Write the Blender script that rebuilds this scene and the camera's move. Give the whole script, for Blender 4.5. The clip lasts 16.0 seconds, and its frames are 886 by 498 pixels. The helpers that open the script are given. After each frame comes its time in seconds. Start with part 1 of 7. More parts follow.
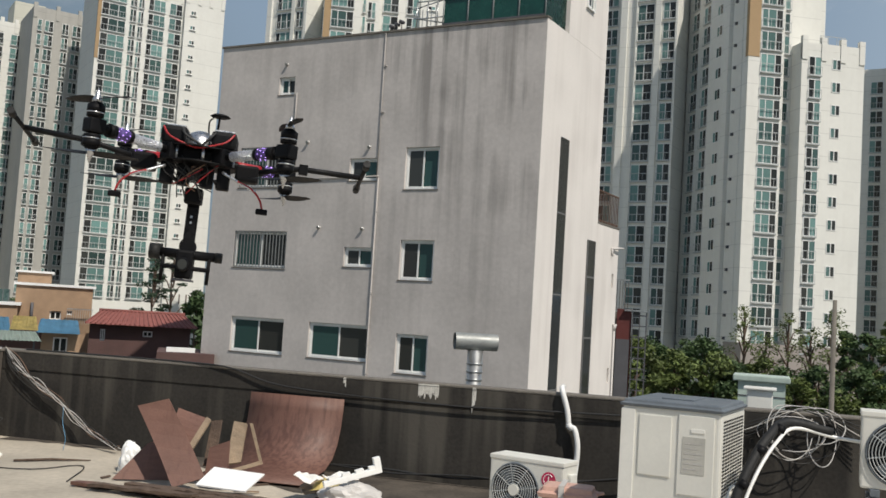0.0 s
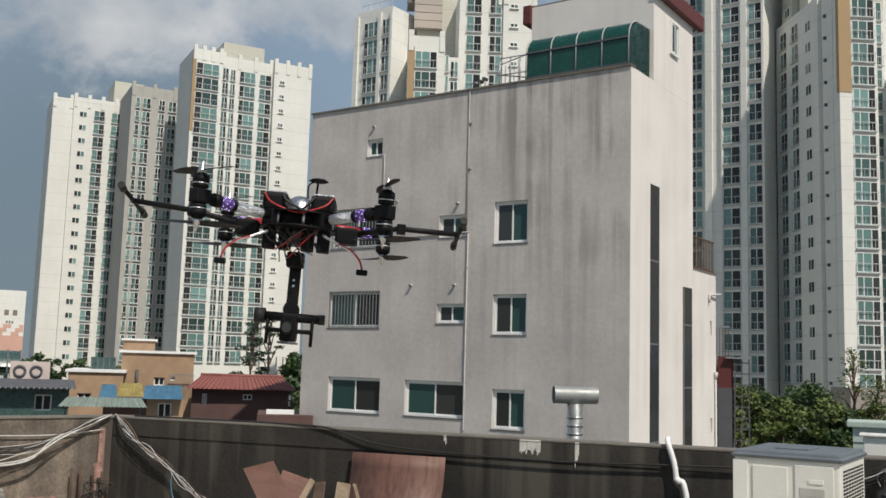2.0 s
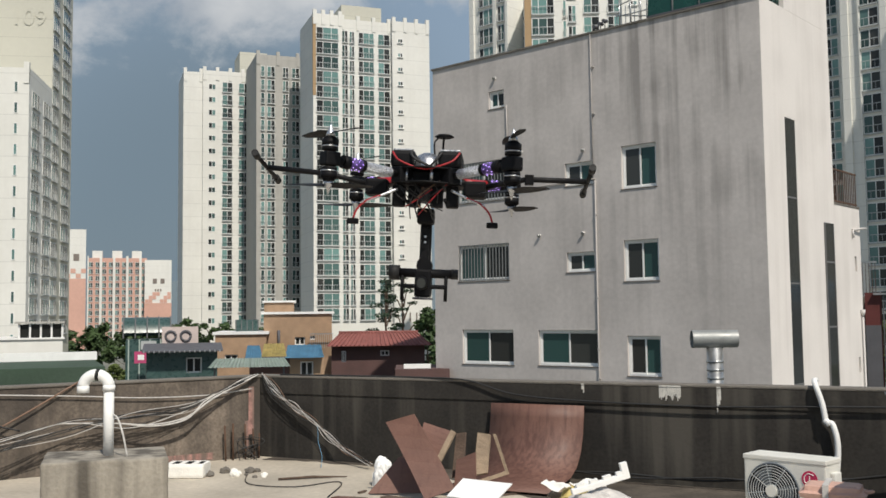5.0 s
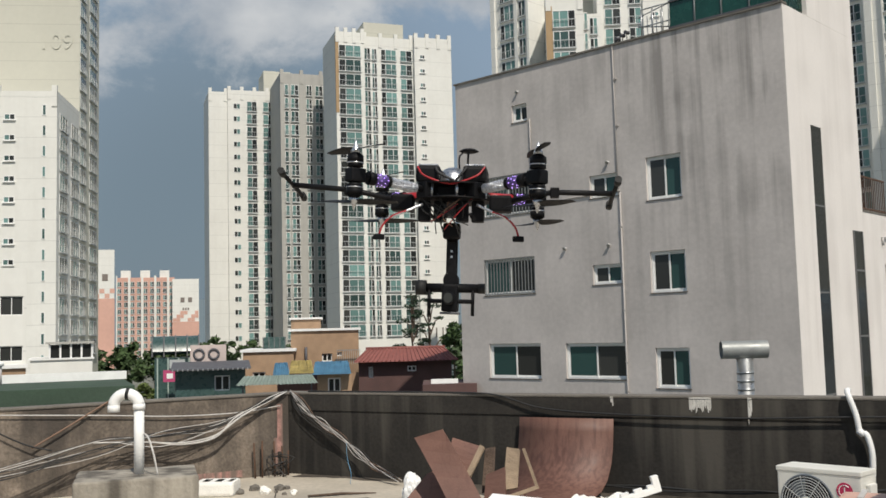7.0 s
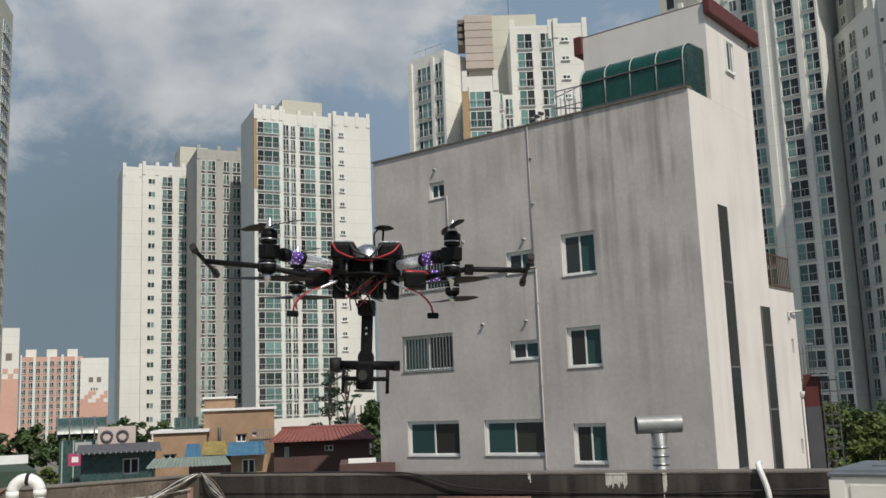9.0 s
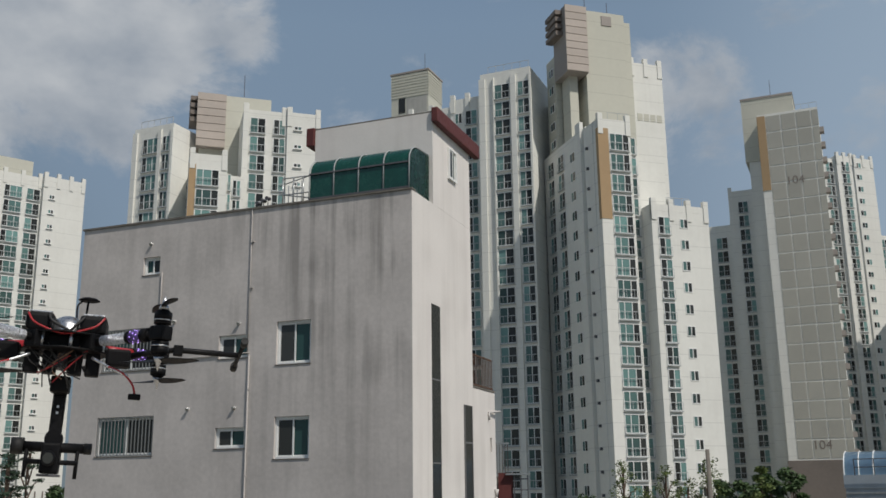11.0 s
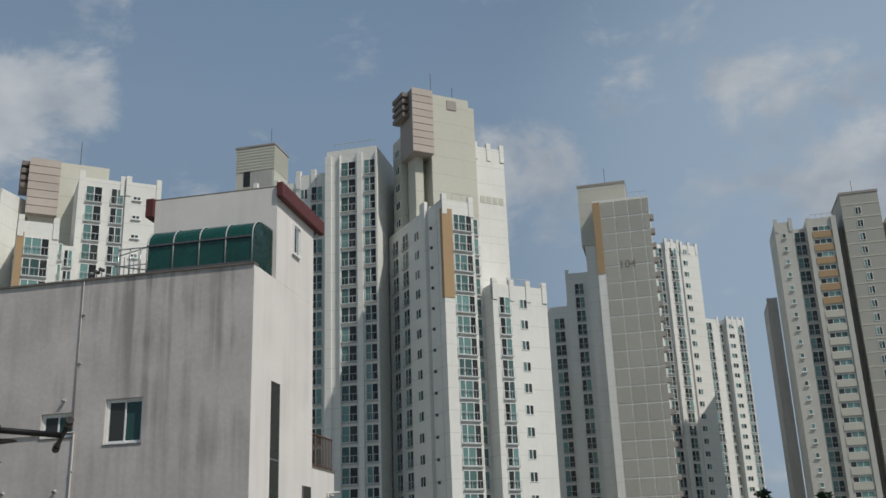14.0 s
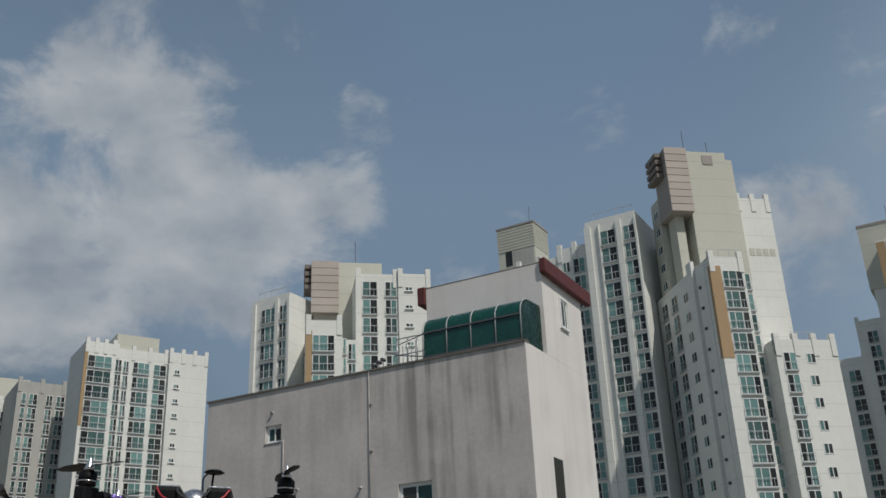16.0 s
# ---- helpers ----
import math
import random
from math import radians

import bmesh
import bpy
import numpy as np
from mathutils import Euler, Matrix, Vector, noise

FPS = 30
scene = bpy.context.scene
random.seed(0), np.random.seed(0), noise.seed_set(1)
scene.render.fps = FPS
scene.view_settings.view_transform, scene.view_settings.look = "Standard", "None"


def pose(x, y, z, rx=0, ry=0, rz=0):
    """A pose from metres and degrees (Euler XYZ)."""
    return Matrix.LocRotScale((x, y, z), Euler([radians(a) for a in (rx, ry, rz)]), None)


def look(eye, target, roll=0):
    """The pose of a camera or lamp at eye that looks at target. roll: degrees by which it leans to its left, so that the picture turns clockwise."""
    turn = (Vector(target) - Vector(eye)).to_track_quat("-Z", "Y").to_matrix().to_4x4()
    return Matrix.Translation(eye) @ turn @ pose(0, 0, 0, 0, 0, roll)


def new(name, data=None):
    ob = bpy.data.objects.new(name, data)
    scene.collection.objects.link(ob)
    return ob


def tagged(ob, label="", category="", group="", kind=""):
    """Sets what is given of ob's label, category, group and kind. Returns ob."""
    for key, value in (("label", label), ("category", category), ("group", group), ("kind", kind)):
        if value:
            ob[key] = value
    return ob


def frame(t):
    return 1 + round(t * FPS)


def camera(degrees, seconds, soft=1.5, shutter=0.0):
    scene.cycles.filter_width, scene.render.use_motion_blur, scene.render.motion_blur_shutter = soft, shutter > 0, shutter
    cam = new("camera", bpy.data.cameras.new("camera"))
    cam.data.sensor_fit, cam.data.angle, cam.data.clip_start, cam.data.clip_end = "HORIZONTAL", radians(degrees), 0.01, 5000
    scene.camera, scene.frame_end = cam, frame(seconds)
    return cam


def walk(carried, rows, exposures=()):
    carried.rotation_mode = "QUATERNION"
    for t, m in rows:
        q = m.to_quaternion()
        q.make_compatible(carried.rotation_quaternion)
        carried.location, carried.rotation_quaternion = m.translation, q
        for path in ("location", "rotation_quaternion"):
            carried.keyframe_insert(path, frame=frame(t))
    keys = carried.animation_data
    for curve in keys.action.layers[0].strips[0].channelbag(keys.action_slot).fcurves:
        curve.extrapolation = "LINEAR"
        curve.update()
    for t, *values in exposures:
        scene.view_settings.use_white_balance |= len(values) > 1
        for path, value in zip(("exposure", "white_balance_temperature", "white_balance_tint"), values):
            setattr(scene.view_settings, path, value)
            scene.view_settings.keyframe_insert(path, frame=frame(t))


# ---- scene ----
# ---- camera ----
cam = camera(48.71, 16.0, soft=1.6)
PATH = [
    (0.0, pose(0.068, 0, 1.7, 93.85, -3.52, -0.07)),
    (0.5, pose(0.06, 0, 1.7, 93.63, -3.84, 0.96)),
    (1.0, pose(0.052, 0, 1.7, 94.30, -2.87, 1.49)),
    (1.5, pose(0.045, 0, 1.7, 95.72, -2.41, 2.59)),
    (2.0, pose(0.03, 0, 1.7, 96.81, -1.65, 5.41)),
    (2.5, pose(0.02, 0, 1.7, 95.57, -1.39, 7.46)),
    (3.0, pose(0.01, 0, 1.7, 92.61, -1.19, 9.48)),
    (3.5, pose(0, 0, 1.7, 92.96, -0.01, 12.04)),
    (4.0, pose(0, 0, 1.7, 94.14, -0.12, 13.95)),
    (4.2, pose(0.008, 0, 1.7, 93.90, 0.01, 13.68)),
    (6.3, pose(0.02, 0, 1.7, 93.96, 0.97, 13.00)),
    (6.5, pose(0.02, 0, 1.7, 93.97, 0.63, 13.34)),
    (7.0, pose(0.012, 0, 1.7, 94.82, 1.51, 14.65)),
    (7.5, pose(0.02, 0, 1.7, 95.51, 1.73, 15.41)),
    (8.0, pose(0.022, 0, 1.7, 96.24, 1.33, 14.34)),
    (8.2, pose(0.025, 0, 1.7, 96.62, 1.44, 13.62)),
    (10.3, pose(0.03, 0, 1.7, 102.69, 1.95, 2.12)),
    (10.5, pose(0.03, 0, 1.7, 102.82, 1.56, 0.59)),
    (11.0, pose(0.03, 0, 1.7, 103.91, 0.64, -7.01)),
    (11.5, pose(0.03, 0, 1.7, 105.10, 0.80, -15.07)),
    (12.0, pose(0.03, 0, 1.7, 105.53, 1.31, -21.37)),
    (12.5, pose(0.03, 0, 1.7, 104.55, 1.05, -20.97)),
    (13.0, pose(0.03, 0, 1.7, 103.28, 1.08, -22.03)),
    (13.5, pose(0.03, 0, 1.7, 105.40, 2.05, -20.69)),
    (14.0, pose(0.03, 0, 1.7, 108.22, 2.02, -16.10)),
    (14.5, pose(0.03, 0, 1.7, 109.17, 1.75, -9.87)),
    (15.0, pose(0.03, 0, 1.7, 111.05, 2.17, -3.71)),
    (15.5, pose(0.03, 0, 1.7, 112.24, 2.16, -1.14)),
    (16.0, pose(0.03, 0, 1.7, 113.07, 2.31, 0.43)),
]
walk(cam, PATH, [(0.0, 0.02, 6720, 10), (4.2, 0.07, 6720, 10), (8.2, 0.02, 6760, 10), (10.3, -0.26, 6560, 10), (12.5, -0.31, 6490, 10), (15.0, -0.28, 6410, 9), (16.0, -0.47, 6400, 9)])

# ---- world and sun ----
SUN_AZ, SUN_EL = radians(143.0), radians(51.0)   # clockwise from +y
SUN_DIR = Vector((math.sin(SUN_AZ) * math.cos(SUN_EL), math.cos(SUN_AZ) * math.cos(SUN_EL), math.sin(SUN_EL)))
scene.view_settings.exposure = 0.0


def build_world():
    w = bpy.data.worlds.new("sky")
    scene.world = w
    w.use_nodes = True
    nt = w.node_tree
    nt.nodes.clear()
    N, Lk = nt.nodes.new, nt.links.new
    out = N("ShaderNodeOutputWorld")
    bg = N("ShaderNodeBackground")
    bg.inputs["Strength"].default_value = 0.075
    sky = N("ShaderNodeTexSky")
    sky.sky_type = 'NISHITA'
    sky.sun_disc = False
    sky.sun_elevation, sky.sun_rotation = SUN_EL, SUN_AZ
    sky.altitude, sky.air_density, sky.dust_density, sky.ozone_density = 50, 1.0, 1.4, 1.3
    # haze: the summer sky is greyer than a clear one
    grey = N("ShaderNodeMix")
    grey.data_type = 'RGBA'
    grey.inputs["Factor"].default_value = 0.6
    sepz = N("ShaderNodeSeparateXYZ")
    tc = N("ShaderNodeTexCoord")
    Lk(tc.outputs["Generated"], sepz.inputs["Vector"])
    haze = N("ShaderNodeValToRGB")
    haze.color_ramp.elements[0].position, haze.color_ramp.elements[0].color = 0.05, (3.9, 4.8, 5.7, 1)
    haze.color_ramp.elements[1].position, haze.color_ramp.elements[1].color = 0.9, (1.5, 2.3, 3.6, 1)
    mid = haze.color_ramp.elements.new(0.45)
    mid.color = (4.2, 5.8, 7.6, 1)
    Lk(sepz.outputs["Z"], haze.inputs["Fac"])
    Lk(haze.outputs["Color"], grey.inputs["B"])
    Lk(sky.outputs["Color"], grey.inputs["A"])
    tone = grey.outputs["Result"]
    for az, el, size, amount, colour in ((26, 3, 20, 0.85, (2.0, 2.8, 3.5)), (-44, 15, 26, 0.75, (5.0, 6.4, 8.0)), (-8, 40, 16, 0.4, (2.6, 4.0, 6.2))):
        a, e = radians(az), radians(el)
        dot = N("ShaderNodeVectorMath")
        dot.operation = 'DOT_PRODUCT'
        dot.inputs[1].default_value = (-math.sin(a) * math.cos(e), math.cos(a) * math.cos(e), math.sin(e))
        Lk(tc.outputs["Generated"], dot.inputs[0])
        rng = N("ShaderNodeMapRange")
        rng.interpolation_type = 'SMOOTHSTEP'
        rng.inputs["From Min"].default_value = math.cos(radians(size))
        rng.inputs["From Max"].default_value = math.cos(radians(size * 0.25))
        rng.inputs["To Max"].default_value = amount
        Lk(dot.outputs["Value"], rng.inputs["Value"])
        mixer = N("ShaderNodeMix")
        mixer.data_type = 'RGBA'
        Lk(rng.outputs["Result"], mixer.inputs["Factor"])
        Lk(tone, mixer.inputs["A"])
        mixer.inputs["B"].default_value = (*colour, 1)
        tone = mixer.outputs["Result"]
    geo = N("ShaderNodeTexCoord")
    n1 = N("ShaderNodeTexNoise")
    n1.inputs["Scale"].default_value = 7.5
    n1.inputs["Detail"].default_value = 9.0
    n1.inputs["Roughness"].default_value = 0.62
    n1.inputs["Distortion"].default_value = 0.25
    stretch = N("ShaderNodeMapping")
    stretch.inputs["Scale"].default_value = (1.0, 1.0, 1.45)
    stretch.inputs["Location"].default_value = (0.35, 0.1, 0.2)
    Lk(geo.outputs["Generated"], stretch.inputs["Vector"])
    Lk(stretch.outputs["Vector"], n1.inputs["Vector"])
    # a bank of cumulus ahead and to the left, thinning out to the right
    total = None
    for az, el, size, amount in ((20, 24, 8, 0.20), (13.5, 23.5, 4.5, 0.10), (22, 17, 6, 0.10), (18, 34, 6, 0.05), (6.6, 24.5, 3.6, 0.20), (3.5, 30.4, 2.6, 0.12), (-1.3, 21.6, 2.4, 0.16),
                                 (-22, 21.4, 3.6, 0.21), (-28.7, 25.8, 2.2, 0.14), (-38, 21.5, 5, 0.13), (-13, 32, 3, 0.06), (32, 17, 8, 0.16), (60, 35, 25, 0.09), (-70, 30, 25, 0.08),
                                 (26, 5, 11, -0.2), (16, 9, 7, -0.12), (-8, 38, 8, -0.08)):
        a, e = radians(az), radians(el)
        dot = N("ShaderNodeVectorMath")
        dot.operation = 'DOT_PRODUCT'
        dot.inputs[1].default_value = (-math.sin(a) * math.cos(e), math.cos(a) * math.cos(e), math.sin(e))
        Lk(geo.outputs["Generated"], dot.inputs[0])
        rng = N("ShaderNodeMapRange")
        rng.interpolation_type = 'SMOOTHSTEP'
        rng.inputs["From Min"].default_value = math.cos(radians(size * 1.5))
        rng.inputs["From Max"].default_value = 1.0
        rng.inputs["To Min"].default_value = 0.0
        rng.inputs["To Max"].default_value = amount
        Lk(dot.outputs["Value"], rng.inputs["Value"])
        if total is None:
            total = rng.outputs["Result"]
        else:
            ad = N("ShaderNodeMath")
            Lk(total, ad.inputs[0])
            Lk(rng.outputs["Result"], ad.inputs[1])
            total = ad.outputs[0]
    ad = N("ShaderNodeMath")
    Lk(n1.outputs["Fac"], ad.inputs[0])
    Lk(total, ad.inputs[1])
    mask = N("ShaderNodeMapRange")
    mask.interpolation_type = 'SMOOTHSTEP'
    mask.inputs["From Min"].default_value = 0.545
    mask.inputs["From Max"].default_value = 0.75
    mask.inputs["To Max"].default_value = 0.85
    Lk(ad.outputs[0], mask.inputs["Value"])
    shade = N("ShaderNodeTexNoise")
    shade.inputs["Scale"].default_value = 11.0
    shade.inputs["Detail"].default_value = 6.0
    Lk(stretch.outputs["Vector"], shade.inputs["Vector"])
    ramp = N("ShaderNodeValToRGB")
    ramp.color_ramp.elements[0].position, ramp.color_ramp.elements[0].color = 0.32, (4.6, 5.2, 6.0, 1)
    ramp.color_ramp.elements[1].position, ramp.color_ramp.elements[1].color = 0.66, (8.2, 8.5, 8.8, 1)
    Lk(shade.outputs["Fac"], ramp.inputs["Fac"])
    mix = N("ShaderNodeMix")
    mix.data_type = 'RGBA'
    Lk(mask.outputs["Result"], mix.inputs["Factor"])
    Lk(tone, mix.inputs["A"])
    Lk(ramp.outputs["Color"], mix.inputs["B"])
    Lk(mix.outputs["Result"], bg.inputs["Color"])
    Lk(bg.outputs["Background"], out.inputs["Surface"])


build_world()
sun = new("sun", bpy.data.lights.new("sun", 'SUN'))
sun.data.energy, sun.data.angle, sun.data.color = 3.7, radians(0.6), (1.0, 0.95, 0.87)
sun.matrix_world = look((0, 0, 0), -SUN_DIR)

# ---- materials ----


def mat(name, base, rough=0.7, vary=0.15, scale=3.0, fine=40.0, bump=0.1, metal=0.0, streak=0.0, dirt=None, per_object=0.0, joints=0.0, joint_at=0.0, spec=None, runs_at=1.6, soak=0.0, wet=None):
    """A painted or raw surface: two scales of tone, relief, and, if asked for, runs down the wall (streak) and level joints."""
    m = bpy.data.materials.new(name)
    m.use_nodes = True
    nt = m.node_tree
    N, Lk = nt.nodes.new, nt.links.new
    b = nt.nodes["Principled BSDF"]
    b.inputs["Roughness"].default_value = rough
    b.inputs["Metallic"].default_value = metal
    if spec is not None:
        b.inputs["Specular IOR Level"].default_value = spec
    geo = N("ShaderNodeNewGeometry")

    def noise_of(sc, detail, squash=1.0):
        mp = N("ShaderNodeMapping")
        mp.inputs["Scale"].default_value = (1, 1, squash)
        Lk(geo.outputs["Position"], mp.inputs["Vector"])
        n = N("ShaderNodeTexNoise")
        n.inputs["Scale"].default_value, n.inputs["Detail"].default_value = sc, detail
        Lk(mp.outputs["Vector"], n.inputs["Vector"])
        return n.outputs["Fac"]

    def mul(a, f):
        x = N("ShaderNodeMath")
        x.operation = 'MULTIPLY'
        for i, v in enumerate((a, f)):
            if isinstance(v, (int, float)):
                x.inputs[i].default_value = v
            else:
                Lk(v, x.inputs[i])
        return x.outputs[0]

    def span(v, lo, hi, a, z):
        r = N("ShaderNodeMapRange")
        for k, q in zip(("From Min", "From Max", "To Min", "To Max"), (lo, hi, a, z)):
            r.inputs[k].default_value = q
        Lk(v, r.inputs["Value"])
        return r.outputs["Result"]

    tone = mul(span(noise_of(scale, 4), 0.25, 0.75, 1 - vary, 1 + vary), span(noise_of(fine, 3), 0.25, 0.75, 1 - vary * 0.5, 1 + vary * 0.5))
    if per_object:
        oi = N("ShaderNodeObjectInfo")
        tone = mul(tone, span(oi.outputs["Random"], 0, 1, 1 - per_object, 1 + per_object))
    col = N("ShaderNodeVectorMath")
    col.operation = 'SCALE'
    col.inputs[0].default_value = base
    Lk(tone, col.inputs["Scale"])
    result = col.outputs["Vector"]
    if streak:
        runs = span(mul(noise_of(runs_at, 5, 0.04), span(noise_of(0.5, 2), 0.3, 0.7, 0.75, 1.25)), 0.46 - soak, 0.68 - soak, 0.0, streak)
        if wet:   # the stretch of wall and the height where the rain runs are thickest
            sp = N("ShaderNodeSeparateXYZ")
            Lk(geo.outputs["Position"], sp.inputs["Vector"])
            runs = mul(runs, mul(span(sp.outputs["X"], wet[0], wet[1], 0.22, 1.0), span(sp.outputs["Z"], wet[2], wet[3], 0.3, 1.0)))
        mx = N("ShaderNodeMix")
        mx.data_type = 'RGBA'
        Lk(runs, mx.inputs["Factor"])
        Lk(result, mx.inputs["A"])
        mx.inputs["B"].default_value = (*(dirt or [c * 0.4 for c in base]), 1)
        result = mx.outputs["Result"]
    if joints:
        sep = N("ShaderNodeSeparateXYZ")
        Lk(geo.outputs["Position"], sep.inputs["Vector"])
        sh = N("ShaderNodeMath")
        sh.operation = 'ADD'
        Lk(sep.outputs["Z"], sh.inputs[0])
        sh.inputs[1].default_value = 1000 * joints - joint_at
        md = N("ShaderNodeMath")
        md.operation = 'MODULO'
        Lk(sh.outputs[0], md.inputs[0])
        md.inputs[1].default_value = joints
        line = N("ShaderNodeMath")
        line.operation = 'LESS_THAN'
        Lk(md.outputs[0], line.inputs[0])
        line.inputs[1].default_value = 0.10
        mx = N("ShaderNodeMix")
        mx.data_type = 'RGBA'
        Lk(mul(line.outputs[0], 0.35), mx.inputs["Factor"])
        Lk(result, mx.inputs["A"])
        mx.inputs["B"].default_value = (*[c * 0.55 for c in base], 1)
        result = mx.outputs["Result"]
    Lk(result, b.inputs["Base Color"])
    if bump:
        bp = N("ShaderNodeBump")
        bp.inputs["Strength"].default_value = bump
        bp.inputs["Distance"].default_value = 0.02
        Lk(noise_of(fine, 4), bp.inputs["Height"])
        Lk(bp.outputs["Normal"], b.inputs["Normal"])
    rr = span(noise_of(scale * 2, 3), 0.3, 0.7, max(0.02, rough - 0.08), min(1, rough + 0.08))
    Lk(rr, b.inputs["Roughness"])
    return m


def glass_mat(name, base, rough=0.06, vary=0.25):
    """Dark window glass seen from outside: a dim room behind a glossy pane."""
    m = bpy.data.materials.new(name)
    m.use_nodes = True
    nt = m.node_tree
    b = nt.nodes["Principled BSDF"]
    oi = nt.nodes.new("ShaderNodeObjectInfo")
    hs = nt.nodes.new("ShaderNodeHueSaturation")
    hs.inputs["Color"].default_value = (*base, 1)
    r = nt.nodes.new("ShaderNodeMapRange")
    r.inputs["To Min"].default_value, r.inputs["To Max"].default_value = 1 - vary * 2, 1 + vary * 2.5
    nt.links.new(oi.outputs["Random"], r.inputs["Value"])
    nt.links.new(r.outputs["Result"], hs.inputs["Value"])
    nt.links.new(hs.outputs["Color"], b.inputs["Base Color"])
    b.inputs["Roughness"].default_value = rough
    b.inputs["Specular IOR Level"].default_value = 0.35
    return m


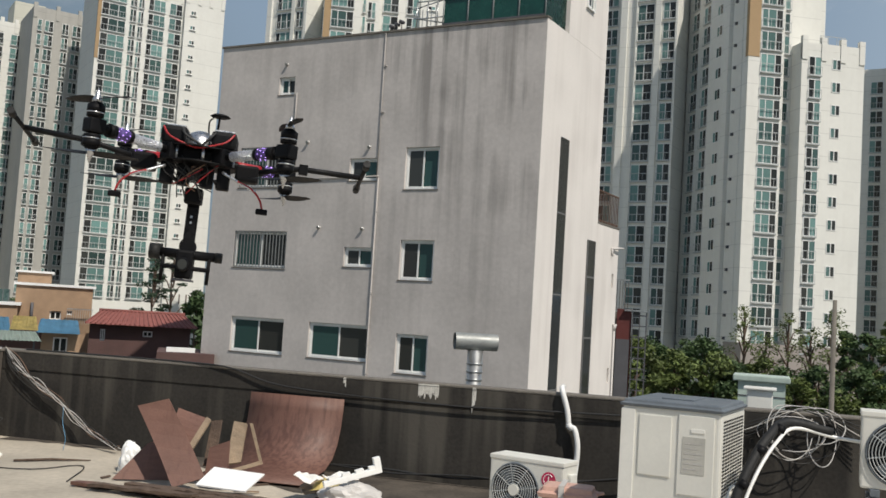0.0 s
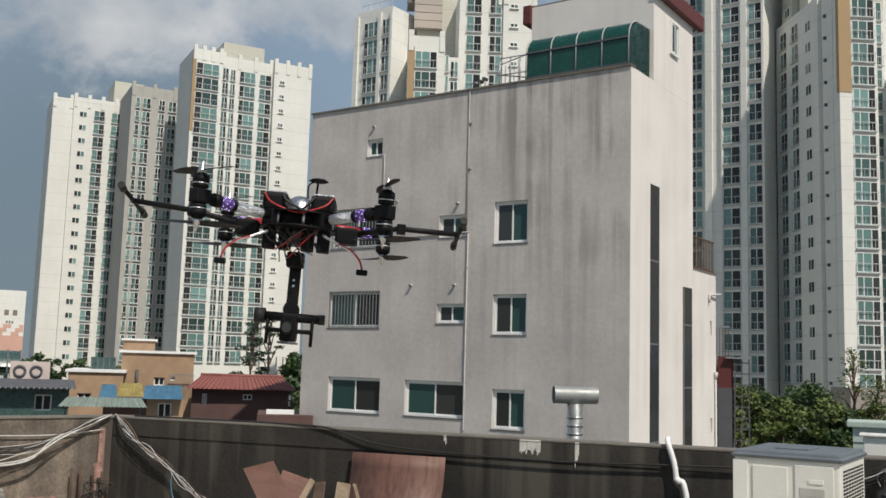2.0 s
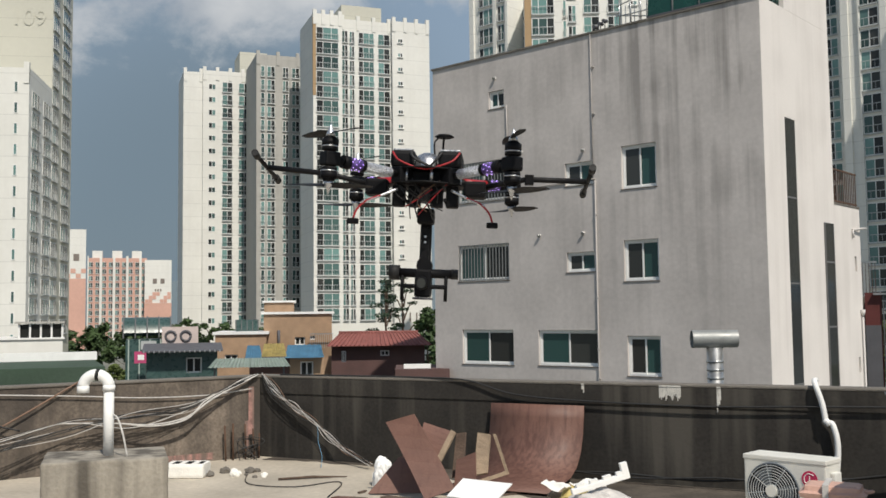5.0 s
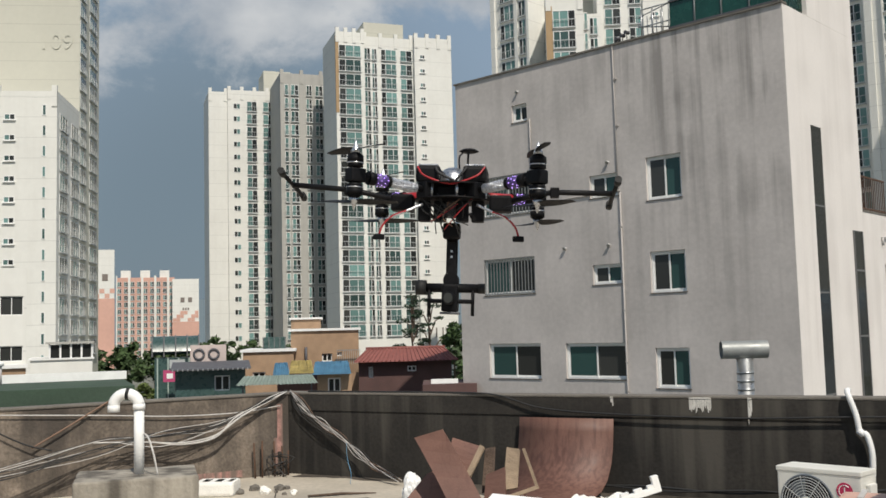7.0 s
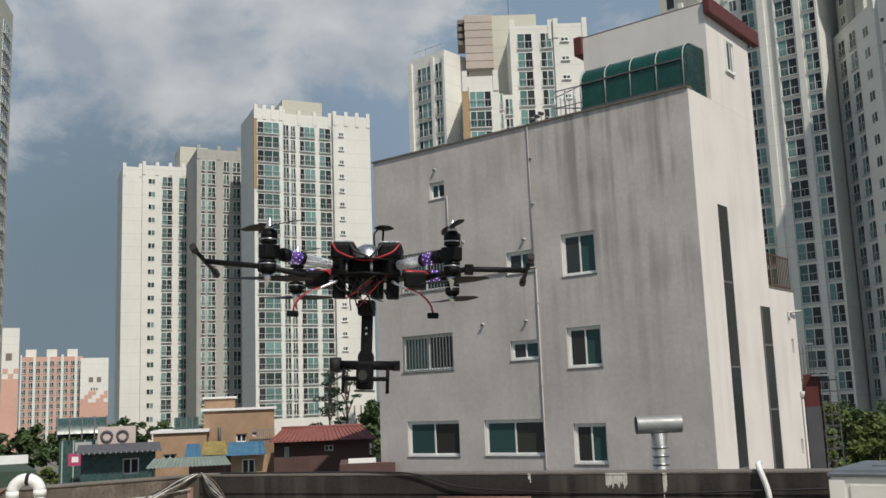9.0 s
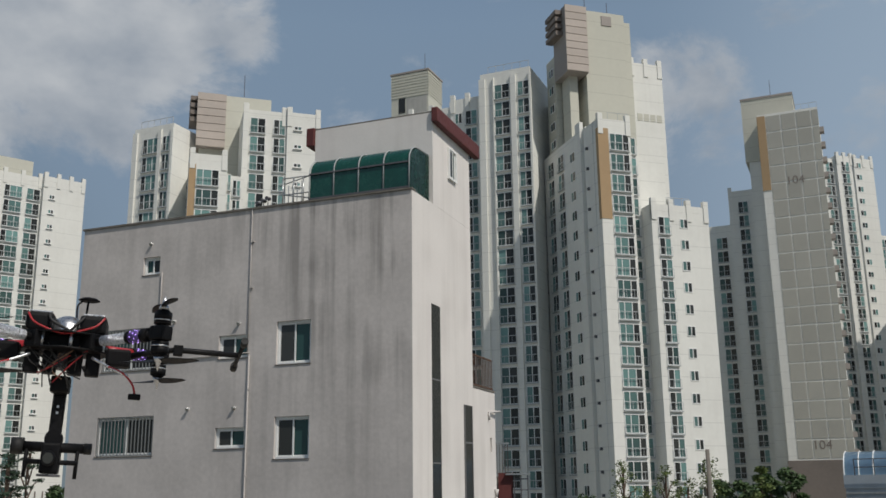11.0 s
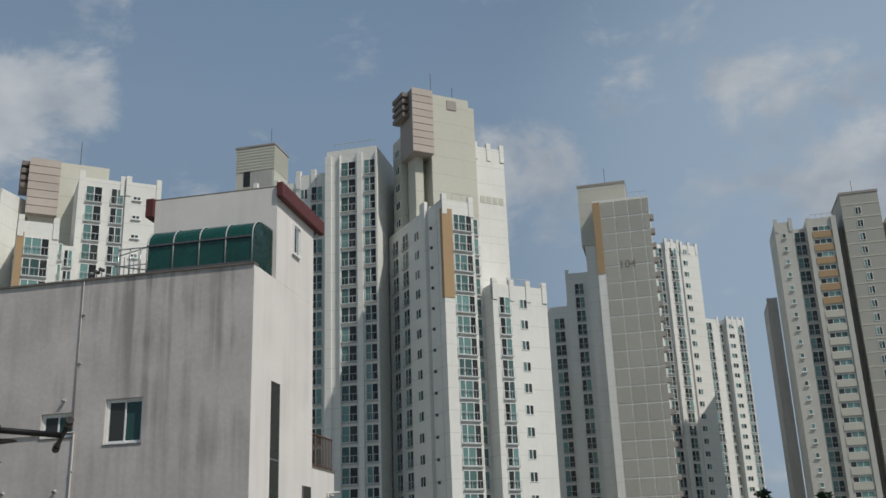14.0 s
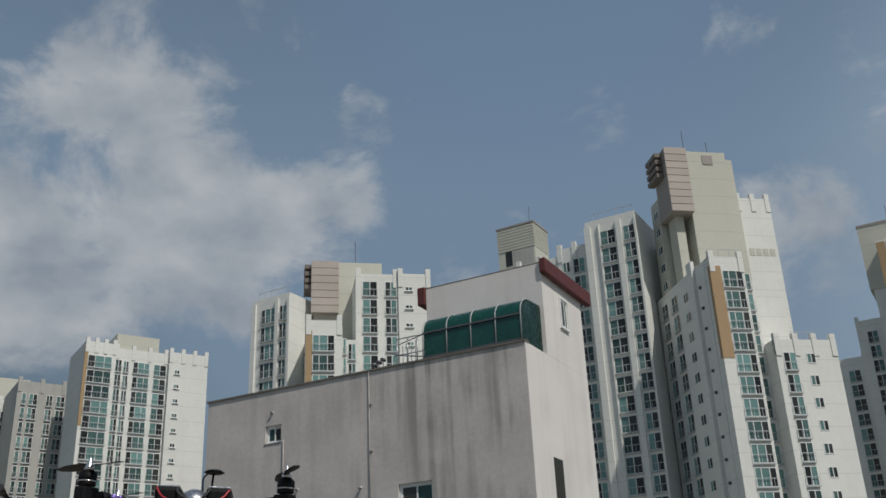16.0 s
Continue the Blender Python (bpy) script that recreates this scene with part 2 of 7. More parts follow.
M = {
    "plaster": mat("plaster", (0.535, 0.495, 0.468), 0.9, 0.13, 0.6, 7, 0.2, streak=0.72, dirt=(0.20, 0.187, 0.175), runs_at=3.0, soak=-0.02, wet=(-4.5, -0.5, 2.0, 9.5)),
    # Same plaster as the front, on a lighter base with fainter runs.
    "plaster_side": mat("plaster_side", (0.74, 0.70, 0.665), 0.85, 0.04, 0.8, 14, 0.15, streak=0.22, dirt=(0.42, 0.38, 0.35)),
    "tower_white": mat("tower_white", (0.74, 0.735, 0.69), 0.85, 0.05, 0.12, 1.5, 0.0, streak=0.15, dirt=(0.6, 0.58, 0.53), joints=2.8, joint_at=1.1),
    "tower_cream": mat("tower_cream", (0.54, 0.53, 0.455), 0.85, 0.05, 0.12, 1.5, 0.0, joints=2.8, joint_at=1.1),
    "tower_ochre": mat("tower_ochre", (0.40, 0.275, 0.155), 0.85, 0.06, 0.12, 1.5, 0.0),
    # Plain grey parts, and white walls with their shade put into the colour.
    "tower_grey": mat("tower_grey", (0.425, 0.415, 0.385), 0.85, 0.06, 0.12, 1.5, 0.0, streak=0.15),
    "tower_panel": mat("tower_panel", (0.40, 0.39, 0.345), 0.8, 0.05, 0.2, 1.5, 0.0, per_object=0.05),
    "tower_taupe": mat("tower_taupe", (0.33, 0.295, 0.27), 0.8, 0.05, 0.3, 2.0, 0.0),
    # Darker copy of the white: dim grazing light and haze put into the colour.
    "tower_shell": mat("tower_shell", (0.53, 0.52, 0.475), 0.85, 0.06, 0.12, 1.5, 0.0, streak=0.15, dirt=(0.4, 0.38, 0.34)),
    "wall_pipe": mat("wall_pipe", (0.40, 0.375, 0.355), 0.7, 0.08, 6, 50, 0.05),
    "tower_clad": mat("tower_clad", (0.46, 0.40, 0.355), 0.8, 0.06, 0.3, 2.0, 0.0, per_object=0.05),
    "tower_plinth": mat("tower_plinth", (0.20, 0.17, 0.15), 0.85, 0.1, 0.3, 2.0, 0.0),
    "frame_white": mat("frame_white", (0.80, 0.80, 0.78), 0.5, 0.04, 4, 30, 0.0),
    "frame_dark": mat("frame_dark", (0.14, 0.14, 0.14), 0.5, 0.1, 4, 30, 0.0),
    "bar_grey": mat("bar_grey", (0.20, 0.21, 0.21), 0.5, 0.1, 3, 20, 0.0),
    "rail_grey": mat("rail_grey", (0.42, 0.44, 0.44), 0.5, 0.1, 1, 10, 0.0),
    "glass_tower": glass_mat("glass_tower", (0.10, 0.18, 0.17), 0.1, 0.34),
    "glass_pale": glass_mat("glass_pale", (0.22, 0.42, 0.38), 0.15),
    "glass_green": glass_mat("glass_green", (0.03, 0.075, 0.07), 0.08, 0.1),
    "glass_dark": glass_mat("glass_dark", (0.035, 0.037, 0.035), 0.08, 0.2),
    "deck": mat("deck", (0.45, 0.40, 0.325), 0.92, 0.24, 1.1, 16, 0.25),
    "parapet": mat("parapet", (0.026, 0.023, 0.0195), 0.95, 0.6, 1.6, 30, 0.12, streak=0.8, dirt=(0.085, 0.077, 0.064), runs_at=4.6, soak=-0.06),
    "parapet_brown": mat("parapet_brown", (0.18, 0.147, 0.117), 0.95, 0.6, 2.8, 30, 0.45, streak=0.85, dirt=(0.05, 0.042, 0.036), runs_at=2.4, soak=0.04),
    "cap": mat("cap", (0.16, 0.145, 0.125), 0.95, 0.22, 3, 40, 0.4),
    "concrete": mat("concrete", (0.33, 0.30, 0.25), 0.95, 0.2, 2.5, 30, 0.4, streak=0.9, dirt=(0.08, 0.07, 0.058), runs_at=5.0, soak=0.05),
    "canopy_green": mat("canopy_green", (0.008, 0.06, 0.045), 0.25, 0.2, 2, 10, 0.0),
    "red_paint": mat("red_paint", (0.11, 0.025, 0.022), 0.6, 0.15, 3, 20, 0.1),
    "steel": mat("steel", (0.45, 0.46, 0.46), 0.35, 0.15, 6, 40, 0.05, metal=0.8),
    "duct": mat("duct", (0.30, 0.31, 0.30), 0.5, 0.15, 5, 40, 0.05, metal=0.3),
    "pink_stain": mat("pink_stain", (0.36, 0.20, 0.17), 0.95, 0.5, 9, 60, 0.3, streak=0.9, dirt=(0.15, 0.12, 0.10), runs_at=14.0, soak=0.06),
    "grime": mat("grime", (0.075, 0.062, 0.049), 0.9, 0.55, 2.2, 24, 0.35),
    "rust": mat("rust", (0.10, 0.055, 0.035), 0.9, 0.3, 12, 80, 0.4),
    "pvc": mat("pvc", (0.82, 0.82, 0.80), 0.4, 0.06, 6, 50, 0.05),
    "pvc_grey": mat("pvc_grey", (0.52, 0.50, 0.48), 0.5, 0.08, 6, 50, 0.05),
    "ac_cream": mat("ac_cream", (0.71, 0.70, 0.645), 0.5, 0.05, 3, 40, 0.03, streak=0.12),
    "ac_white": mat("ac_white", (0.76, 0.75, 0.70), 0.45, 0.05, 3, 40, 0.03),
    "plate": mat("plate", (0.46, 0.45, 0.41), 0.5, 0.08, 8, 60, 0.03),
    "ac_lid": mat("ac_lid", (0.13, 0.15, 0.17), 0.5, 0.15, 4, 40, 0.1),
    "black": mat("black", (0.006, 0.006, 0.007), 0.55, 0.3, 20, 200, 0.05, spec=0.15),
    "carbon": mat("carbon", (0.009, 0.009, 0.010), 0.5, 0.3, 40, 300, 0.05, spec=0.15),
    "rubber": mat("rubber", (0.010, 0.010, 0.010), 0.7, 0.2, 20, 100, 0.1),
    "alu": mat("alu", (0.55, 0.56, 0.58), 0.3, 0.1, 30, 200, 0.05, metal=0.9),
    "foil": mat("foil", (0.75, 0.78, 0.84), 0.32, 0.25, 90, 300, 0.8, metal=0.6),
    "violet_led": mat("violet_led", (0.10, 0.06, 0.24), 0.3, 0.5, 120, 300, 0.3),
    "lamp_violet": mat("lamp_violet", (0.5, 0.3, 1.0), 0.3, 0.1, 20, 50, 0.0),
    "red_wire": mat("red_wire", (0.38, 0.02, 0.025), 0.4, 0.1, 20, 100, 0.0),
    "logo_red": mat("logo_red", (0.50, 0.02, 0.09), 0.4, 0.05, 10, 50, 0.0),
    "logo_grey": mat("logo_grey", (0.16, 0.16, 0.16), 0.5, 0.05, 10, 50, 0.0),
    "board": mat("board", (0.165, 0.084, 0.063), 0.6, 0.16, 4, 50, 0.1, streak=0.7, dirt=(0.085, 0.038, 0.03), runs_at=22.0, soak=0.02),
    "ply": mat("ply", (0.27, 0.20, 0.135), 0.8, 0.25, 10, 80, 0.3),
    "bark": mat("bark", (0.11, 0.075, 0.055), 0.95, 0.3, 14, 60, 0.6),
    "white_sheet": mat("white_sheet", (0.86, 0.86, 0.84), 0.5, 0.04, 5, 40, 0.03),
    "foam": mat("foam", (0.84, 0.82, 0.76), 0.9, 0.08, 8, 60, 0.3),
    "salmon": mat("salmon", (0.58, 0.36, 0.29), 0.5, 0.1, 5, 40, 0.05),
    "cable_black": mat("cable_black", (0.02, 0.02, 0.02), 0.6, 0.3, 20, 60, 0.0),
    "cable_white": mat("cable_white", (0.55, 0.53, 0.50), 0.6, 0.2, 20, 60, 0.0),
    "cable_brown": mat("cable_brown", (0.20, 0.12, 0.08), 0.6, 0.2, 20, 60, 0.0),
    "green_sheet": mat("green_sheet", (0.045, 0.075, 0.05), 0.85, 0.2, 1.5, 20, 0.2),
    "brick": mat("brick", (0.35, 0.235, 0.15), 0.9, 0.14, 3, 26, 0.3, per_object=0.06),
    "red_tile": mat("red_tile", (0.24, 0.085, 0.072), 0.7, 0.2, 4, 20, 0.2),
    "brown_wall": mat("brown_wall", (0.10, 0.055, 0.05), 0.85, 0.2, 2, 20, 0.2),
    "blue_sheet": mat("blue_sheet", (0.12, 0.30, 0.46), 0.6, 0.2, 3, 20, 0.1),
    "yellow_sheet": mat("yellow_sheet", (0.52, 0.42, 0.16), 0.7, 0.3, 4, 20, 0.2),
    "pale_green": mat("pale_green", (0.42, 0.50, 0.45), 0.6, 0.12, 4, 20, 0.1),
    "teal_glass": mat("teal_glass", (0.045, 0.085, 0.08), 0.3, 0.2, 3, 20, 0.0),
    "pink_wall": mat("pink_wall", (0.56, 0.47, 0.44), 0.9, 0.1, 3, 20, 0.1),
    "pink_paint": mat("pink_paint", (0.60, 0.36, 0.29), 0.9, 0.08, 0.1, 1, 0.0),
    "magenta": mat("magenta", (0.45, 0.06, 0.16), 0.6, 0.1, 3, 20, 0.0),
    "sheet_sky": mat("sheet_sky", (0.30, 0.47, 0.62), 0.22, 0.08, 0.6, 6, 0.0),
    "louvre": mat("louvre", (0.34, 0.38, 0.42), 0.5, 0.1, 2, 20, 0.0),
    "dark_metal": mat("dark_metal", (0.09, 0.09, 0.10), 0.6, 0.15, 2, 20, 0.1),
    "leaf": mat("leaf", (0.05, 0.088, 0.028), 0.7, 0.45, 0.8, 6, 0.0),
    "leaf_light": mat("leaf_light", (0.10, 0.135, 0.034), 0.7, 0.4, 0.8, 6, 0.0),
    "needle": mat("needle", (0.022, 0.045, 0.022), 0.8, 0.4, 0.8, 6, 0.0),
    # Haze of the distance is put into this blue-grey; no air is drawn.
    "hill": mat("hill", (0.13, 0.17, 0.19), 1.0, 0.06, 0.002, 0.02, 0.0),
    "efflorescence": mat("efflorescence", (0.62, 0.60, 0.55), 0.95, 0.2, 12, 60, 0.4),
    "ground": mat("ground", (0.16, 0.16, 0.13), 0.95, 0.3, 0.03, 0.6, 0.0),
}

lamp = M["lamp_violet"].node_tree.nodes["Principled BSDF"]
lamp.inputs["Emission Color"].default_value = (0.55, 0.35, 1.0, 1)
lamp.inputs["Emission Strength"].default_value = 3.0

# ---- mesh helpers ----


def finish(name, bm, material, parent=None, label=""):
    me = bpy.data.meshes.new(name)
    bm.normal_update()
    bm.to_mesh(me)
    bm.free()
    for mm in (material if isinstance(material, (list, tuple)) else [material]):
        me.materials.append(M[mm] if isinstance(mm, str) else mm)
    ob = new(name, me)
    if parent:
        ob.parent = parent
    if label:
        ob["label"] = label
    return ob


def part(name, bm, material, parent, label=""):
    return finish(name, bm, material, parent, label)


def share(name, me, m, parent):
    """One more object on an existing mesh."""
    ob = new(name, me)
    ob.parent = parent
    ob.matrix_basis = m
    return ob


def thing(name, m=None, label="", category="", group="", kind=""):
    ob = new(name)
    ob.empty_display_size = 0.1
    if m is not None:
        ob.matrix_basis = m
    return tagged(ob, label, category, group, kind)


def add_box(bm, x0, x1, y0, y1, z0, z1, mi=0, bevel=0.0, m=None):
    vs = [bm.verts.new((x, y, z)) for z in (z0, z1) for y in (y0, y1) for x in (x0, x1)]
    fs = [bm.faces.new([vs[i] for i in q]) for q in ((0, 2, 3, 1), (4, 5, 7, 6), (0, 1, 5, 4), (2, 6, 7, 3), (0, 4, 6, 2), (1, 3, 7, 5))]
    for f in fs:
        f.material_index = mi
    if bevel:
        es = list({e for f in fs for e in f.edges})
        res = bmesh.ops.bevel(bm, geom=es, offset=bevel, segments=2, affect='EDGES', profile=0.6)
        vs = list({v for f in res["faces"] for v in f.verts} | {v for v in vs if v.is_valid})
        for f in res["faces"]:
            f.material_index = mi
    if m is not None:
        bmesh.ops.transform(bm, matrix=m, verts=vs)
    return bm


def box(x0, x1, y0, y1, z0, z1, mi=0, bevel=0.0):
    return add_box(bmesh.new(), x0, x1, y0, y1, z0, z1, mi, bevel)


def add_tube(bm, points, radius, sides=8, mi=0, cap=True):
    """A tube along points; radius is a number or one for each point."""
    pts = [Vector(p) for p in points]
    rs = radius if isinstance(radius, (list, tuple)) else [radius] * len(pts)
    rings = []
    up = None
    for i, p in enumerate(pts):
        d = (pts[min(i + 1, len(pts) - 1)] - pts[max(i - 1, 0)]).normalized()
        if up is None:
            up = d.orthogonal().normalized()
        up = (up - d * up.dot(d))
        up = up.normalized() if up.length > 1e-6 else d.orthogonal().normalized()
        side = d.cross(up)
        rings.append([bm.verts.new(p + (up * math.cos(k * math.tau / sides) + side * math.sin(k * math.tau / sides)) * rs[i]) for k in range(sides)])
    for a, b in zip(rings, rings[1:]):
        for k in range(sides):
            f = bm.faces.new((a[k], a[(k + 1) % sides], b[(k + 1) % sides], b[k]))
            f.material_index, f.smooth = mi, sides > 5
    if cap:
        for r in (rings[0][::-1], rings[-1]):
            bm.faces.new(r).material_index = mi
    return bm


def tube(points, radius, sides=8):
    return add_tube(bmesh.new(), points, radius, sides)


def rounded(points, n=6):
    """A smooth line through points (Catmull-Rom)."""
    p = [Vector(q) for q in points]
    p = [p[0] * 2 - p[1]] + p + [p[-1] * 2 - p[-2]]
    out = []
    for i in range(1, len(p) - 2):
        for k in range(n):
            t = k / n
            out.append(0.5 * ((2 * p[i]) + (p[i + 1] - p[i - 1]) * t + (2 * p[i - 1] - 5 * p[i] + 4 * p[i + 1] - p[i + 2]) * t * t + (3 * p[i] - p[i - 1] - 3 * p[i + 1] + p[i + 2]) * t ** 3))
    return out + [p[-2]]


def frame_of(px, py, yaw, z=0.0):
    """A local frame at a plan point whose x axis runs at that yaw."""
    return pose(px, py, z, 0, 0, yaw)


def prism(poly, z0, z1):
    bm = bmesh.new()
    lo = [bm.verts.new((x, y, z0)) for x, y in poly]
    hi = [bm.verts.new((x, y, z1)) for x, y in poly]
    n = len(poly)
    for i in range(n):
        bm.faces.new((lo[i], lo[(i + 1) % n], hi[(i + 1) % n], hi[i]))
    bm.faces.new(lo[::-1])
    bm.faces.new(hi)
    bmesh.ops.recalc_face_normals(bm, faces=bm.faces)
    return bm


def text_part(name, s, size, m, material, parent, depth=0.01):
    """Lettering as a mesh, standing in the local xz plane of m."""
    cu = bpy.data.curves.new(name, 'FONT')
    cu.body, cu.size, cu.extrude = s, size, depth
    cu.align_x, cu.align_y = 'CENTER', 'CENTER'
    tmp = bpy.data.objects.new("tmp", cu)
    scene.collection.objects.link(tmp)
    dg = bpy.context.evaluated_depsgraph_get()
    me = bpy.data.meshes.new_from_object(tmp.evaluated_get(dg))
    bpy.data.objects.remove(tmp)
    me.materials.clear()
    me.materials.append(M[material])
    ob = new(name, me)
    ob.parent = parent
    ob.matrix_basis = m @ pose(0, 0, 0, 90, 0, 0)
    return ob


GROUND = -9.0

# ---- ground ----
bm = bmesh.new()
bmesh.ops.create_grid(bm, x_segments=24, y_segments=24, size=2500)
g = finish("ground", bm, "ground")
g.location.z = GROUND
tagged(g, "mottled grey-green town ground between the buildings", "ground", kind="structure")

# ---- our roof: deck and parapets ----
P_CORNER = Vector((-4.97, 11.42))
MAIN_YAW, LEFT_YAW = -15.0, -134.5
bm = prism([(-4.97, 11.42), (9.5, 7.54), (9.5, -9), (-14, -9), (-14, 2.2)], -0.30, 0.0)
deck = finish("floor", bm, "deck")
tagged(deck, "pale weathered concrete roof deck with grime", "floor", kind="structure")
body = finish("wall_below", prism([(-4.9, 11.3), (9.4, 7.47), (9.4, -8.9), (-13.9, -8.9), (-13.9, 2.2)], GROUND, -0.30), "plaster_side")
tagged(body, "plastered wall of the house below the roof deck", "wall", kind="structure")

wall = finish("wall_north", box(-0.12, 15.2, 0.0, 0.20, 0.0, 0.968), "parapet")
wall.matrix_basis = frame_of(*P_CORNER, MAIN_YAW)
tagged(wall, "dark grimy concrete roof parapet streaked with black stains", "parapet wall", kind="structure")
cap = finish("trim", box(-0.15, 15.2, -0.016, 0.215, 0.970, 1.0, bevel=0.012), "cap", wall)
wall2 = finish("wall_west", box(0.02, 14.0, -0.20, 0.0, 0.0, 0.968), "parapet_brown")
wall2.matrix_basis = frame_of(*P_CORNER, LEFT_YAW)
tagged(wall2, "sunlit brown concrete roof parapet with dark stains", "parapet wall", kind="structure")
cap = finish("trim", box(-0.02, 14.0, -0.215, 0.016, 0.970, 1.0, bevel=0.012), "cap", wall2)
wall3 = finish("wall_east", box(0.0, 16.0, -0.1, 0.1, 0.0, 1.0), "parapet_brown")
wall3.matrix_basis = frame_of(9.4, 7.4, -90)
tagged(wall3, "concrete roof parapet", "parapet wall", kind="structure")
wall4 = finish("wall_south", box(0.0, 23.4, -0.1, 0.1, 0.0, 1.0), "parapet_brown")
wall4.matrix_basis = frame_of(-14, -8.9, 0)
tagged(wall4, "concrete roof parapet", "parapet wall", kind="structure")

# ---- the plastered neighbour building ----
# local frame: x along the front from its far left corner to the corner by the bright side, y into the house
NB_YAW = math.degrees(math.atan2(-0.475, 0.88))
NB = frame_of(-8.20, 34.09, NB_YAW)
NB_W, NB_D, NB_TOP = 12.33, 5.2, 10.6


def wall_with_openings(x0, x1, z0, z1, thick, holes, top_left=None):
    """A wall in the xz plane, its outer face at y=0, cut through by holes (x0, x1, z0, z1)."""
    bm = bmesh.new()
    xs = sorted({x0, x1, *[h[0] for h in holes], *[h[1] for h in holes]})
    zs = sorted({z0, z1, *[h[2] for h in holes], *[h[3] for h in holes]})

    def solid(cx, cz):
        return x0 < cx < x1 and z0 < cz < z1 and not any(h[0] < cx < h[1] and h[2] < cz < h[3] for h in holes)
    grid = [[solid((xa + xb) / 2, (za + zb) / 2) for za, zb in zip(zs, zs[1:])] for xa, xb in zip(xs, xs[1:])]
    vd = {}

    def v(i, j, y):
        key = (i, j, y)
        if key not in vd:
            vd[key] = bm.verts.new((xs[i], y, zs[j]))
        return vd[key]
    nx, nz = len(xs) - 1, len(zs) - 1
    for i in range(nx):
        for j in range(nz):
            if not grid[i][j]:
                continue
            bm.faces.new((v(i, j, 0), v(i + 1, j, 0), v(i + 1, j + 1, 0), v(i, j + 1, 0)))
            bm.faces.new((v(i, j, thick), v(i, j + 1, thick), v(i + 1, j + 1, thick), v(i + 1, j, thick)))
            for di, dj, q in ((-1, 0, ((i, j), (i, j + 1))), (1, 0, ((i + 1, j + 1), (i + 1, j))), (0, -1, ((i + 1, j), (i, j))), (0, 1, ((i, j + 1), (i + 1, j + 1)))):
                a, b = i + di, j + dj
                if 0 <= a < nx and 0 <= b < nz and grid[a][b]:
                    continue
                (p, q1), (r, s) = q
                bm.faces.new((v(p, q1, 0), v(r, s, 0), v(r, s, thick), v(p, q1, thick)))
    bmesh.ops.recalc_face_normals(bm, faces=bm.faces)
    return bm


def slider_window(parent, x0, x1, z0, z1, bars=False, depth=0.10, green=(True, False), sill=True):
    """A two-leaf sliding window with its frame, sill and, if barred, an outer grille."""
    w, h = x1 - x0, z1 - z0
    win = new("window")
    win.parent = parent
    win.matrix_basis = pose(x0, depth, z0)
    bm = bmesh.new()
    f = 0.06
    for b in ((0, w, 0, f), (0, w, h - f, h), (0, f, f, h - f), (w - f, w, f, h - f)):
        add_box(bm, b[0], b[1], -0.02, 0.09, b[2], b[3])
    part("window_frame", bm, "frame_white", win)
    for k in (0, 1):
        a, b = (f, w / 2 + 0.03) if k == 0 else (w / 2 - 0.03, w - f)
        y = 0.0 + 0.035 * k
        bm = bmesh.new()
        s = 0.045
        for q in ((a, b, f, f + s), (a, b, h - f - s, h - f), (a, a + s, f + s, h - f - s), (b - s, b, f + s, h - f - s)):
            add_box(bm, q[0], q[1], y, y + 0.03, q[2], q[3])
        part("sash", bm, "frame_white", win)
        part("pane", box(a + s, b - s, y + 0.012, y + 0.018, f + s, h - f - s), "glass_green" if green[k] else "glass_dark", win)
    if sill:
        part("window_sill", box(-0.03, w + 0.03, -depth - 0.025, -0.02, -0.03, 0.0, bevel=0.006), "cap", win)
    if bars:
        n = max(4, round(w / 0.14))
        for k in range(n + 1):
            x = 0.03 + (w - 0.06) * k / n
            part("bar", box(x - 0.012, x + 0.012, -0.09, -0.07, 0.03, h - 0.03), "bar_grey", win)
        for z in (0.03, h - 0.03):
            part("rail", box(0.0, w, -0.092, -0.068, z - 0.012, z + 0.012), "bar_grey", win)
    return win


house = thing("neighbour_house", NB, "grey plastered four-storey house with rain streaks and sliding windows", "house")
# front windows: x0, x1, z0, z1, barred
FRONT = [(2.58, 3.24, 8.79, 9.40, False), (1.13, 3.34, 5.63, 7.02, True), (5.68, 6.74, 5.82, 6.55, False), (7.77, 8.97, 5.53, 6.86, False),
         (1.12, 3.36, 2.90, 4.15, True), (5.68, 6.75, 3.05, 3.68, False), (7.78, 8.98, 2.70, 3.95, False),
         (1.26, 3.49, 0.05, 1.23, False), (4.51, 6.79, 0.07, 1.21, False), (7.83, 8.97, -0.17, 1.04, False)]
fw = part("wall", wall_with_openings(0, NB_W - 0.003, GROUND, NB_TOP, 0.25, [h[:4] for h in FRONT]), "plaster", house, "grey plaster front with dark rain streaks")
for i, (a, b, c, d, bars) in enumerate(FRONT):
    slider_window(house, a, b, c, d, bars, green=((True, False), (False, True))[i in (2, 3, 5, 6, 9)])
room = part("interior", box(0.26, NB_W - 0.26, 0.9, NB_D - 0.3, GROUND, NB_TOP - 0.3), "glass_dark", house)
part("roof_slab", box(0.25, NB_W - 0.25, 0.25, NB_D - 0.25, 10.25, 10.4), "cap", house)
part("coping", box(-0.05, NB_W + 0.02, -0.05, 0.28, NB_TOP + 0.002, NB_TOP + 0.06), "cap", house)
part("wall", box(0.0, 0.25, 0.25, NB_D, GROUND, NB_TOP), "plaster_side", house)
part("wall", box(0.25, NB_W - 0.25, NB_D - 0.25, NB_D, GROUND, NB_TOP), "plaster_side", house)
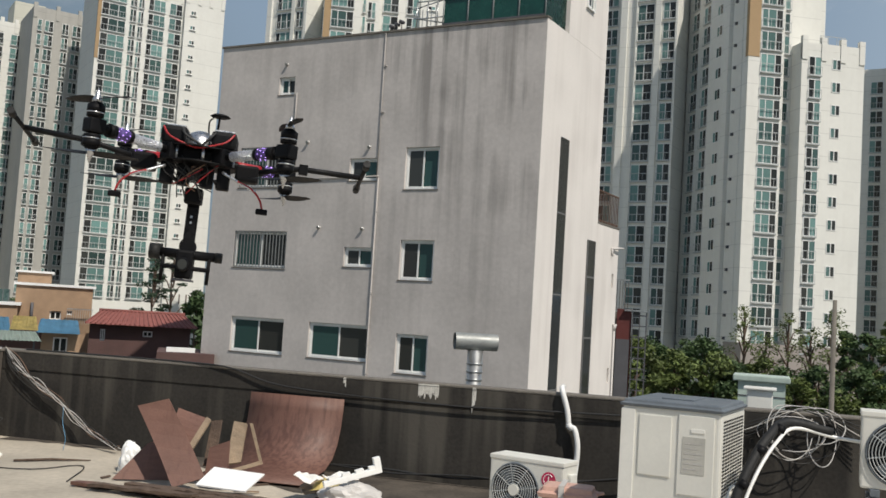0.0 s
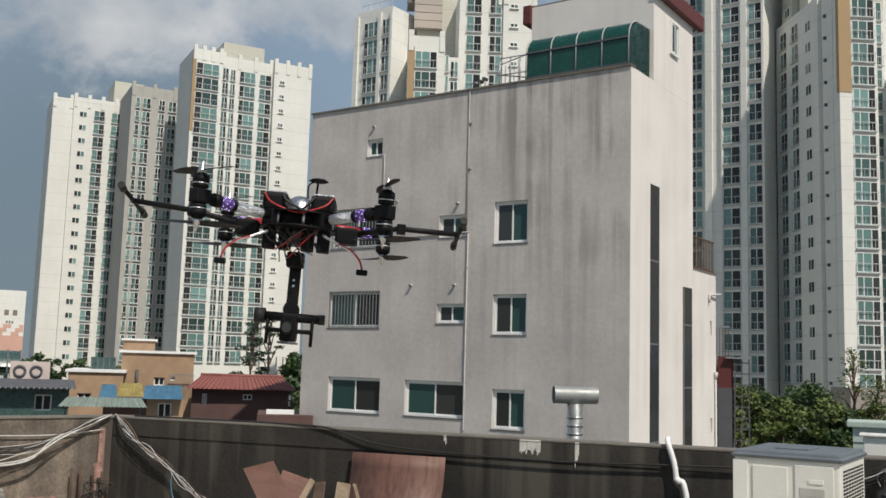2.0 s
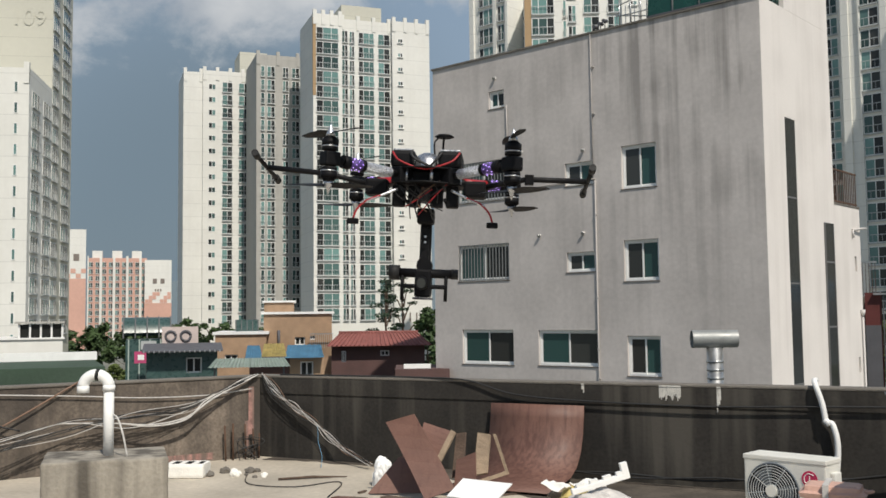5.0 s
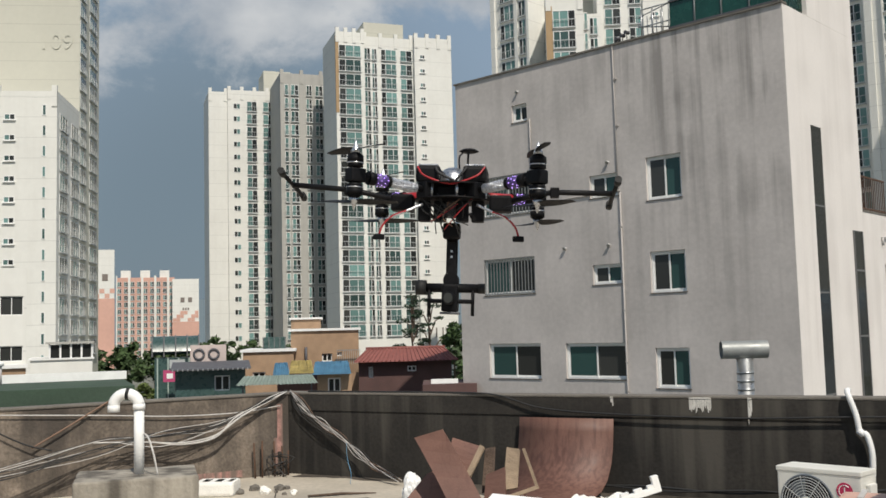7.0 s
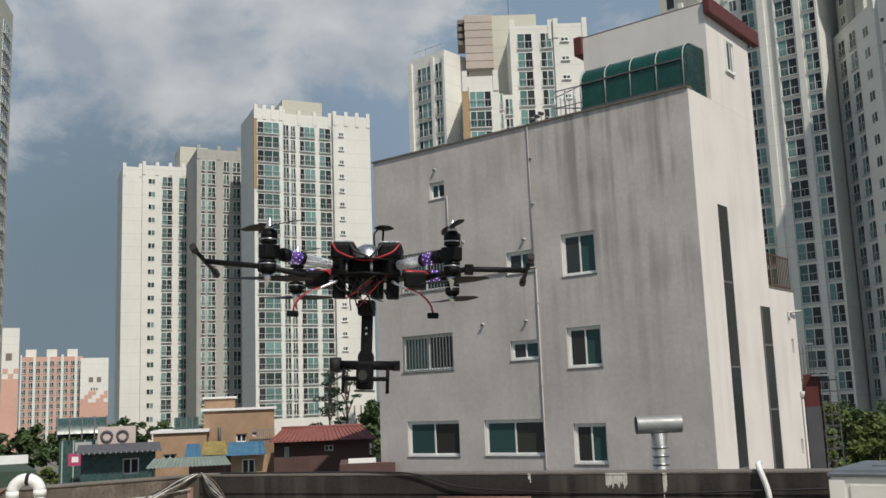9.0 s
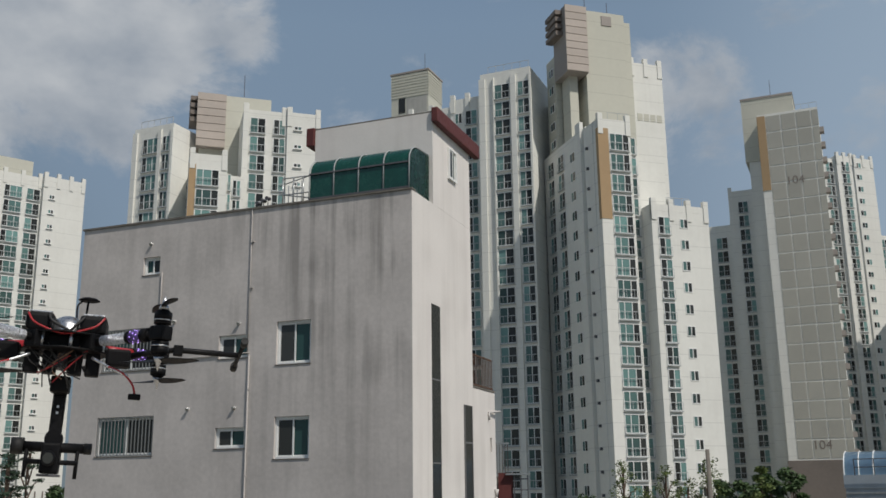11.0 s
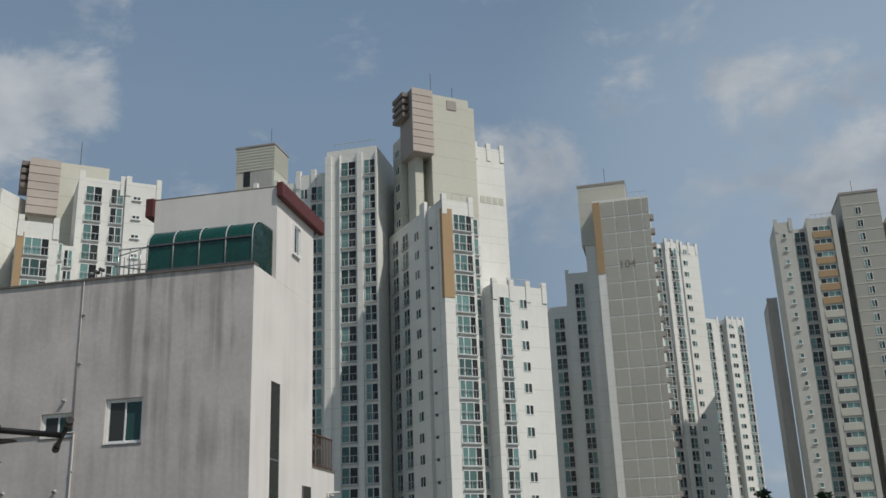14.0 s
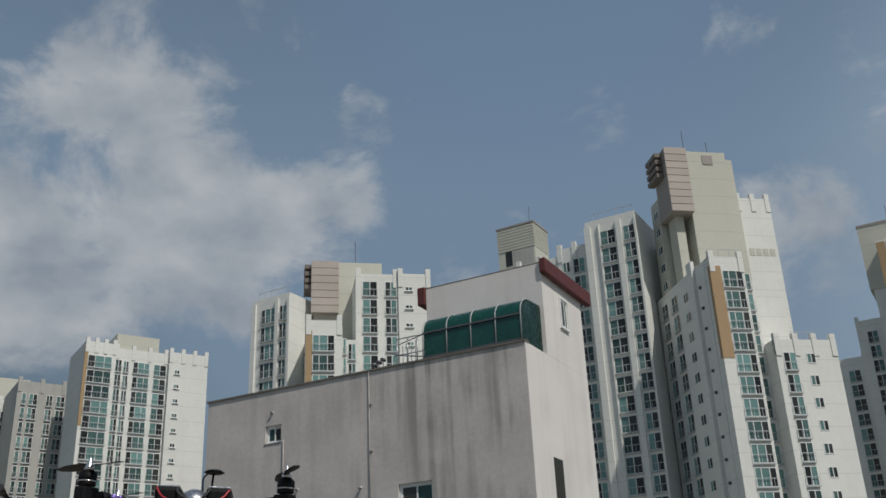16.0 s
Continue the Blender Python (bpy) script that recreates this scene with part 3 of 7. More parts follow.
# bright side: its own frame, x going back from the corner
SIDE = new("side_wall")
SIDE.parent = house
SIDE.matrix_basis = pose(NB_W, 0, 0, 0, 0, 90)
slits = [(1.50, 2.26, GROUND + 0.5, 7.35)]
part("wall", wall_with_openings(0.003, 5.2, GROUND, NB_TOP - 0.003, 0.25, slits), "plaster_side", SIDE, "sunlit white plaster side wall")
part("glazing", box(1.50, 2.26, 0.012, 0.04, GROUND + 0.5, 7.35), "glass_dark", SIDE, "tall dark glazed slit")
for z in (-6.2, -3.3, -0.4, 2.5, 5.0):
    part("transom", box(1.50, 2.26, 0.002, 0.012, z, z + 0.05), "frame_dark", SIDE)
# stair tower over the roof
part("wall", prism([(1.72, -0.0), (5.2, -0.0), (5.2, 4.3), (1.72, 4.3)], NB_TOP + 0.002, 13.72), "plaster_side", SIDE, "plastered stair tower over the roof")

# ---- apartment towers ----
TW = 33.0
STOREY = 2.8
WINDOW_MESHES = {}


def tower_window_mesh(w, h, kind):
    """Meshes of one window: the frame with its mullions, the glass, a darker leaf, and, for flats, a grille before the lower half."""
    key = (round(w, 1), round(h, 1), kind)
    if key in WINDOW_MESHES:
        return WINDOW_MESHES[key]
    w, h = key[0], key[1] + (0.3 if kind == "flat" else 0.1)
    f = 0.09
    n = 3 if w > 2.4 else 2 if w > 0.9 else 1
    made = []

    def keep(name, bm, material):
        me = bpy.data.meshes.new(name)
        bm.to_mesh(me)
        bm.free()
        me.materials.append(M[material])
        made.append((name, me))

    cuts = [f] + [w * (k / n if kind != "flat" or n < 3 else (0.3, 0.68)[k - 1]) for k in range(1, n)] + [w - f]
    holes = [(a + (0.05 if i else 0.0), b - (0.05 if i < n - 1 else 0.0), f, h - f) for i, (a, b) in enumerate(zip(cuts, cuts[1:]))]
    bm = wall_with_openings(0, w, 0, h, 0.08, holes)
    bmesh.ops.translate(bm, verts=bm.verts, vec=(0, -0.06, 0))
    if kind == "small":
        add_box(bm, -0.1, w + 0.1, -0.25, 0.0, -0.12, -0.02)
    keep("window", bm, "frame_white")
    keep("pane", box(f, w - f, -0.018, -0.012, f, h - f), "glass_tower")
    if n > 1:
        a, b = (f + 0.02, w / n - 0.05) if round(key[0] * 10) % 2 else (w - w / n + 0.05, w - f - 0.02)
        keep("pane", box(a, b, -0.034, -0.028, f, h - f), "glass_dark")
    if kind == "flat":
        m = max(3, int(w / 0.5))
        step = (w - 0.04) / m
        bars = [(0.04 + step * k, step * (k + 1), 0.0, h * 0.42) for k in range(m)]
        bm = wall_with_openings(0.0, w, -0.06, h * 0.46, 0.03, bars)
        bmesh.ops.translate(bm, verts=bm.verts, vec=(0, -0.26, 0))
        add_box(bm, 0.0, w, -0.30, -0.06, -0.16, -0.065)
        keep("grille", bm, "rail_grey")
    WINDOW_MESHES[key] = made
    return made


def hang_window(made, m, tower):
    ob = share(made[0][0], made[0][1], m, tower)
    for name, me in made[1:]:
        share(name, me, Matrix.Identity(4), ob)
    return ob


def tower_block(tower, x, y, wl, wk, top, material="tower_white", label="", base=GROUND, parapet=True, posts=3, lit=(), shade=(), turn=None):
    """A wing: the corner nearest the street at (x, y) in the tower's frame, wl along the lit face, wk along the shaded face.
    lit and shade: columns (from, to, first sill, floors, height, kind) along each face; turn: the frame of a wing at an angle."""
    turn = turn or Matrix.Identity(4)
    blk = part("wing", box(x, x + wl, y, y + wk, base, top), material, tower, label)
    blk.matrix_basis = turn
    if parapet:
        t = 0.35
        bm = wall_with_openings(x, x + wl, y, y + wk, 0.9, [(x + t, x + wl - t, y + t, y + wk - t)])
        for v in bm.verts:   # lay the frame flat on the roof
            v.co = Vector((v.co.x, v.co.z, top + 0.01 + v.co.y))
        bmesh.ops.recalc_face_normals(bm, faces=bm.faces)
        part("roof_parapet", bm, material, tower).matrix_basis = turn
        for k in range(posts + 1 if posts else 0):
            px = x + (wl - 0.7) * k / max(1, posts)
            part("post", box(px, px + 0.7, y - 0.12, y + t + 0.1, top - 1.2, top + 1.7), material, tower).matrix_basis = turn
    for cols, face in ((lit, 0), (shade, 1)):
        for a, b, z, floors, h, kind in cols:
            me = tower_window_mesh(b - a, h, kind)
            for k in range(floors):
                zz = z - STOREY * k - (0.25 if kind == "flat" else 0.05)
                if face == 0:
                    hang_window(me, turn @ pose(x + a, y, zz), tower)
                else:
                    hang_window(me, turn @ pose(x, y + b, zz, 0, 0, -90), tower)
    return blk


def wing_turn(px, py, tower_at, yaw, tower_yaw):
    """The frame of a wing at plan point (px, py) and yaw, within a tower's own frame."""
    return frame_of(*tower_at, tower_yaw).inverted() @ frame_of(px, py, yaw)


def railing_on(tower, x0, x1, y, z, turn=None):
    """A thin steel roof railing along a parapet."""
    n = max(2, round((x1 - x0) / 1.2))
    step = (x1 - x0 - 0.05) / n
    bm = wall_with_openings(x0, x1, z, z + 1.1, 0.05, [(x0 + 0.05 + step * k, x0 + step * (k + 1), z + 0.05, z + 1.03) for k in range(n)])
    bmesh.ops.translate(bm, verts=bm.verts, vec=(0, y, 0))
    part("roof_railing", bm, "rail_grey", tower).matrix_basis = turn or Matrix.Identity(4)


def louvred_box(tower, x0, x1, y0, y1, z0, z1, n):
    """A roof house clad in broad overlapping boards, with slabs jutting from its far end."""
    roof_box(tower, x0, x1, y0, y1, z0, z1, "tower_taupe")
    dz = (z1 - z0) / n
    for k in range(n):
        part("board", box(x0 - 0.12, x1 + 0.02, y0 - 0.14, y0, z0 + dz * k + 0.10, z0 + dz * (k + 1)), "tower_clad", tower)
    for k in range(4):
        part("fin", box(x0 - 1.1, x0 - 0.02, y1 - 3.4, y1 + 0.3, z1 - 4.3 + 1.1 * k, z1 - 3.65 + 1.1 * k), "tower_plinth", tower)


def roof_box(tower, x0, x1, y0, y1, z0, z1, material, louvres=0):
    bm = box(x0, x1, y0, y1, z0, z1)
    ob = part("roof_house", bm, material, tower)
    for k in range(louvres):
        z = z0 + (z1 - z0) * (k + 0.5) / louvres
        part("fin", box(x0 - 0.15, x0, y0 - 0.15, y1 + 0.1, z - 0.10, z + 0.10), "tower_taupe", ob)
    return ob


def tower_frame(name, px, py, label, yaw=TW):
    return thing(name, frame_of(px, py, yaw), label, "apartment tower", "apartment towers")


# tower with the big 110 on its flank
A = tower_frame("apartment_tower", -64.4, 171.3, "white and cream twenty-storey apartment tower with teal-glazed balconies")
tower_block(A, 0, 0, 5.6, 12, 58.3, lit=[(0.6, 4.9, 54.6, 20, 2.0, "flat")], label="bay with wide glazed balconies")
tower_block(A, 5.6, 1.0, 10.0, 16, 58.0, lit=[(0.2, 1.4, 54.6, 20, 2.0, "flat"), (1.7, 2.7, 54.6, 20, 1.9, "flat"), (3.5, 6.6, 54.6, 20, 1.9, "flat"), (7.4, 9.8, 54.6, 20, 1.9, "flat")])
tower_block(A, 15.6, 0.0, 7.6, 20, 58.2, lit=[(1.1, 2.1, 54.9, 20, 0.7, "small")], label="blank white end wall with small slots")
part("band", box(-0.06, 0.55, -0.06, 0.25, 43.5, 58.4), "tower_ochre", A, "ochre painted band")
roof_box(A, 6, 14, 2.0, 10, 58.0, 62.0, "tower_cream")
# The link's shade is put into its colour: grey instead of the tower's white.
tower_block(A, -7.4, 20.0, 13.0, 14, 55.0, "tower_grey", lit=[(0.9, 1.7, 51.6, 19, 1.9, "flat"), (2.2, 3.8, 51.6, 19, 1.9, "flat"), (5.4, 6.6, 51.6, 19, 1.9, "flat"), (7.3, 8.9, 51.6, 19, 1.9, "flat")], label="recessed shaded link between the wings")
tower_block(A, -16.6, 34.0, 11.6, 14, 54.4, lit=[(1.2, 2.7, 51.2, 19, 1.1, "plain"), (4.1, 6.3, 51.0, 19, 1.9, "flat"), (7.6, 10.0, 51.0, 19, 1.9, "flat")], posts=4)
tower_block(A, -20.6, 34.6, 4.0, 12, 54.0, posts=1, label="blank white end wall")
roof_box(A, -8.5, -2.5, 36, 44, 54.4, 60.5, "tower_cream")
text_part("number", "110", 2.6, pose(20.0, -0.12, 1.5), "tower_plinth", A)

# tower ahead with the overhanging roof house: a sunlit wing and one turned away from the sun
CITY, TURNED = 10.0, -30.0
C_AT = (35.25, 116.81)
C = tower_frame("apartment_tower", *C_AT, "white apartment tower with an overhanging louvred roof house", CITY)
tower_block(C, 0, 0, 4.7, 4.2, 48.0, lit=[(1.6, 4.4, 44.95, 17, 2.0, "flat")], posts=1, label="sunlit bay with wide glazed balconies")
part("band", box(-0.05, 1.45, -0.06, 0.0, 35.3, 47.6), "tower_ochre", C, "ochre painted band")
part("band", box(-0.06, 0.0, 0.0, 0.6, 35.3, 47.6), "tower_ochre", C, "ochre painted band")
tower_block(C, 4.7, 0.9, 1.5, 6, 46.0, lit=[(0.25, 1.15, 44.95, 17, 2.0, "flat")], parapet=False)
tower_block(C, 0.25, 4.2, 5.0, 14.2, 48.4, shade=[(3.6, 5.2, 45.7, 17, 1.3, "plain"), (7.2, 9.2, 45.9, 17, 2.0, "flat"), (10.7, 12.7, 45.9, 17, 2.0, "flat")], posts=0, label="shaded flank with narrow balconies")
part("pier", box(-0.25, 0.25, 4.9, 6.4, GROUND, 50.2), "tower_white", C, "pier rising over the roof edge")
part("pier", box(-0.08, 0.25, 1.5, 2.3, GROUND, 48.6), "tower_white", C)
for k in range(17):
    part("wall_vent", box(-0.28, 0.0, 3.1, 3.4, 45.6 - STOREY * k, 45.95 - STOREY * k), "dark_metal", C)
C2 = wing_turn(29.61, 130.70, C_AT, TURNED, CITY)
tower_block(C, -7.8, 0, 7.8, 11.0, 61.4, lit=[(2.2, 4.6, 58.2, 22, 2.0, "flat"), (5.8, 7.6, 58.2, 22, 2.0, "flat")], posts=0, label="tall turned wing with balconies", turn=C2)
for a, b in ((-5.75, -5.6), (-3.0, -2.2), (-0.15, 0.12), (-7.95, -7.0)):
    part("pier", box(a, b, -0.32, 0.0, GROUND, 61.4), "tower_white", C).matrix_basis = C2
railing_on(C, -6.6, -0.2, 0.1, 62.3, C2)
tower_block(C, -13.3, 1.6, 5.5, 10.0, 58.8, lit=[(0.7, 1.9, 55.8, 21, 1.6, "plain"), (2.4, 4.3, 55.6, 21, 2.0, "flat")], posts=2, turn=C2)
tower_block(C, -21.0, 3.0, 7.7, 10.0, 58.4, lit=[(1.2, 3.2, 55.6, 21, 2.0, "flat"), (4.6, 6.4, 55.6, 21, 2.0, "flat")], posts=2, turn=C2)
tower_block(C, 11.25, 11.0, 5.3, 10, 62.2, posts=2, label="blank sunlit upper wall")
tower_block(C, 2.4, 13.5, 9.0, 9, 59.0, parapet=False)
tower_block(C, 5.3, 6.5, 8.0, 6, 46.0, parapet=False)
roof_box(C, 3.75, 10.2, 10.0, 16.5, 45.0, 70.0, "tower_cream")
roof_box(C, 10.2, 11.3, 10.3, 16.5, 45.0, 69.0, "tower_cream")
part("vent_panel", box(6.5, 8.1, 9.9, 10.0, 67.9, 69.4), "tower_taupe", C)
louvred_box(C, 0.45, 3.7, 9.2, 13.8, 59.7, 70.0, 9)
roof_box(C, 1.4, 2.7, 10.9, 13.4, 46, 59.7, "tower_cream")
tower_block(C, 0.6, 14.0, 1.9, 3.0, 64.0, "tower_cream", parapet=False, shade=[(0.6, 2.2, 61.2, 5, 1.2, "plain")])
railing_on(C, 1.6, 4.6, 0.2, 48.9)
tower_block(C, 6.2, -1.5, 8.3, 10, 36.4, lit=[(0.9, 2.6, 33.6, 13, 2.0, "flat"), (4.0, 5.2, 34.3, 13, 1.2, "plain")], posts=3, label="low sunlit wing")
railing_on(C, 8.6, 12.0, -1.3, 37.3)
part("plinth", box(-0.3, 14.8, -1.7, 3, GROUND, 0.6), "tower_taupe", C)
for k in range(4):
    part("lettering", box(12.1 + 1.05 * k, 12.9 + 1.05 * k, 10.95, 11.0, 54.0, 55.1), "tower_cream", C)
for x, y, z in ((4.4, 11, 70.0), (9.6, 14, 70.0)):
    part("antenna", tube([(x, y, z), (x, y, z + 4)], 0.05, 5), "dark_metal", C)

# tower behind the plastered house
B_AT = (-17.86, 126.74)
B = tower_frame("apartment_tower", *B_AT, "white apartment tower with a boarded roof house", CITY)
tower_block(B, 0, 0, 4.9, 4.2, 45.0, lit=[(0.9, 3.9, 41.75, 16, 2.0, "flat")], posts=1, label="bay with wide glazed balconies")
part("band", box(-0.05, 0.85, -0.06, 0.0, 32.0, 44.4), "tower_ochre", B, "ochre painted band")
tower_block(B, 4.9, 1.4, 2.4, 6, 43.6, lit=[(0.2, 0.7, 41.75, 16, 2.0, "flat"), (0.9, 2.0, 41.0, 16, 2.0, "flat")], parapet=False)
tower_block(B, 7.3, 5.0, 6.1, 12, 54.0, lit=[(0.9, 3.1, 51.7, 20, 2.0, "flat"), (4.2, 5.9, 51.7, 20, 2.0, "flat")], posts=1)
part("pier", box(7.2, 7.9, 4.7, 5.0, GROUND, 55.8), "tower_white", B)
tower_block(B, 13.4, 4.6, 4.8, 14, 54.0, lit=[(1.0, 2.1, 52.3, 20, 0.5, "small")], posts=1, label="blank white end wall with small slots")
tower_block(B, 0.25, 4.2, 5.0, 13.0, 45.6, posts=0, label="shaded flank")
for k in range(14):
    part("wall_vent", box(-0.02, 0.25, 5.6, 5.9, 42.6 - STOREY * k, 42.95 - STOREY * k), "dark_metal", B)
roof_box(B, 5.25, 11.9, 12.0, 18.0, 45.0, 59.5, "tower_cream")
louvred_box(B, 1.2, 5.2, 11.5, 15.5, 51.0, 59.4, 7)
roof_box(B, 1.6, 5.0, 12.4, 15.0, 44.0, 51.0, "tower_cream")
B2 = wing_turn(-21.66, 136.28, B_AT, TURNED, CITY)
tower_block(B, -7.0, 0, 7.0, 9.0, 52.8, lit=[(1.6, 4.3, 49.9, 19, 2.0, "flat"), (5.1, 6.4, 49.9, 19, 2.0, "flat")], posts=0, turn=B2, label="turned wing with balconies")
for a, b in ((-7.1, -6.3), (-2.6, -2.0), (-0.3, 0.12)):
    part("pier", box(a, b, -0.3, 0.0, GROUND, 53.0), "tower_white", B).matrix_basis = B2
railing_on(B, -6.0, -0.3, 0.1, 53.7, B2)
tower_block(B, 1.0, 15.0, 7.0, 6.0, 52.4, posts=1)
part("antenna", tube([(8, 14, 59.5), (8, 14, 64)], 0.05, 5), "dark_metal", B)

# tower whose roof house shows over the stair tower
F = tower_frame("apartment_tower", 18.31, 163.98, "cream apartment tower with a ribbed roof house", TURNED)
tower_block(F, -18, -1.5, 26, 14, 62.6, lit=[(2, 4.4, 59, 22, 2.0, "flat"), (7, 9.4, 59, 22, 2.0, "flat"), (13, 15.4, 59, 22, 2.0, "flat"), (20, 23, 59, 22, 2.0, "flat")], posts=4)
roof_box(F, -7.4, 0, 0, 6.2, 62.6, 76.2, "tower_cream")
for k in range(8):
    part("rib", box(-7.45, 0.05, -0.10, 0.0, 71.6 + 0.57 * k, 71.95 + 0.57 * k), "tower_cream", F)
    part("rib", box(0.0, 0.10, 0.0, 6.2, 71.6 + 0.57 * k, 71.95 + 0.57 * k), "tower_cream", F)
part("roof_trim", box(-7.6, 0.2, -0.2, 6.4, 76.2, 76.5), "tower_taupe", F)
part("door", box(-5.9, -4.6, -0.06, 0.0, 68.6, 71.5), "glass_dark", F)
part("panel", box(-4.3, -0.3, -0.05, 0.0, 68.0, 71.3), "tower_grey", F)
part("antenna", tube([(-1.5, 2, 76.5), (-1.5, 2, 80.5)], 0.05, 5), "dark_metal", F)

# tower with the panelled 104 flank
D_AT = (86.53, 153.28)
D = tower_frame("apartment_tower", *D_AT, "grey panelled apartment tower with the number 104 on its flank", TURNED)
tower_block(D, -10.3, 0.06, 10.3, 15.0, 66.4, posts=0, label="blank end wall clad with square panels")
panel_me = bpy.data.meshes.new("panel")
bm = box(0.12, 2.48, 0.0, 0.06, 0.15, 3.05)
bm.to_mesh(panel_me)
bm.free()
panel_me.materials.append(M["tower_panel"])
edge_me = bpy.data.meshes.new("panel")
bm = box(0.12, 1.2, 0.0, 0.06, 0.15, 3.05)
bm.to_mesh(edge_me)
bm.free()
edge_me.materials.append(M["tower_panel"])
for k in range(19):
    for i in range(3):
        share("panel", panel_me, pose(-8.9 + i * 2.58, 0.0, 6.2 + k * 3.2), D)
    share("panel", edge_me, pose(-1.16, 0.0, 6.2 + k * 3.2), D)
part("band", box(-10.32, -8.95, -0.04, 0.06, 53.0, 67.0), "tower_ochre", D, "ochre painted band")
part("band", box(-10.36, -10.3, 0.06, 1.2, 53.0, 67.0), "tower_ochre", D, "ochre painted band")
part("plinth", box(-10.5, 0.3, -0.2, 12.8, GROUND, 6.0), "tower_plinth", D)
roof_box(D, -13.2, -4.1, 4.0, 12.0, 60.0, 72.0, "tower_cream")
part("roof_trim", box(-13.3, -4.0, 3.9, 12.1, 72.0, 72.4), "tower_taupe", D)
railing_on(D, -4.0, 0.0, 0.3, 67.3)
roof_box(D, -12.6, -10.3, 4.2, 14.0, GROUND, 66.0, "tower_white")
for z in (54.3, 8.4):
    text_part("number", "104", 2.1, pose(-4.8, -0.02, z), "tower_plinth", D)
for k in range(21):
    part("balcony", box(0.0, 0.75, 0.6, 2.2, 6.8 + 2.8 * k, 7.7 + 2.8 * k), "tower_taupe", D)
tower_block(D, -18.1, 16.0, 5.6, 10, 57.4, posts=1, lit=[(1.7, 3.6, 54.0, 21, 2.0, "flat")], label="recessed shaded wing")
tower_block(D, -24.0, 21.0, 6.0, 10, 52.0, posts=1, lit=[(2.4, 4.6, 48.4, 19, 2.0, "flat")])
D2 = wing_turn(112.4, 196.1, D_AT, CITY, TURNED)
tower_block(D, -5.2, 0.8, 6.9, 12, 72.7, lit=[(4.5, 6.5, 70.7, 25, 2.0, "flat")], posts=0, turn=D2)
tower_block(D, 1.7, 0.0, 4.3, 12, 73.3, lit=[(1.2, 3.3, 70.8, 25, 2.0, "flat")], posts=2, turn=D2)
tower_block(D, 6.0, -0.4, 5.2, 12, 72.9, lit=[(0.4, 1.9, 71.5, 25, 1.2, "plain")], posts=2, turn=D2)
D3 = wing_turn(159.6, 236.2, D_AT, CITY, TURNED)
tower_block(D, -15.5, 0.4, 6.6, 12, 65.2, lit=[(1.8, 4.0, 63.0, 23, 2.0, "flat")], posts=1, turn=D3)
tower_block(D, -8.8, 1.4, 2.4, 12, 65.0, posts=0, parapet=False, lit=[(0.2, 2.0, 63.0, 23, 2.0, "flat")], turn=D3)
tower_block(D, -6.4, 0.0, 6.5, 12, 65.6, lit=[(0.6, 2.6, 63.8, 23, 1.2, "plain"), (4.0, 6.2, 63.0, 23, 2.0, "flat")], posts=3, turn=D3)
part("antenna", tube([(-8, 8, 72.4), (-8, 8, 77)], 0.05, 5), "dark_metal", D)

# broad tower at the right, its front turned away from the sun
E_ = thing("apartment_tower", frame_of(121.83, 164.89, TURNED), "broad white apartment tower dimmed in colour, with ochre-backed balconies", "apartment tower", "apartment towers")


def front_block(tower, x0, x1, y, top, material, cols=(), depth=12.0, posts=2, parapet=True, label=""):
    return tower_block(tower, x0, y, x1 - x0, depth, top, material, lit=cols, posts=posts, parapet=parapet, label=label)


# White walls of this front are drawn darker, the dimness set in their colour.
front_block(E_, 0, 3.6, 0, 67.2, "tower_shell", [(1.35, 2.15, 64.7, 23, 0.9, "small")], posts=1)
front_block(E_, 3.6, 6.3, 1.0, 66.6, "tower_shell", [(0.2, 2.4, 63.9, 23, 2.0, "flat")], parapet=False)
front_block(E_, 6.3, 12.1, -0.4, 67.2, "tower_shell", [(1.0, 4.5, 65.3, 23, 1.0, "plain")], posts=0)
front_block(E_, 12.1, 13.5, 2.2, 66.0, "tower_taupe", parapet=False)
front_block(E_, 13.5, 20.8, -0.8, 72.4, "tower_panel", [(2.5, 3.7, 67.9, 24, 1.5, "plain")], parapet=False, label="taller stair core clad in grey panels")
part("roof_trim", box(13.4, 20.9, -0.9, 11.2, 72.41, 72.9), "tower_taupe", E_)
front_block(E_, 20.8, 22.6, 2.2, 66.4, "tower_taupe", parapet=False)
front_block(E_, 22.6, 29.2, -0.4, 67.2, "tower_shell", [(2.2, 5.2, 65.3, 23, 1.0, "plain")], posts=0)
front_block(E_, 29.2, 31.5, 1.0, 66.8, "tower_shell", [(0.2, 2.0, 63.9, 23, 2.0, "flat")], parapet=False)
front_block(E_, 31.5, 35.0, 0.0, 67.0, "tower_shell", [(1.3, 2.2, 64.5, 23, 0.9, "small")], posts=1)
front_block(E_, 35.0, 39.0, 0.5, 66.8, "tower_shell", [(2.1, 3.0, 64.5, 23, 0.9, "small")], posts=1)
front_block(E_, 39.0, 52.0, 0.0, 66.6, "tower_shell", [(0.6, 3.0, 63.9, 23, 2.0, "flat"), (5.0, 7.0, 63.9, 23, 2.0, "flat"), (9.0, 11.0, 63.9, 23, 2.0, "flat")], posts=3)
for x0, x1 in ((7.2, 11.0), (24.7, 28.0)):
    for k in range(23):
        part("balcony_front", box(x0, x1, -0.62, -0.5, 63.85 - STOREY * k, 65.2 - STOREY * k), "tower_ochre" if k < 6 else "tower_cream", E_)
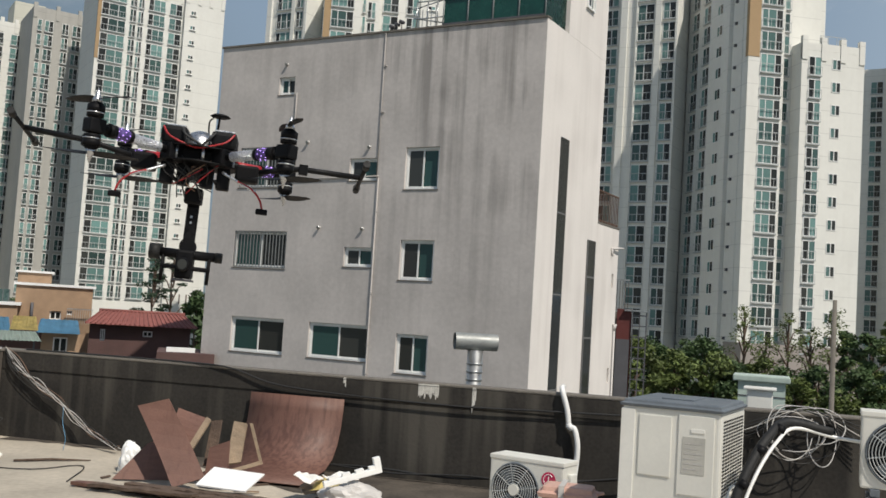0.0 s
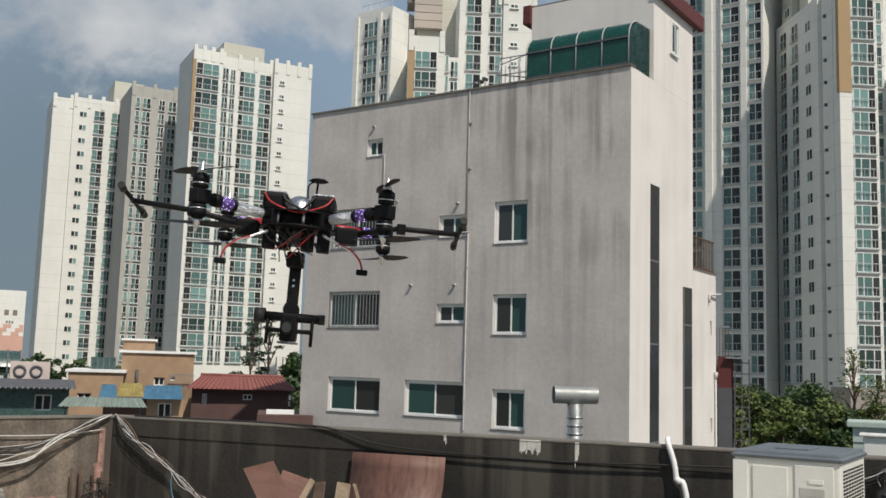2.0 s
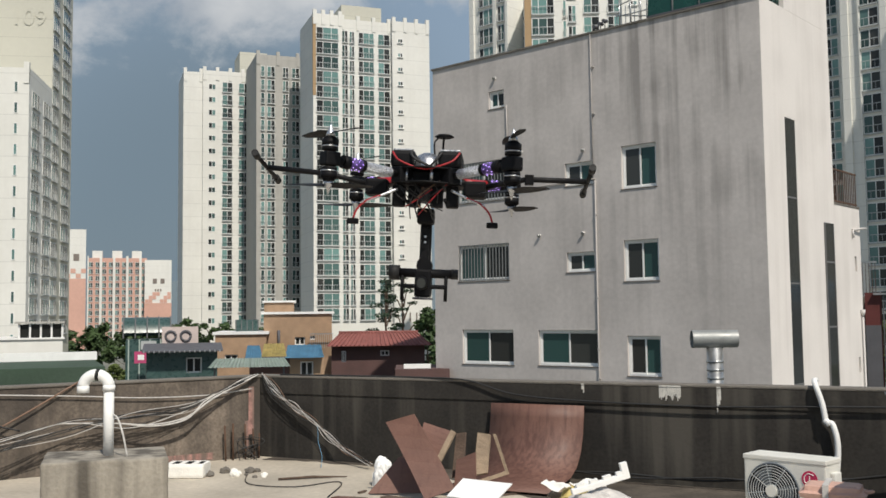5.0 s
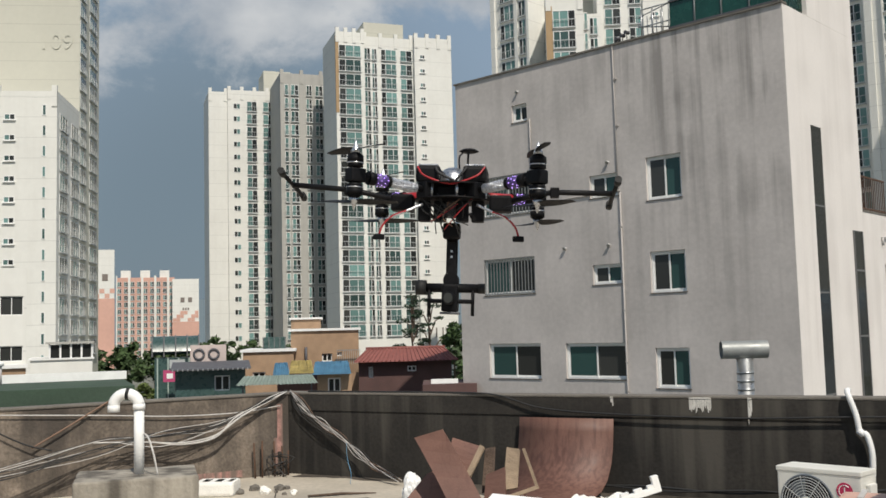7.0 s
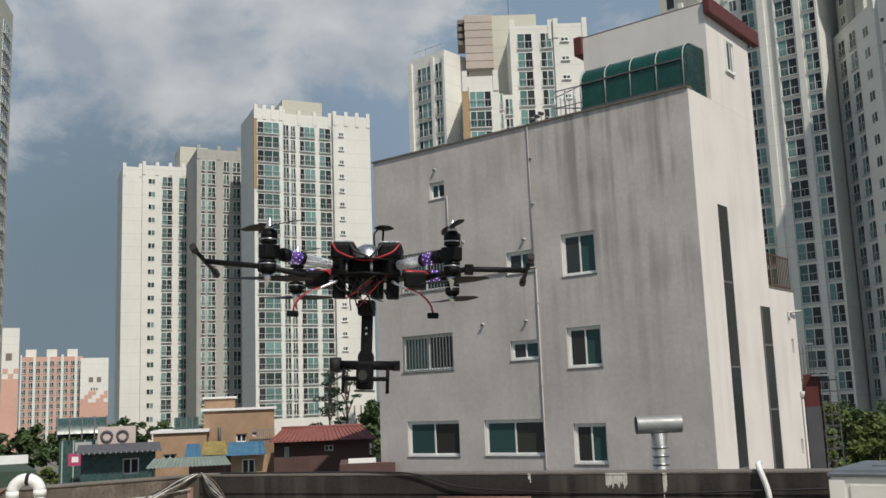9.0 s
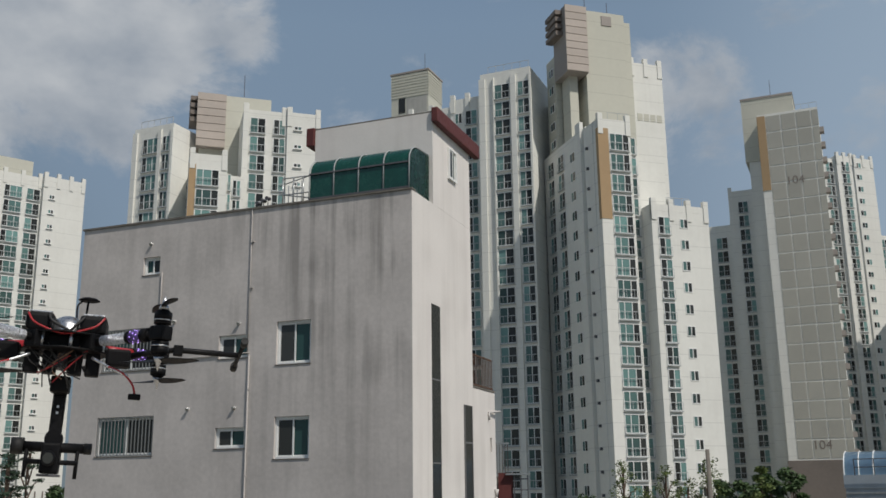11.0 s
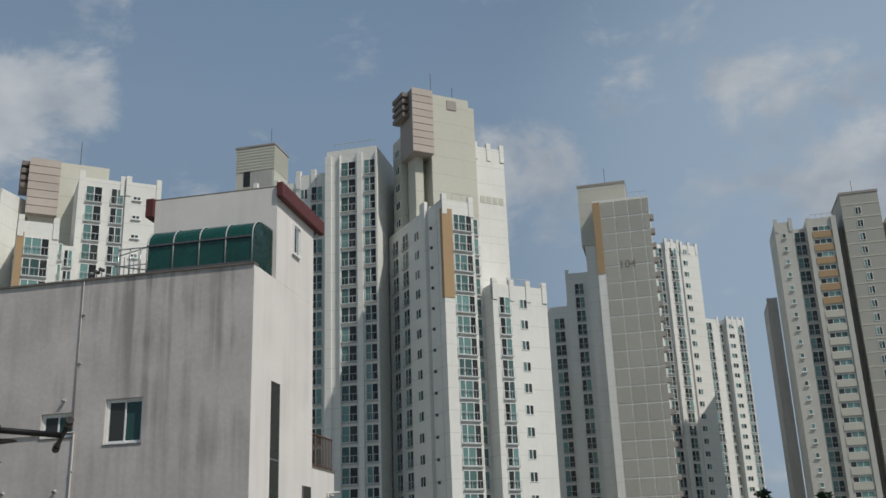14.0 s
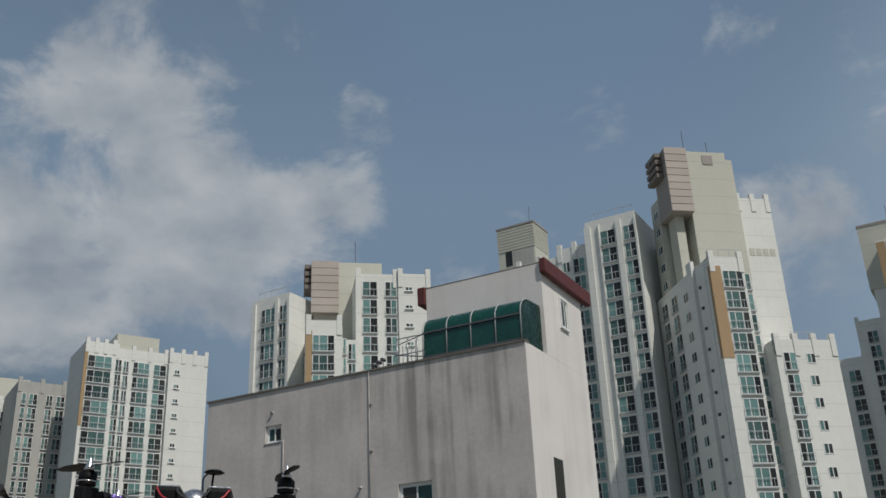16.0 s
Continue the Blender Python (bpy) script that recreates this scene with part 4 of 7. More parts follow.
for a, b in ((6.2, 7.0), (11.1, 12.1), (22.6, 24.4), (28.3, 29.2)):
    part("pier", box(a, b, -0.75, -0.4, GROUND, 68.2), "tower_shell", E_)
for k in range(25):
    part("joint", box(13.45, 20.85, -0.84, -0.8, 70.0 - STOREY * k, 70.25 - STOREY * k), "tower_cream", E_)
for a, b in ((7.2, 11.9), (23.0, 28.6), (32.0, 34.8)):
    railing_on(E_, a, b, 0.2, 68.1)
part("antenna", tube([(17, 4, 72.9), (17, 4, 77)], 0.05, 5), "dark_metal", E_)
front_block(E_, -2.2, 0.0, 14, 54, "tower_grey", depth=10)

# tower at the far left with its oblique window front
G = thing("apartment_tower", frame_of(-82.6, 113.0, 22.0), "tall cream apartment tower with a blank numbered wall", "apartment tower", "apartment towers")
tower_block(G, -30, 0.0, 30.0, 12.6, 34.6, lit=[(23.2, 24.6, 31.6, 13, 0.7, "small"), (28.1, 28.6, 32.2, 13, 1.4, "plain")], posts=4, label="sunlit white wall with small slots")
tower_block(G, -30, 12.6, 30.0, 13.0, 66.0, "tower_cream", posts=3, label="tall blank cream wall")
for a, b, h, z, n in ((1.5, 5.5, 1.9, 30.6, 12), (7.7, 11.8, 1.9, 30.6, 12), (12.9, 16.3, 1.9, 61.4, 23), (19.0, 23.6, 1.9, 61.4, 23)):
    me = tower_window_mesh(b - a, h, "flat")
    for k in range(n):
        hang_window(me, pose(0.0, a, z - STOREY * k, 0, 0, 90), G)
text_part("number", "109", 3.4, pose(-3.4, 12.5, 46.0), "tower_cream", G)

# ---- stair tower, canopy and fittings of the plastered house ----
ST = new("stair_tower")
ST.parent = SIDE
part("roof_edge", box(1.62, 5.75, -0.22, -0.002, 13.36, 13.86, bevel=0.03), "red_paint", ST, "dark red roof edge")
part("roof_edge", box(1.62, 5.75, 4.31, 4.60, 13.15, 13.8, bevel=0.03), "red_paint", ST, "dark red roof edge")
part("roof", box(1.74, 5.6, 0.01, 4.30, 13.722, 13.78), "cap", ST)
wf = slider_window(ST, 3.05, 3.75, 11.85, 12.95, depth=-0.06, green=(False, True), sill=False)

# green canopy over the roof door, curved down at its front
can = thing("canopy", NB @ pose(0, 0, 0), "dark green translucent canopy on bent steel ribs along the roof edge", "canopy")


def canopy_line(n=8):
    pts = [(0.10, 10.66), (0.12, 11.55)]
    for k in range(1, n + 1):
        a = math.pi / 2 * k / n
        pts.append((0.12 + 0.75 * (1 - math.cos(a)), 11.55 + 0.62 * math.sin(a)))
    return pts + [(1.70, 12.22)]


prof = canopy_line()
CX0, CX1 = 8.75, 12.20
nsheet = 4
for k in range(nsheet):
    a, b = CX0 + (CX1 - CX0) * k / nsheet + 0.02, CX0 + (CX1 - CX0) * (k + 1) / nsheet - 0.02
    bm = bmesh.new()
    grid = [[bm.verts.new((x, y + dy, z + dy)) for (y, z) in prof] for x in (a, b) for dy in (0.0, 0.012)]
    for i, j in ((0, 2), (3, 1)):
        for q in range(len(prof) - 1):
            f = bm.faces.new((grid[i][q], grid[j][q], grid[j][q + 1], grid[i][q + 1]))
            f.smooth = True
    part("sheet", bm, "canopy_green", can, "dark green plastic sheet")
for k in range(nsheet + 1):
    x = CX0 + (CX1 - CX0) * k / nsheet
    part("rib", tube([(x, y - 0.02, z + 0.02) for y, z in prof], 0.02, 6), "rail_grey", can)
for y, z in ((0.10, 10.70), (0.12, 11.52)):
    part("purlin", box(CX0, CX1, y - 0.05, y - 0.01, z, z + 0.05), "dark_metal", can)
bm = bmesh.new()
vs = [bm.verts.new((CX1, y + 0.02, z - 0.01)) for y, z in prof] + [bm.verts.new((CX1, 1.70, 10.66))]
bm.faces.new(vs)
bmesh.ops.solidify(bm, geom=bm.faces[:], thickness=0.015)
part("end_sheet", bm, "canopy_green", can)

rail = thing("railing", NB, "grey steel pipe railing at the roof edge", "railing")
for x in (7.75, 8.15, 8.5):
    part("post", tube([(x, 0.15, 10.62), (x, 0.15, 11.55)], 0.022, 6), "steel", rail)
for z in (11.0, 11.55):
    part("bar", tube([(7.75, 0.15, z), (8.75, 0.15, z)], 0.02, 6), "steel", rail)
part("bar", tube([(7.2, 0.9, 11.6), (8.75, 0.15, 11.55)], 0.02, 6), "steel", rail)
part("bar", tube([(7.2, 0.9, 11.3), (8.75, 0.15, 10.8)], 0.02, 6), "steel", rail)
for k in range(6):
    part("post", tube([(7.2 + 0.22 * k, 0.9 - 0.1 * k, 10.45), (7.2 + 0.22 * k, 0.9 - 0.1 * k, 11.5)], 0.014, 5), "steel", rail)
cams = thing("security_camera", NB @ pose(7.05, 0.12, 10.66), "cluster of small dark cameras on the roof edge", "camera")
part("bracket", box(-0.2, 0.2, -0.03, 0.03, 0.0, 0.05), "dark_metal", cams)
for k, x in enumerate((-0.18, 0.02, 0.18)):
    bm = tube([(x, -0.1, 0.16 + 0.06 * k), (x, 0.1, 0.18 + 0.06 * k)], 0.06, 10)
    part("housing", bm, "dark_metal", cams)
    part("stem", tube([(x, 0, 0.05), (x, 0, 0.13 + 0.06 * k)], 0.015, 6), "dark_metal", cams)

# lower block with the second slit, behind the bright side wall
# the wall below the terrace carries on from the tall one
part("wall", wall_with_openings(5.202, 7.5, GROUND, 5.1, 0.25, [(6.9, 7.1, 3.0, 3.5), (6.9, 7.1, -0.3, 0.2)]), "plaster_side", SIDE, "lower sunlit wall with small square holes")
part("wall", box(5.202, 7.5, 0.25, 6.0, GROUND, 5.1), "plaster_side", SIDE)
part("wall", box(5.202, 7.5, -0.02, 0.25, 5.102, 5.16), "cap", SIDE)
part("glazing", box(4.28, 4.96, -0.03, -0.004, GROUND + 0.5, 4.45), "glass_dark", SIDE, "tall dark glazed slit")
for z in (-4.0, -1.0, 1.2, 3.2):
    part("transom", box(4.26, 4.98, -0.045, -0.03, z, z + 0.06), "frame_dark", SIDE)
for x in (4.25, 4.96):
    part("jamb", box(x, x + 0.03, -0.05, -0.003, GROUND + 0.5, 4.45), "frame_dark", SIDE)
tr = thing("railing", NB @ pose(NB_W, 0, 0, 0, 0, 90), "brown steel terrace railing on the lower block", "railing")
for k in range(14):
    x = 5.3 + 2.1 * k / 13
    part("baluster", box(x - 0.012, x + 0.012, 0.05, 0.075, 5.16, 6.25), "rust", tr)
for z in (5.2, 6.22):
    part("rail", box(5.25, 7.45, 0.04, 0.085, z, z + 0.05), "rust", tr)
spout = thing("spout", NB @ pose(NB_W, 0, 0, 0, 0, 90), "white bent drain spout on the side wall", "pipe")
part("pipe", tube([(6.7, -0.02, 4.35), (7.25, -0.12, 4.42), (7.65, -0.14, 4.45)], 0.04, 8), "pvc_grey", spout)
part("pipe", tube([(6.7, -0.05, 4.35), (6.72, -0.05, 4.1)], 0.035, 8), "pvc_grey", spout)
dp = thing("downpipe", NB @ pose(NB_W, 0, 0, 0, 0, 90), "white plastic downpipe on the side wall", "pipe")
part("pipe", tube([(7.3, -0.06, GROUND), (7.3, -0.06, 1.5)], 0.035, 8), "pvc_grey", dp)
part("funnel", tube([(7.3, -0.06, 1.5), (7.3, -0.06, 1.75)], [0.035, 0.09], 8), "pvc_grey", dp)

# pipes and vents on the front
pipe = thing("downpipe", NB, "grey painted downpipe on the plaster front", "pipe")
part("pipe", tube([(6.83, -0.035, 5.9), (6.83, -0.035, GROUND)], 0.026, 8), "wall_pipe", pipe)
part("pipe", tube([(6.76, -0.03, 10.6), (6.76, -0.03, 5.9)], 0.016, 6), "wall_pipe", pipe)
part("pipe", tube([(3.36, -0.03, 5.88), (6.83, -0.03, 5.96)], 0.022, 8), "wall_pipe", pipe)
part("pipe", tube([(3.37, -0.03, 8.82), (3.37, -0.03, 7.0)], 0.022, 8), "wall_pipe", pipe)
for z in (9.5, 8.0, 4.8, 2.2, 0.6, -0.3):
    part("clip", box(6.79, 6.87, -0.065, -0.001, z, z + 0.03), "wall_pipe", pipe)
for x, z in ((2.87, 9.84), (3.97, 7.14), (6.41, 6.91), (4.65, 4.30), (6.35, 4.28)):
    v = thing("wall_vent", NB @ pose(x, 0, z), "small white capped vent pipe in the plaster", "vent", "wall vents")
    part("pipe", tube([(0, 0.02, 0), (0, -0.07, 0.0)], 0.04, 10), "pvc", v)
    part("cap", tube([(0, -0.05, 0.0), (0, -0.09, -0.025)], 0.055, 10), "steel", v)

# red shed and steel ladder behind the lower block
shed = thing("shed", pose(6.7, 37.2, 0, 0, 0, -11), "dark red metal shed behind the plastered house", "shed")
part("wall", box(0, 0.55, 0, 2.0, GROUND, 2.35), "red_paint", shed)
part("wall", box(0.0, 0.5, -0.05, 0.0, GROUND, 1.2), "dark_metal", shed)
lad = thing("ladder_tower", pose(7.25, 37.0, 0, 0, 0, -11), "dark steel lattice ladder tower", "ladder")
for x in (0.0, 0.25, 0.5):
    part("upright", box(x, x + 0.04, 0, 0.04, GROUND, 2.25), "dark_metal", lad)
for k in range(28):
    part("rung", box(0.04, 0.5, 0.01, 0.03, GROUND + 0.3 + 0.4 * k, GROUND + 0.34 + 0.4 * k), "dark_metal", lad)
part("cap", box(-0.3, 0.6, -0.1, 0.3, 2.27, 2.33), "steel", lad)
bal = thing("railing", pose(6.8, 39.4, 0, 0, 0, -10), "green-grey steel railing of a rear terrace", "railing")
part("slab", box(0, 0.75, 0, 1.0, GROUND, 2.25), "cap", bal)
for k in range(7):
    part("baluster", box(0.02 + 0.11 * k, 0.04 + 0.11 * k, 0.0, 0.03, 2.25, 3.55), "rust", bal)
part("rail", box(0, 0.75, -0.01, 0.04, 3.5, 3.57), "steel", bal)

# ---- the hovering camera drone ----
drone = thing("camera_drone", pose(-1.049, 4.301, 2.318, 0, 3.0, 9.2), "black eight-rotor camera drone hovering with its landing gear raised", "drone")


def disc(r, h, sides=24, z=0.0, r2=None):
    return tube([(0, 0, z), (0, 0, z + h)], [r, r if r2 is None else r2], sides)


# body: two carbon plates with posts, battery blocks, dome
bm = bmesh.new()
for z in (-0.03, 0.035):
    add_tube(bm, [(0, 0, z), (0, 0, z + 0.006)], 0.19, 8)
part("plate", bm, "carbon", drone)
for k in range(8):
    a = math.tau * k / 8 + 0.2
    part("standoff", tube([(0.15 * math.cos(a), 0.15 * math.sin(a), -0.024), (0.15 * math.cos(a), 0.15 * math.sin(a), 0.036)], 0.008, 6), "alu", drone)
part("core", box(-0.11, 0.11, -0.10, 0.10, -0.025, 0.034, bevel=0.01), "black", drone)
for x in (-0.105, 0.105):
    b = part("battery", box(x - 0.055, x + 0.055, -0.12, 0.07, 0.045, 0.12, bevel=0.018), "carbon", drone, "black battery pack with a silver wrap")
    part("wrap", box(x - 0.045, x + 0.045, -0.10, 0.05, 0.119, 0.128, bevel=0.004), "alu", b)
bm = bmesh.new()
bmesh.ops.create_uvsphere(bm, u_segments=20, v_segments=10, radius=0.075)
bmesh.ops.delete(bm, geom=[v for v in bm.verts if v.co.z < -0.002], context='VERTS')
for f in bm.faces:
    f.smooth = True
bmesh.ops.transform(bm, matrix=pose(0, -0.02, 0.05), verts=bm.verts)
part("dome", bm, "alu", drone, "silver dome over the flight controller")
gps = part("gps_mast", tube([(0.06, 0.02, 0.04), (0.065, 0.02, 0.20)], 0.005, 8), "black", drone)
part("gps_puck", tube([(0.068, 0.02, 0.20), (0.068, 0.02, 0.206), (0.068, 0.02, 0.216)], [0.03, 0.046, 0.03], 20), "black", gps)
part("cable", tube(rounded([(0.04, 0.02, 0.20), (0.025, 0.0, 0.17), (0.035, -0.02, 0.09), (0.05, 0.0, 0.05)]), 0.004, 6), "black", gps)

# four arms with a motor above and below
ARM = 0.385
arm_names = []
for sx, sy, cover in ((-1, -1, "foil"), (1, -1, "foil"), (-1, 1, "red_wire"), (1, 1, "red_wire")):
    end = Vector((sx * ARM, sy * 0.37, 0.03))
    d = end.normalized()
    arm = part("arm", tube([d * 0.12, d * 0.535], 0.017, 12), "carbon", drone)
    part("sleeve", tube([d * 0.214, d * 0.356], 0.0225, 14), cover, arm, "glittering foil sleeve" if cover == "foil" else "red taped sleeve")
    led = part("light_ring", tube([d * 0.374, d * 0.436], 0.026, 14), "violet_led", arm, "violet string of tiny lamps")
    side_ = Vector((-d.y, d.x, 0))
    for q in range(22):
        a_ = q * 2.4
        p_ = d * (0.378 + 0.055 * q / 21) + (side_ * math.cos(a_) + Vector((0, 0, 1)) * math.sin(a_)) * 0.0262
        part("lamp", tube([p_ - d * 0.0015, p_ + d * 0.0015], 0.0015, 5), "lamp_violet", led)
    part("clamp", tube([d * 0.356, d * 0.374], 0.027, 12), "black", arm)
    part("clamp", tube([d * 0.436, d * 0.47], 0.029, 12), "black", arm)
    part("root", box(-0.035, 0.035, -0.035, 0.035, -0.035, 0.035, bevel=0.008), "black", arm).matrix_basis = pose(*(d * 0.15), 0, 0, math.degrees(math.atan2(d.y, d.x)))
    mount = part("motor_mount", box(-0.04, 0.034, -0.03, 0.03, -0.03, 0.03, bevel=0.009), "black", drone)
    mount.matrix_basis = pose(*end, 0, 0, math.degrees(math.atan2(d.y, d.x)))
    for s in (1, -1):
        bm = bmesh.new()
        for z0, z1, r0, r1 in ((0.036, 0.05, 0.034, 0.034), (0.05, 0.054, 0.030, 0.030), (0.054, 0.084, 0.035, 0.035), (0.084, 0.096, 0.032, 0.02)):
            add_tube(bm, [(0, 0, s * z0), (0, 0, s * z1)], [r0, r1], 24)
        mot = part("motor", bm, "black", mount)
        bm = tube([(0, 0, s * 0.096), (0, 0, s * 0.108), (0, 0, s * 0.122), (0, 0, s * 0.14), (0, 0, s * 0.152)], [0.021, 0.019, 0.010, 0.006, 0.001], 16)
        part("spinner", bm, "alu", mot, "bright conical prop nut")
        part("ring", tube([(0, 0, s * 0.050), (0, 0, s * 0.0545)], 0.0362, 24), "alu", mot)
        # two still blades, twisted and tapered
        turn = (160 if s > 0 else 20) + 25 * sx + 40 * sy
        for half in (0, 180):
            bm = bmesh.new()
            rows = []
            for k in range(9):
                r = 0.012 + 0.175 * k / 8
                c = 0.011 + 0.016 * math.sin(math.pi * min(1, k / 8 * 0.85 + 0.12))
                tw = math.radians(24 - 17 * k / 8) * s
                rows.append([bm.verts.new((r, q * c * math.cos(tw), q * c * math.sin(tw) + dz)) for dz in (0.0012, -0.0012) for q in (-1, 1)])
            for a, b in zip(rows, rows[1:]):
                for i, j in ((0, 1), (1, 3), (3, 2), (2, 0)):
                    bm.faces.new((a[i], a[j], b[j], b[i]))
            bm.faces.new(rows[-1][:2] + [rows[-1][3], rows[-1][2]])
            bmesh.ops.recalc_face_normals(bm, faces=bm.faces)
            bl = part("blade", bm, "carbon", mot)
            bl.matrix_basis = pose(0, 0, s * 0.112, 0, 0, turn + half)

# raised landing gear: two tubes reaching out sideways with cross bars at their ends
for sx in (-1, 1):
    lg_ = part("landing_leg", tube([(sx * 0.17, -0.06, -0.05), (sx * 0.45, -0.10, 0.005), (sx * 0.715, -0.12, 0.022 if sx < 0 else 0.0)], 0.0125, 12), "carbon", drone)
    z = 0.022 if sx < 0 else 0.0
    part("hinge", box(sx * 0.22 - 0.05, sx * 0.22 + 0.05, -0.11, -0.02, -0.085, -0.01, bevel=0.012), "black", lg_)
    part("cross_bar", tube([(sx * 0.72, -0.30, z + 0.028), (sx * 0.715, -0.12, z), (sx * 0.71, 0.06, z - 0.028)], 0.0095, 12), "carbon", lg_)
    for y, zz, xx in ((-0.30, z + 0.028, 0.72), (0.06, z - 0.028, 0.71)):
        part("foot", tube([(sx * xx, y - 0.02, zz + 0.006), (sx * xx, y + 0.025, zz - 0.006)], 0.0155, 12), "rubber", lg_)
    part("clip", box(sx * 0.46 - 0.02, sx * 0.46 + 0.02, -0.12, -0.08, -0.02, 0.025, bevel=0.004), "black", lg_)
    # dangling antenna on a red lead
    an = part("antenna", tube(rounded([(sx * 0.12, -0.14, -0.06), (sx * 0.20, -0.17, -0.10), (sx * 0.27, -0.18, -0.13)]), 0.006, 8), "alu", drone)
    part("lead", tube(rounded([(sx * 0.19, -0.17, -0.095), (sx * 0.25, -0.18, -0.12), (sx * 0.29, -0.18, -0.16), (sx * 0.305, -0.18, -0.20)]), 0.0045, 8), "red_wire", an)
    part("tip", box(sx * 0.305 - 0.025, sx * 0.305 + 0.025, -0.195, -0.17, -0.225, -0.2, bevel=0.006), "black", an)

# hanging cradle and gimbal
part("rail", tube([(-0.09, -0.12, -0.10), (-0.09, 0.14, -0.10)], 0.008, 10), "carbon", drone)
part("rail", tube([(0.09, -0.12, -0.10), (0.09, 0.14, -0.10)], 0.008, 10), "carbon", drone)
for x in (-0.12, -0.05, 0.05, 0.12):
    part("damper", box(x - 0.028, x + 0.028, -0.09, -0.03, -0.13, -0.035, bevel=0.008), "black", drone)
part("receiver", box(-0.06, 0.06, -0.06, 0.06, -0.10, -0.045, bevel=0.006), "dark_metal", drone)
gim = part("gimbal", box(-0.05, 0.05, -0.045, 0.045, -0.215, -0.135, bevel=0.012), "black", drone)
part("yaw_motor", disc(0.042, 0.05, 24, -0.185), "black", gim)
part("arm", box(-0.034, 0.034, 0.02, 0.062, -0.44, -0.20, bevel=0.012), "black", gim)
part("arm_cover", box(-0.026, 0.026, 0.012, 0.021, -0.40, -0.23, bevel=0.003), "carbon", gim)
for z in (-0.285, -0.315):
    part("mark", box(-0.006, 0.006, 0.0105, 0.0125, z, z + 0.012), "alu", gim)
part("roll_motor", tube([(0, 0.075, -0.435), (0, -0.01, -0.435)], 0.045, 24), "black", gim)
hb = part("handle_bar", tube([(-0.17, 0.0, -0.475), (0.17, 0.0, -0.475)], 0.024, 14), "black", gim, "thick black cross bar")
part("grip", tube([(-0.205, 0.0, -0.475), (-0.145, 0.0, -0.475)], 0.040, 16), "rubber", hb)
part("grip", tube([(0.165, 0.0, -0.475), (0.205, 0.0, -0.475)], 0.027, 16), "rubber", hb)
for x in (-0.125, 0.135):
    part("post", tube([(x, -0.01, -0.48), (x, -0.01, -0.62)], 0.0105, 10), "black", hb)
part("rod", tube([(-0.135, -0.01, -0.545), (0.145, -0.01, -0.545)], 0.012, 10), "carbon", gim)
payload = part("camera_body", box(-0.048, 0.048, -0.05, 0.05, -0.60, -0.455, bevel=0.012), "black", gim)
part("lens", tube([(0, -0.05, -0.53), (0, -0.085, -0.53), (0, -0.115, -0.53)], [0.034, 0.036, 0.032], 24), "black", payload)
part("glass", tube([(0, -0.115, -0.53), (0, -0.117, -0.53)], 0.026, 24), "glass_dark", payload)
part("base_plate", box(-0.055, 0.055, -0.055, 0.055, -0.613, -0.602, bevel=0.003), "dark_metal", payload)
gim.matrix_basis = Matrix.Translation((0, 0, -0.015)) @ Matrix.Diagonal((0.76, 1.0, 0.86, 1))
rng = random.Random(5)
for k in range(16):
    a, b = Vector((rng.uniform(-0.14, 0.14), -0.11, rng.uniform(-0.06, 0.0))), Vector((rng.uniform(-0.09, 0.09), -0.08, rng.uniform(-0.19, -0.12)))
    mid = (a + b) / 2 + Vector((rng.uniform(-0.03, 0.03), -0.03, rng.uniform(-0.03, 0.01)))
    part("wire", tube(rounded([a, mid, b], 5), 0.0026, 5), ("cable_black", "cable_black", "cable_brown", "cable_black", "red_wire", "cable_black", "cable_black", "cable_black")[k % 8], drone)
for sx in (-1, 1):
    part("power_lead", tube(rounded([(sx * 0.15, -0.125, 0.11), (sx * 0.12, -0.15, 0.07), (sx * 0.05, -0.16, 0.04), (0.0, -0.15, 0.03)], 6), 0.0042, 8), "red_wire", drone, "thick red power lead")
    part("power_lead", tube(rounded([(sx * 0.07, -0.12, 0.11), (sx * 0.05, -0.14, 0.08), (0.02, -0.14, 0.045)], 6), 0.006, 8), "cable_black", drone)

# ---- roof clutter ----
MAINF = frame_of(*P_CORNER, MAIN_YAW)     # inner face at y < 0
LEFTF = frame_of(*P_CORNER, LEFT_YAW)     # inner face at y > 0

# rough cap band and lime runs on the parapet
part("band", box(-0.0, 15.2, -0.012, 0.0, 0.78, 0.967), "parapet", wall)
for x0, x1, z0, z1 in ((0.10, 0.17, 0.28, 0.86), (0.17, 0.22, 0.10, 0.45), (0.62, 1.5, 0.02, 0.10)):
    part("paint_stain", box(x0, x1, 0.0, 0.004, z0, z1), "pink_stain", wall2, "faded pink paint smear")
rng = random.Random(11)
for s0, s1, top, low in ((5.02, 5.24, 0.985, 0.80), (5.59, 5.63, 0.985, 0.66), (4.2, 4.23, 0.985, 0.86)):
    bm = bmesh.new()
    n = max(3, int((s1 - s0) / 0.009))
    for k in range(n):
        x = s0 + (s1 - s0) * k / n
        drop = low + (0.15 + 0.6 * abs(noise.noise((x * 23.0, 1.3, low)))  + rng.uniform(0.0, 0.22)) * (top - low)
        add_box(bm, x, x + (s1 - s0) / n * rng.uniform(0.8, 1.0), -0.021, -0.017, max(drop, 0.970), top)
        add_box(bm, x, x + (s1 - s0) / n * rng.uniform(0.7, 1.0), -0.016, -0.0125, drop, 0.966)
    part("lime_run", bm, "efflorescence", wall, "white lime run over the parapet edge")

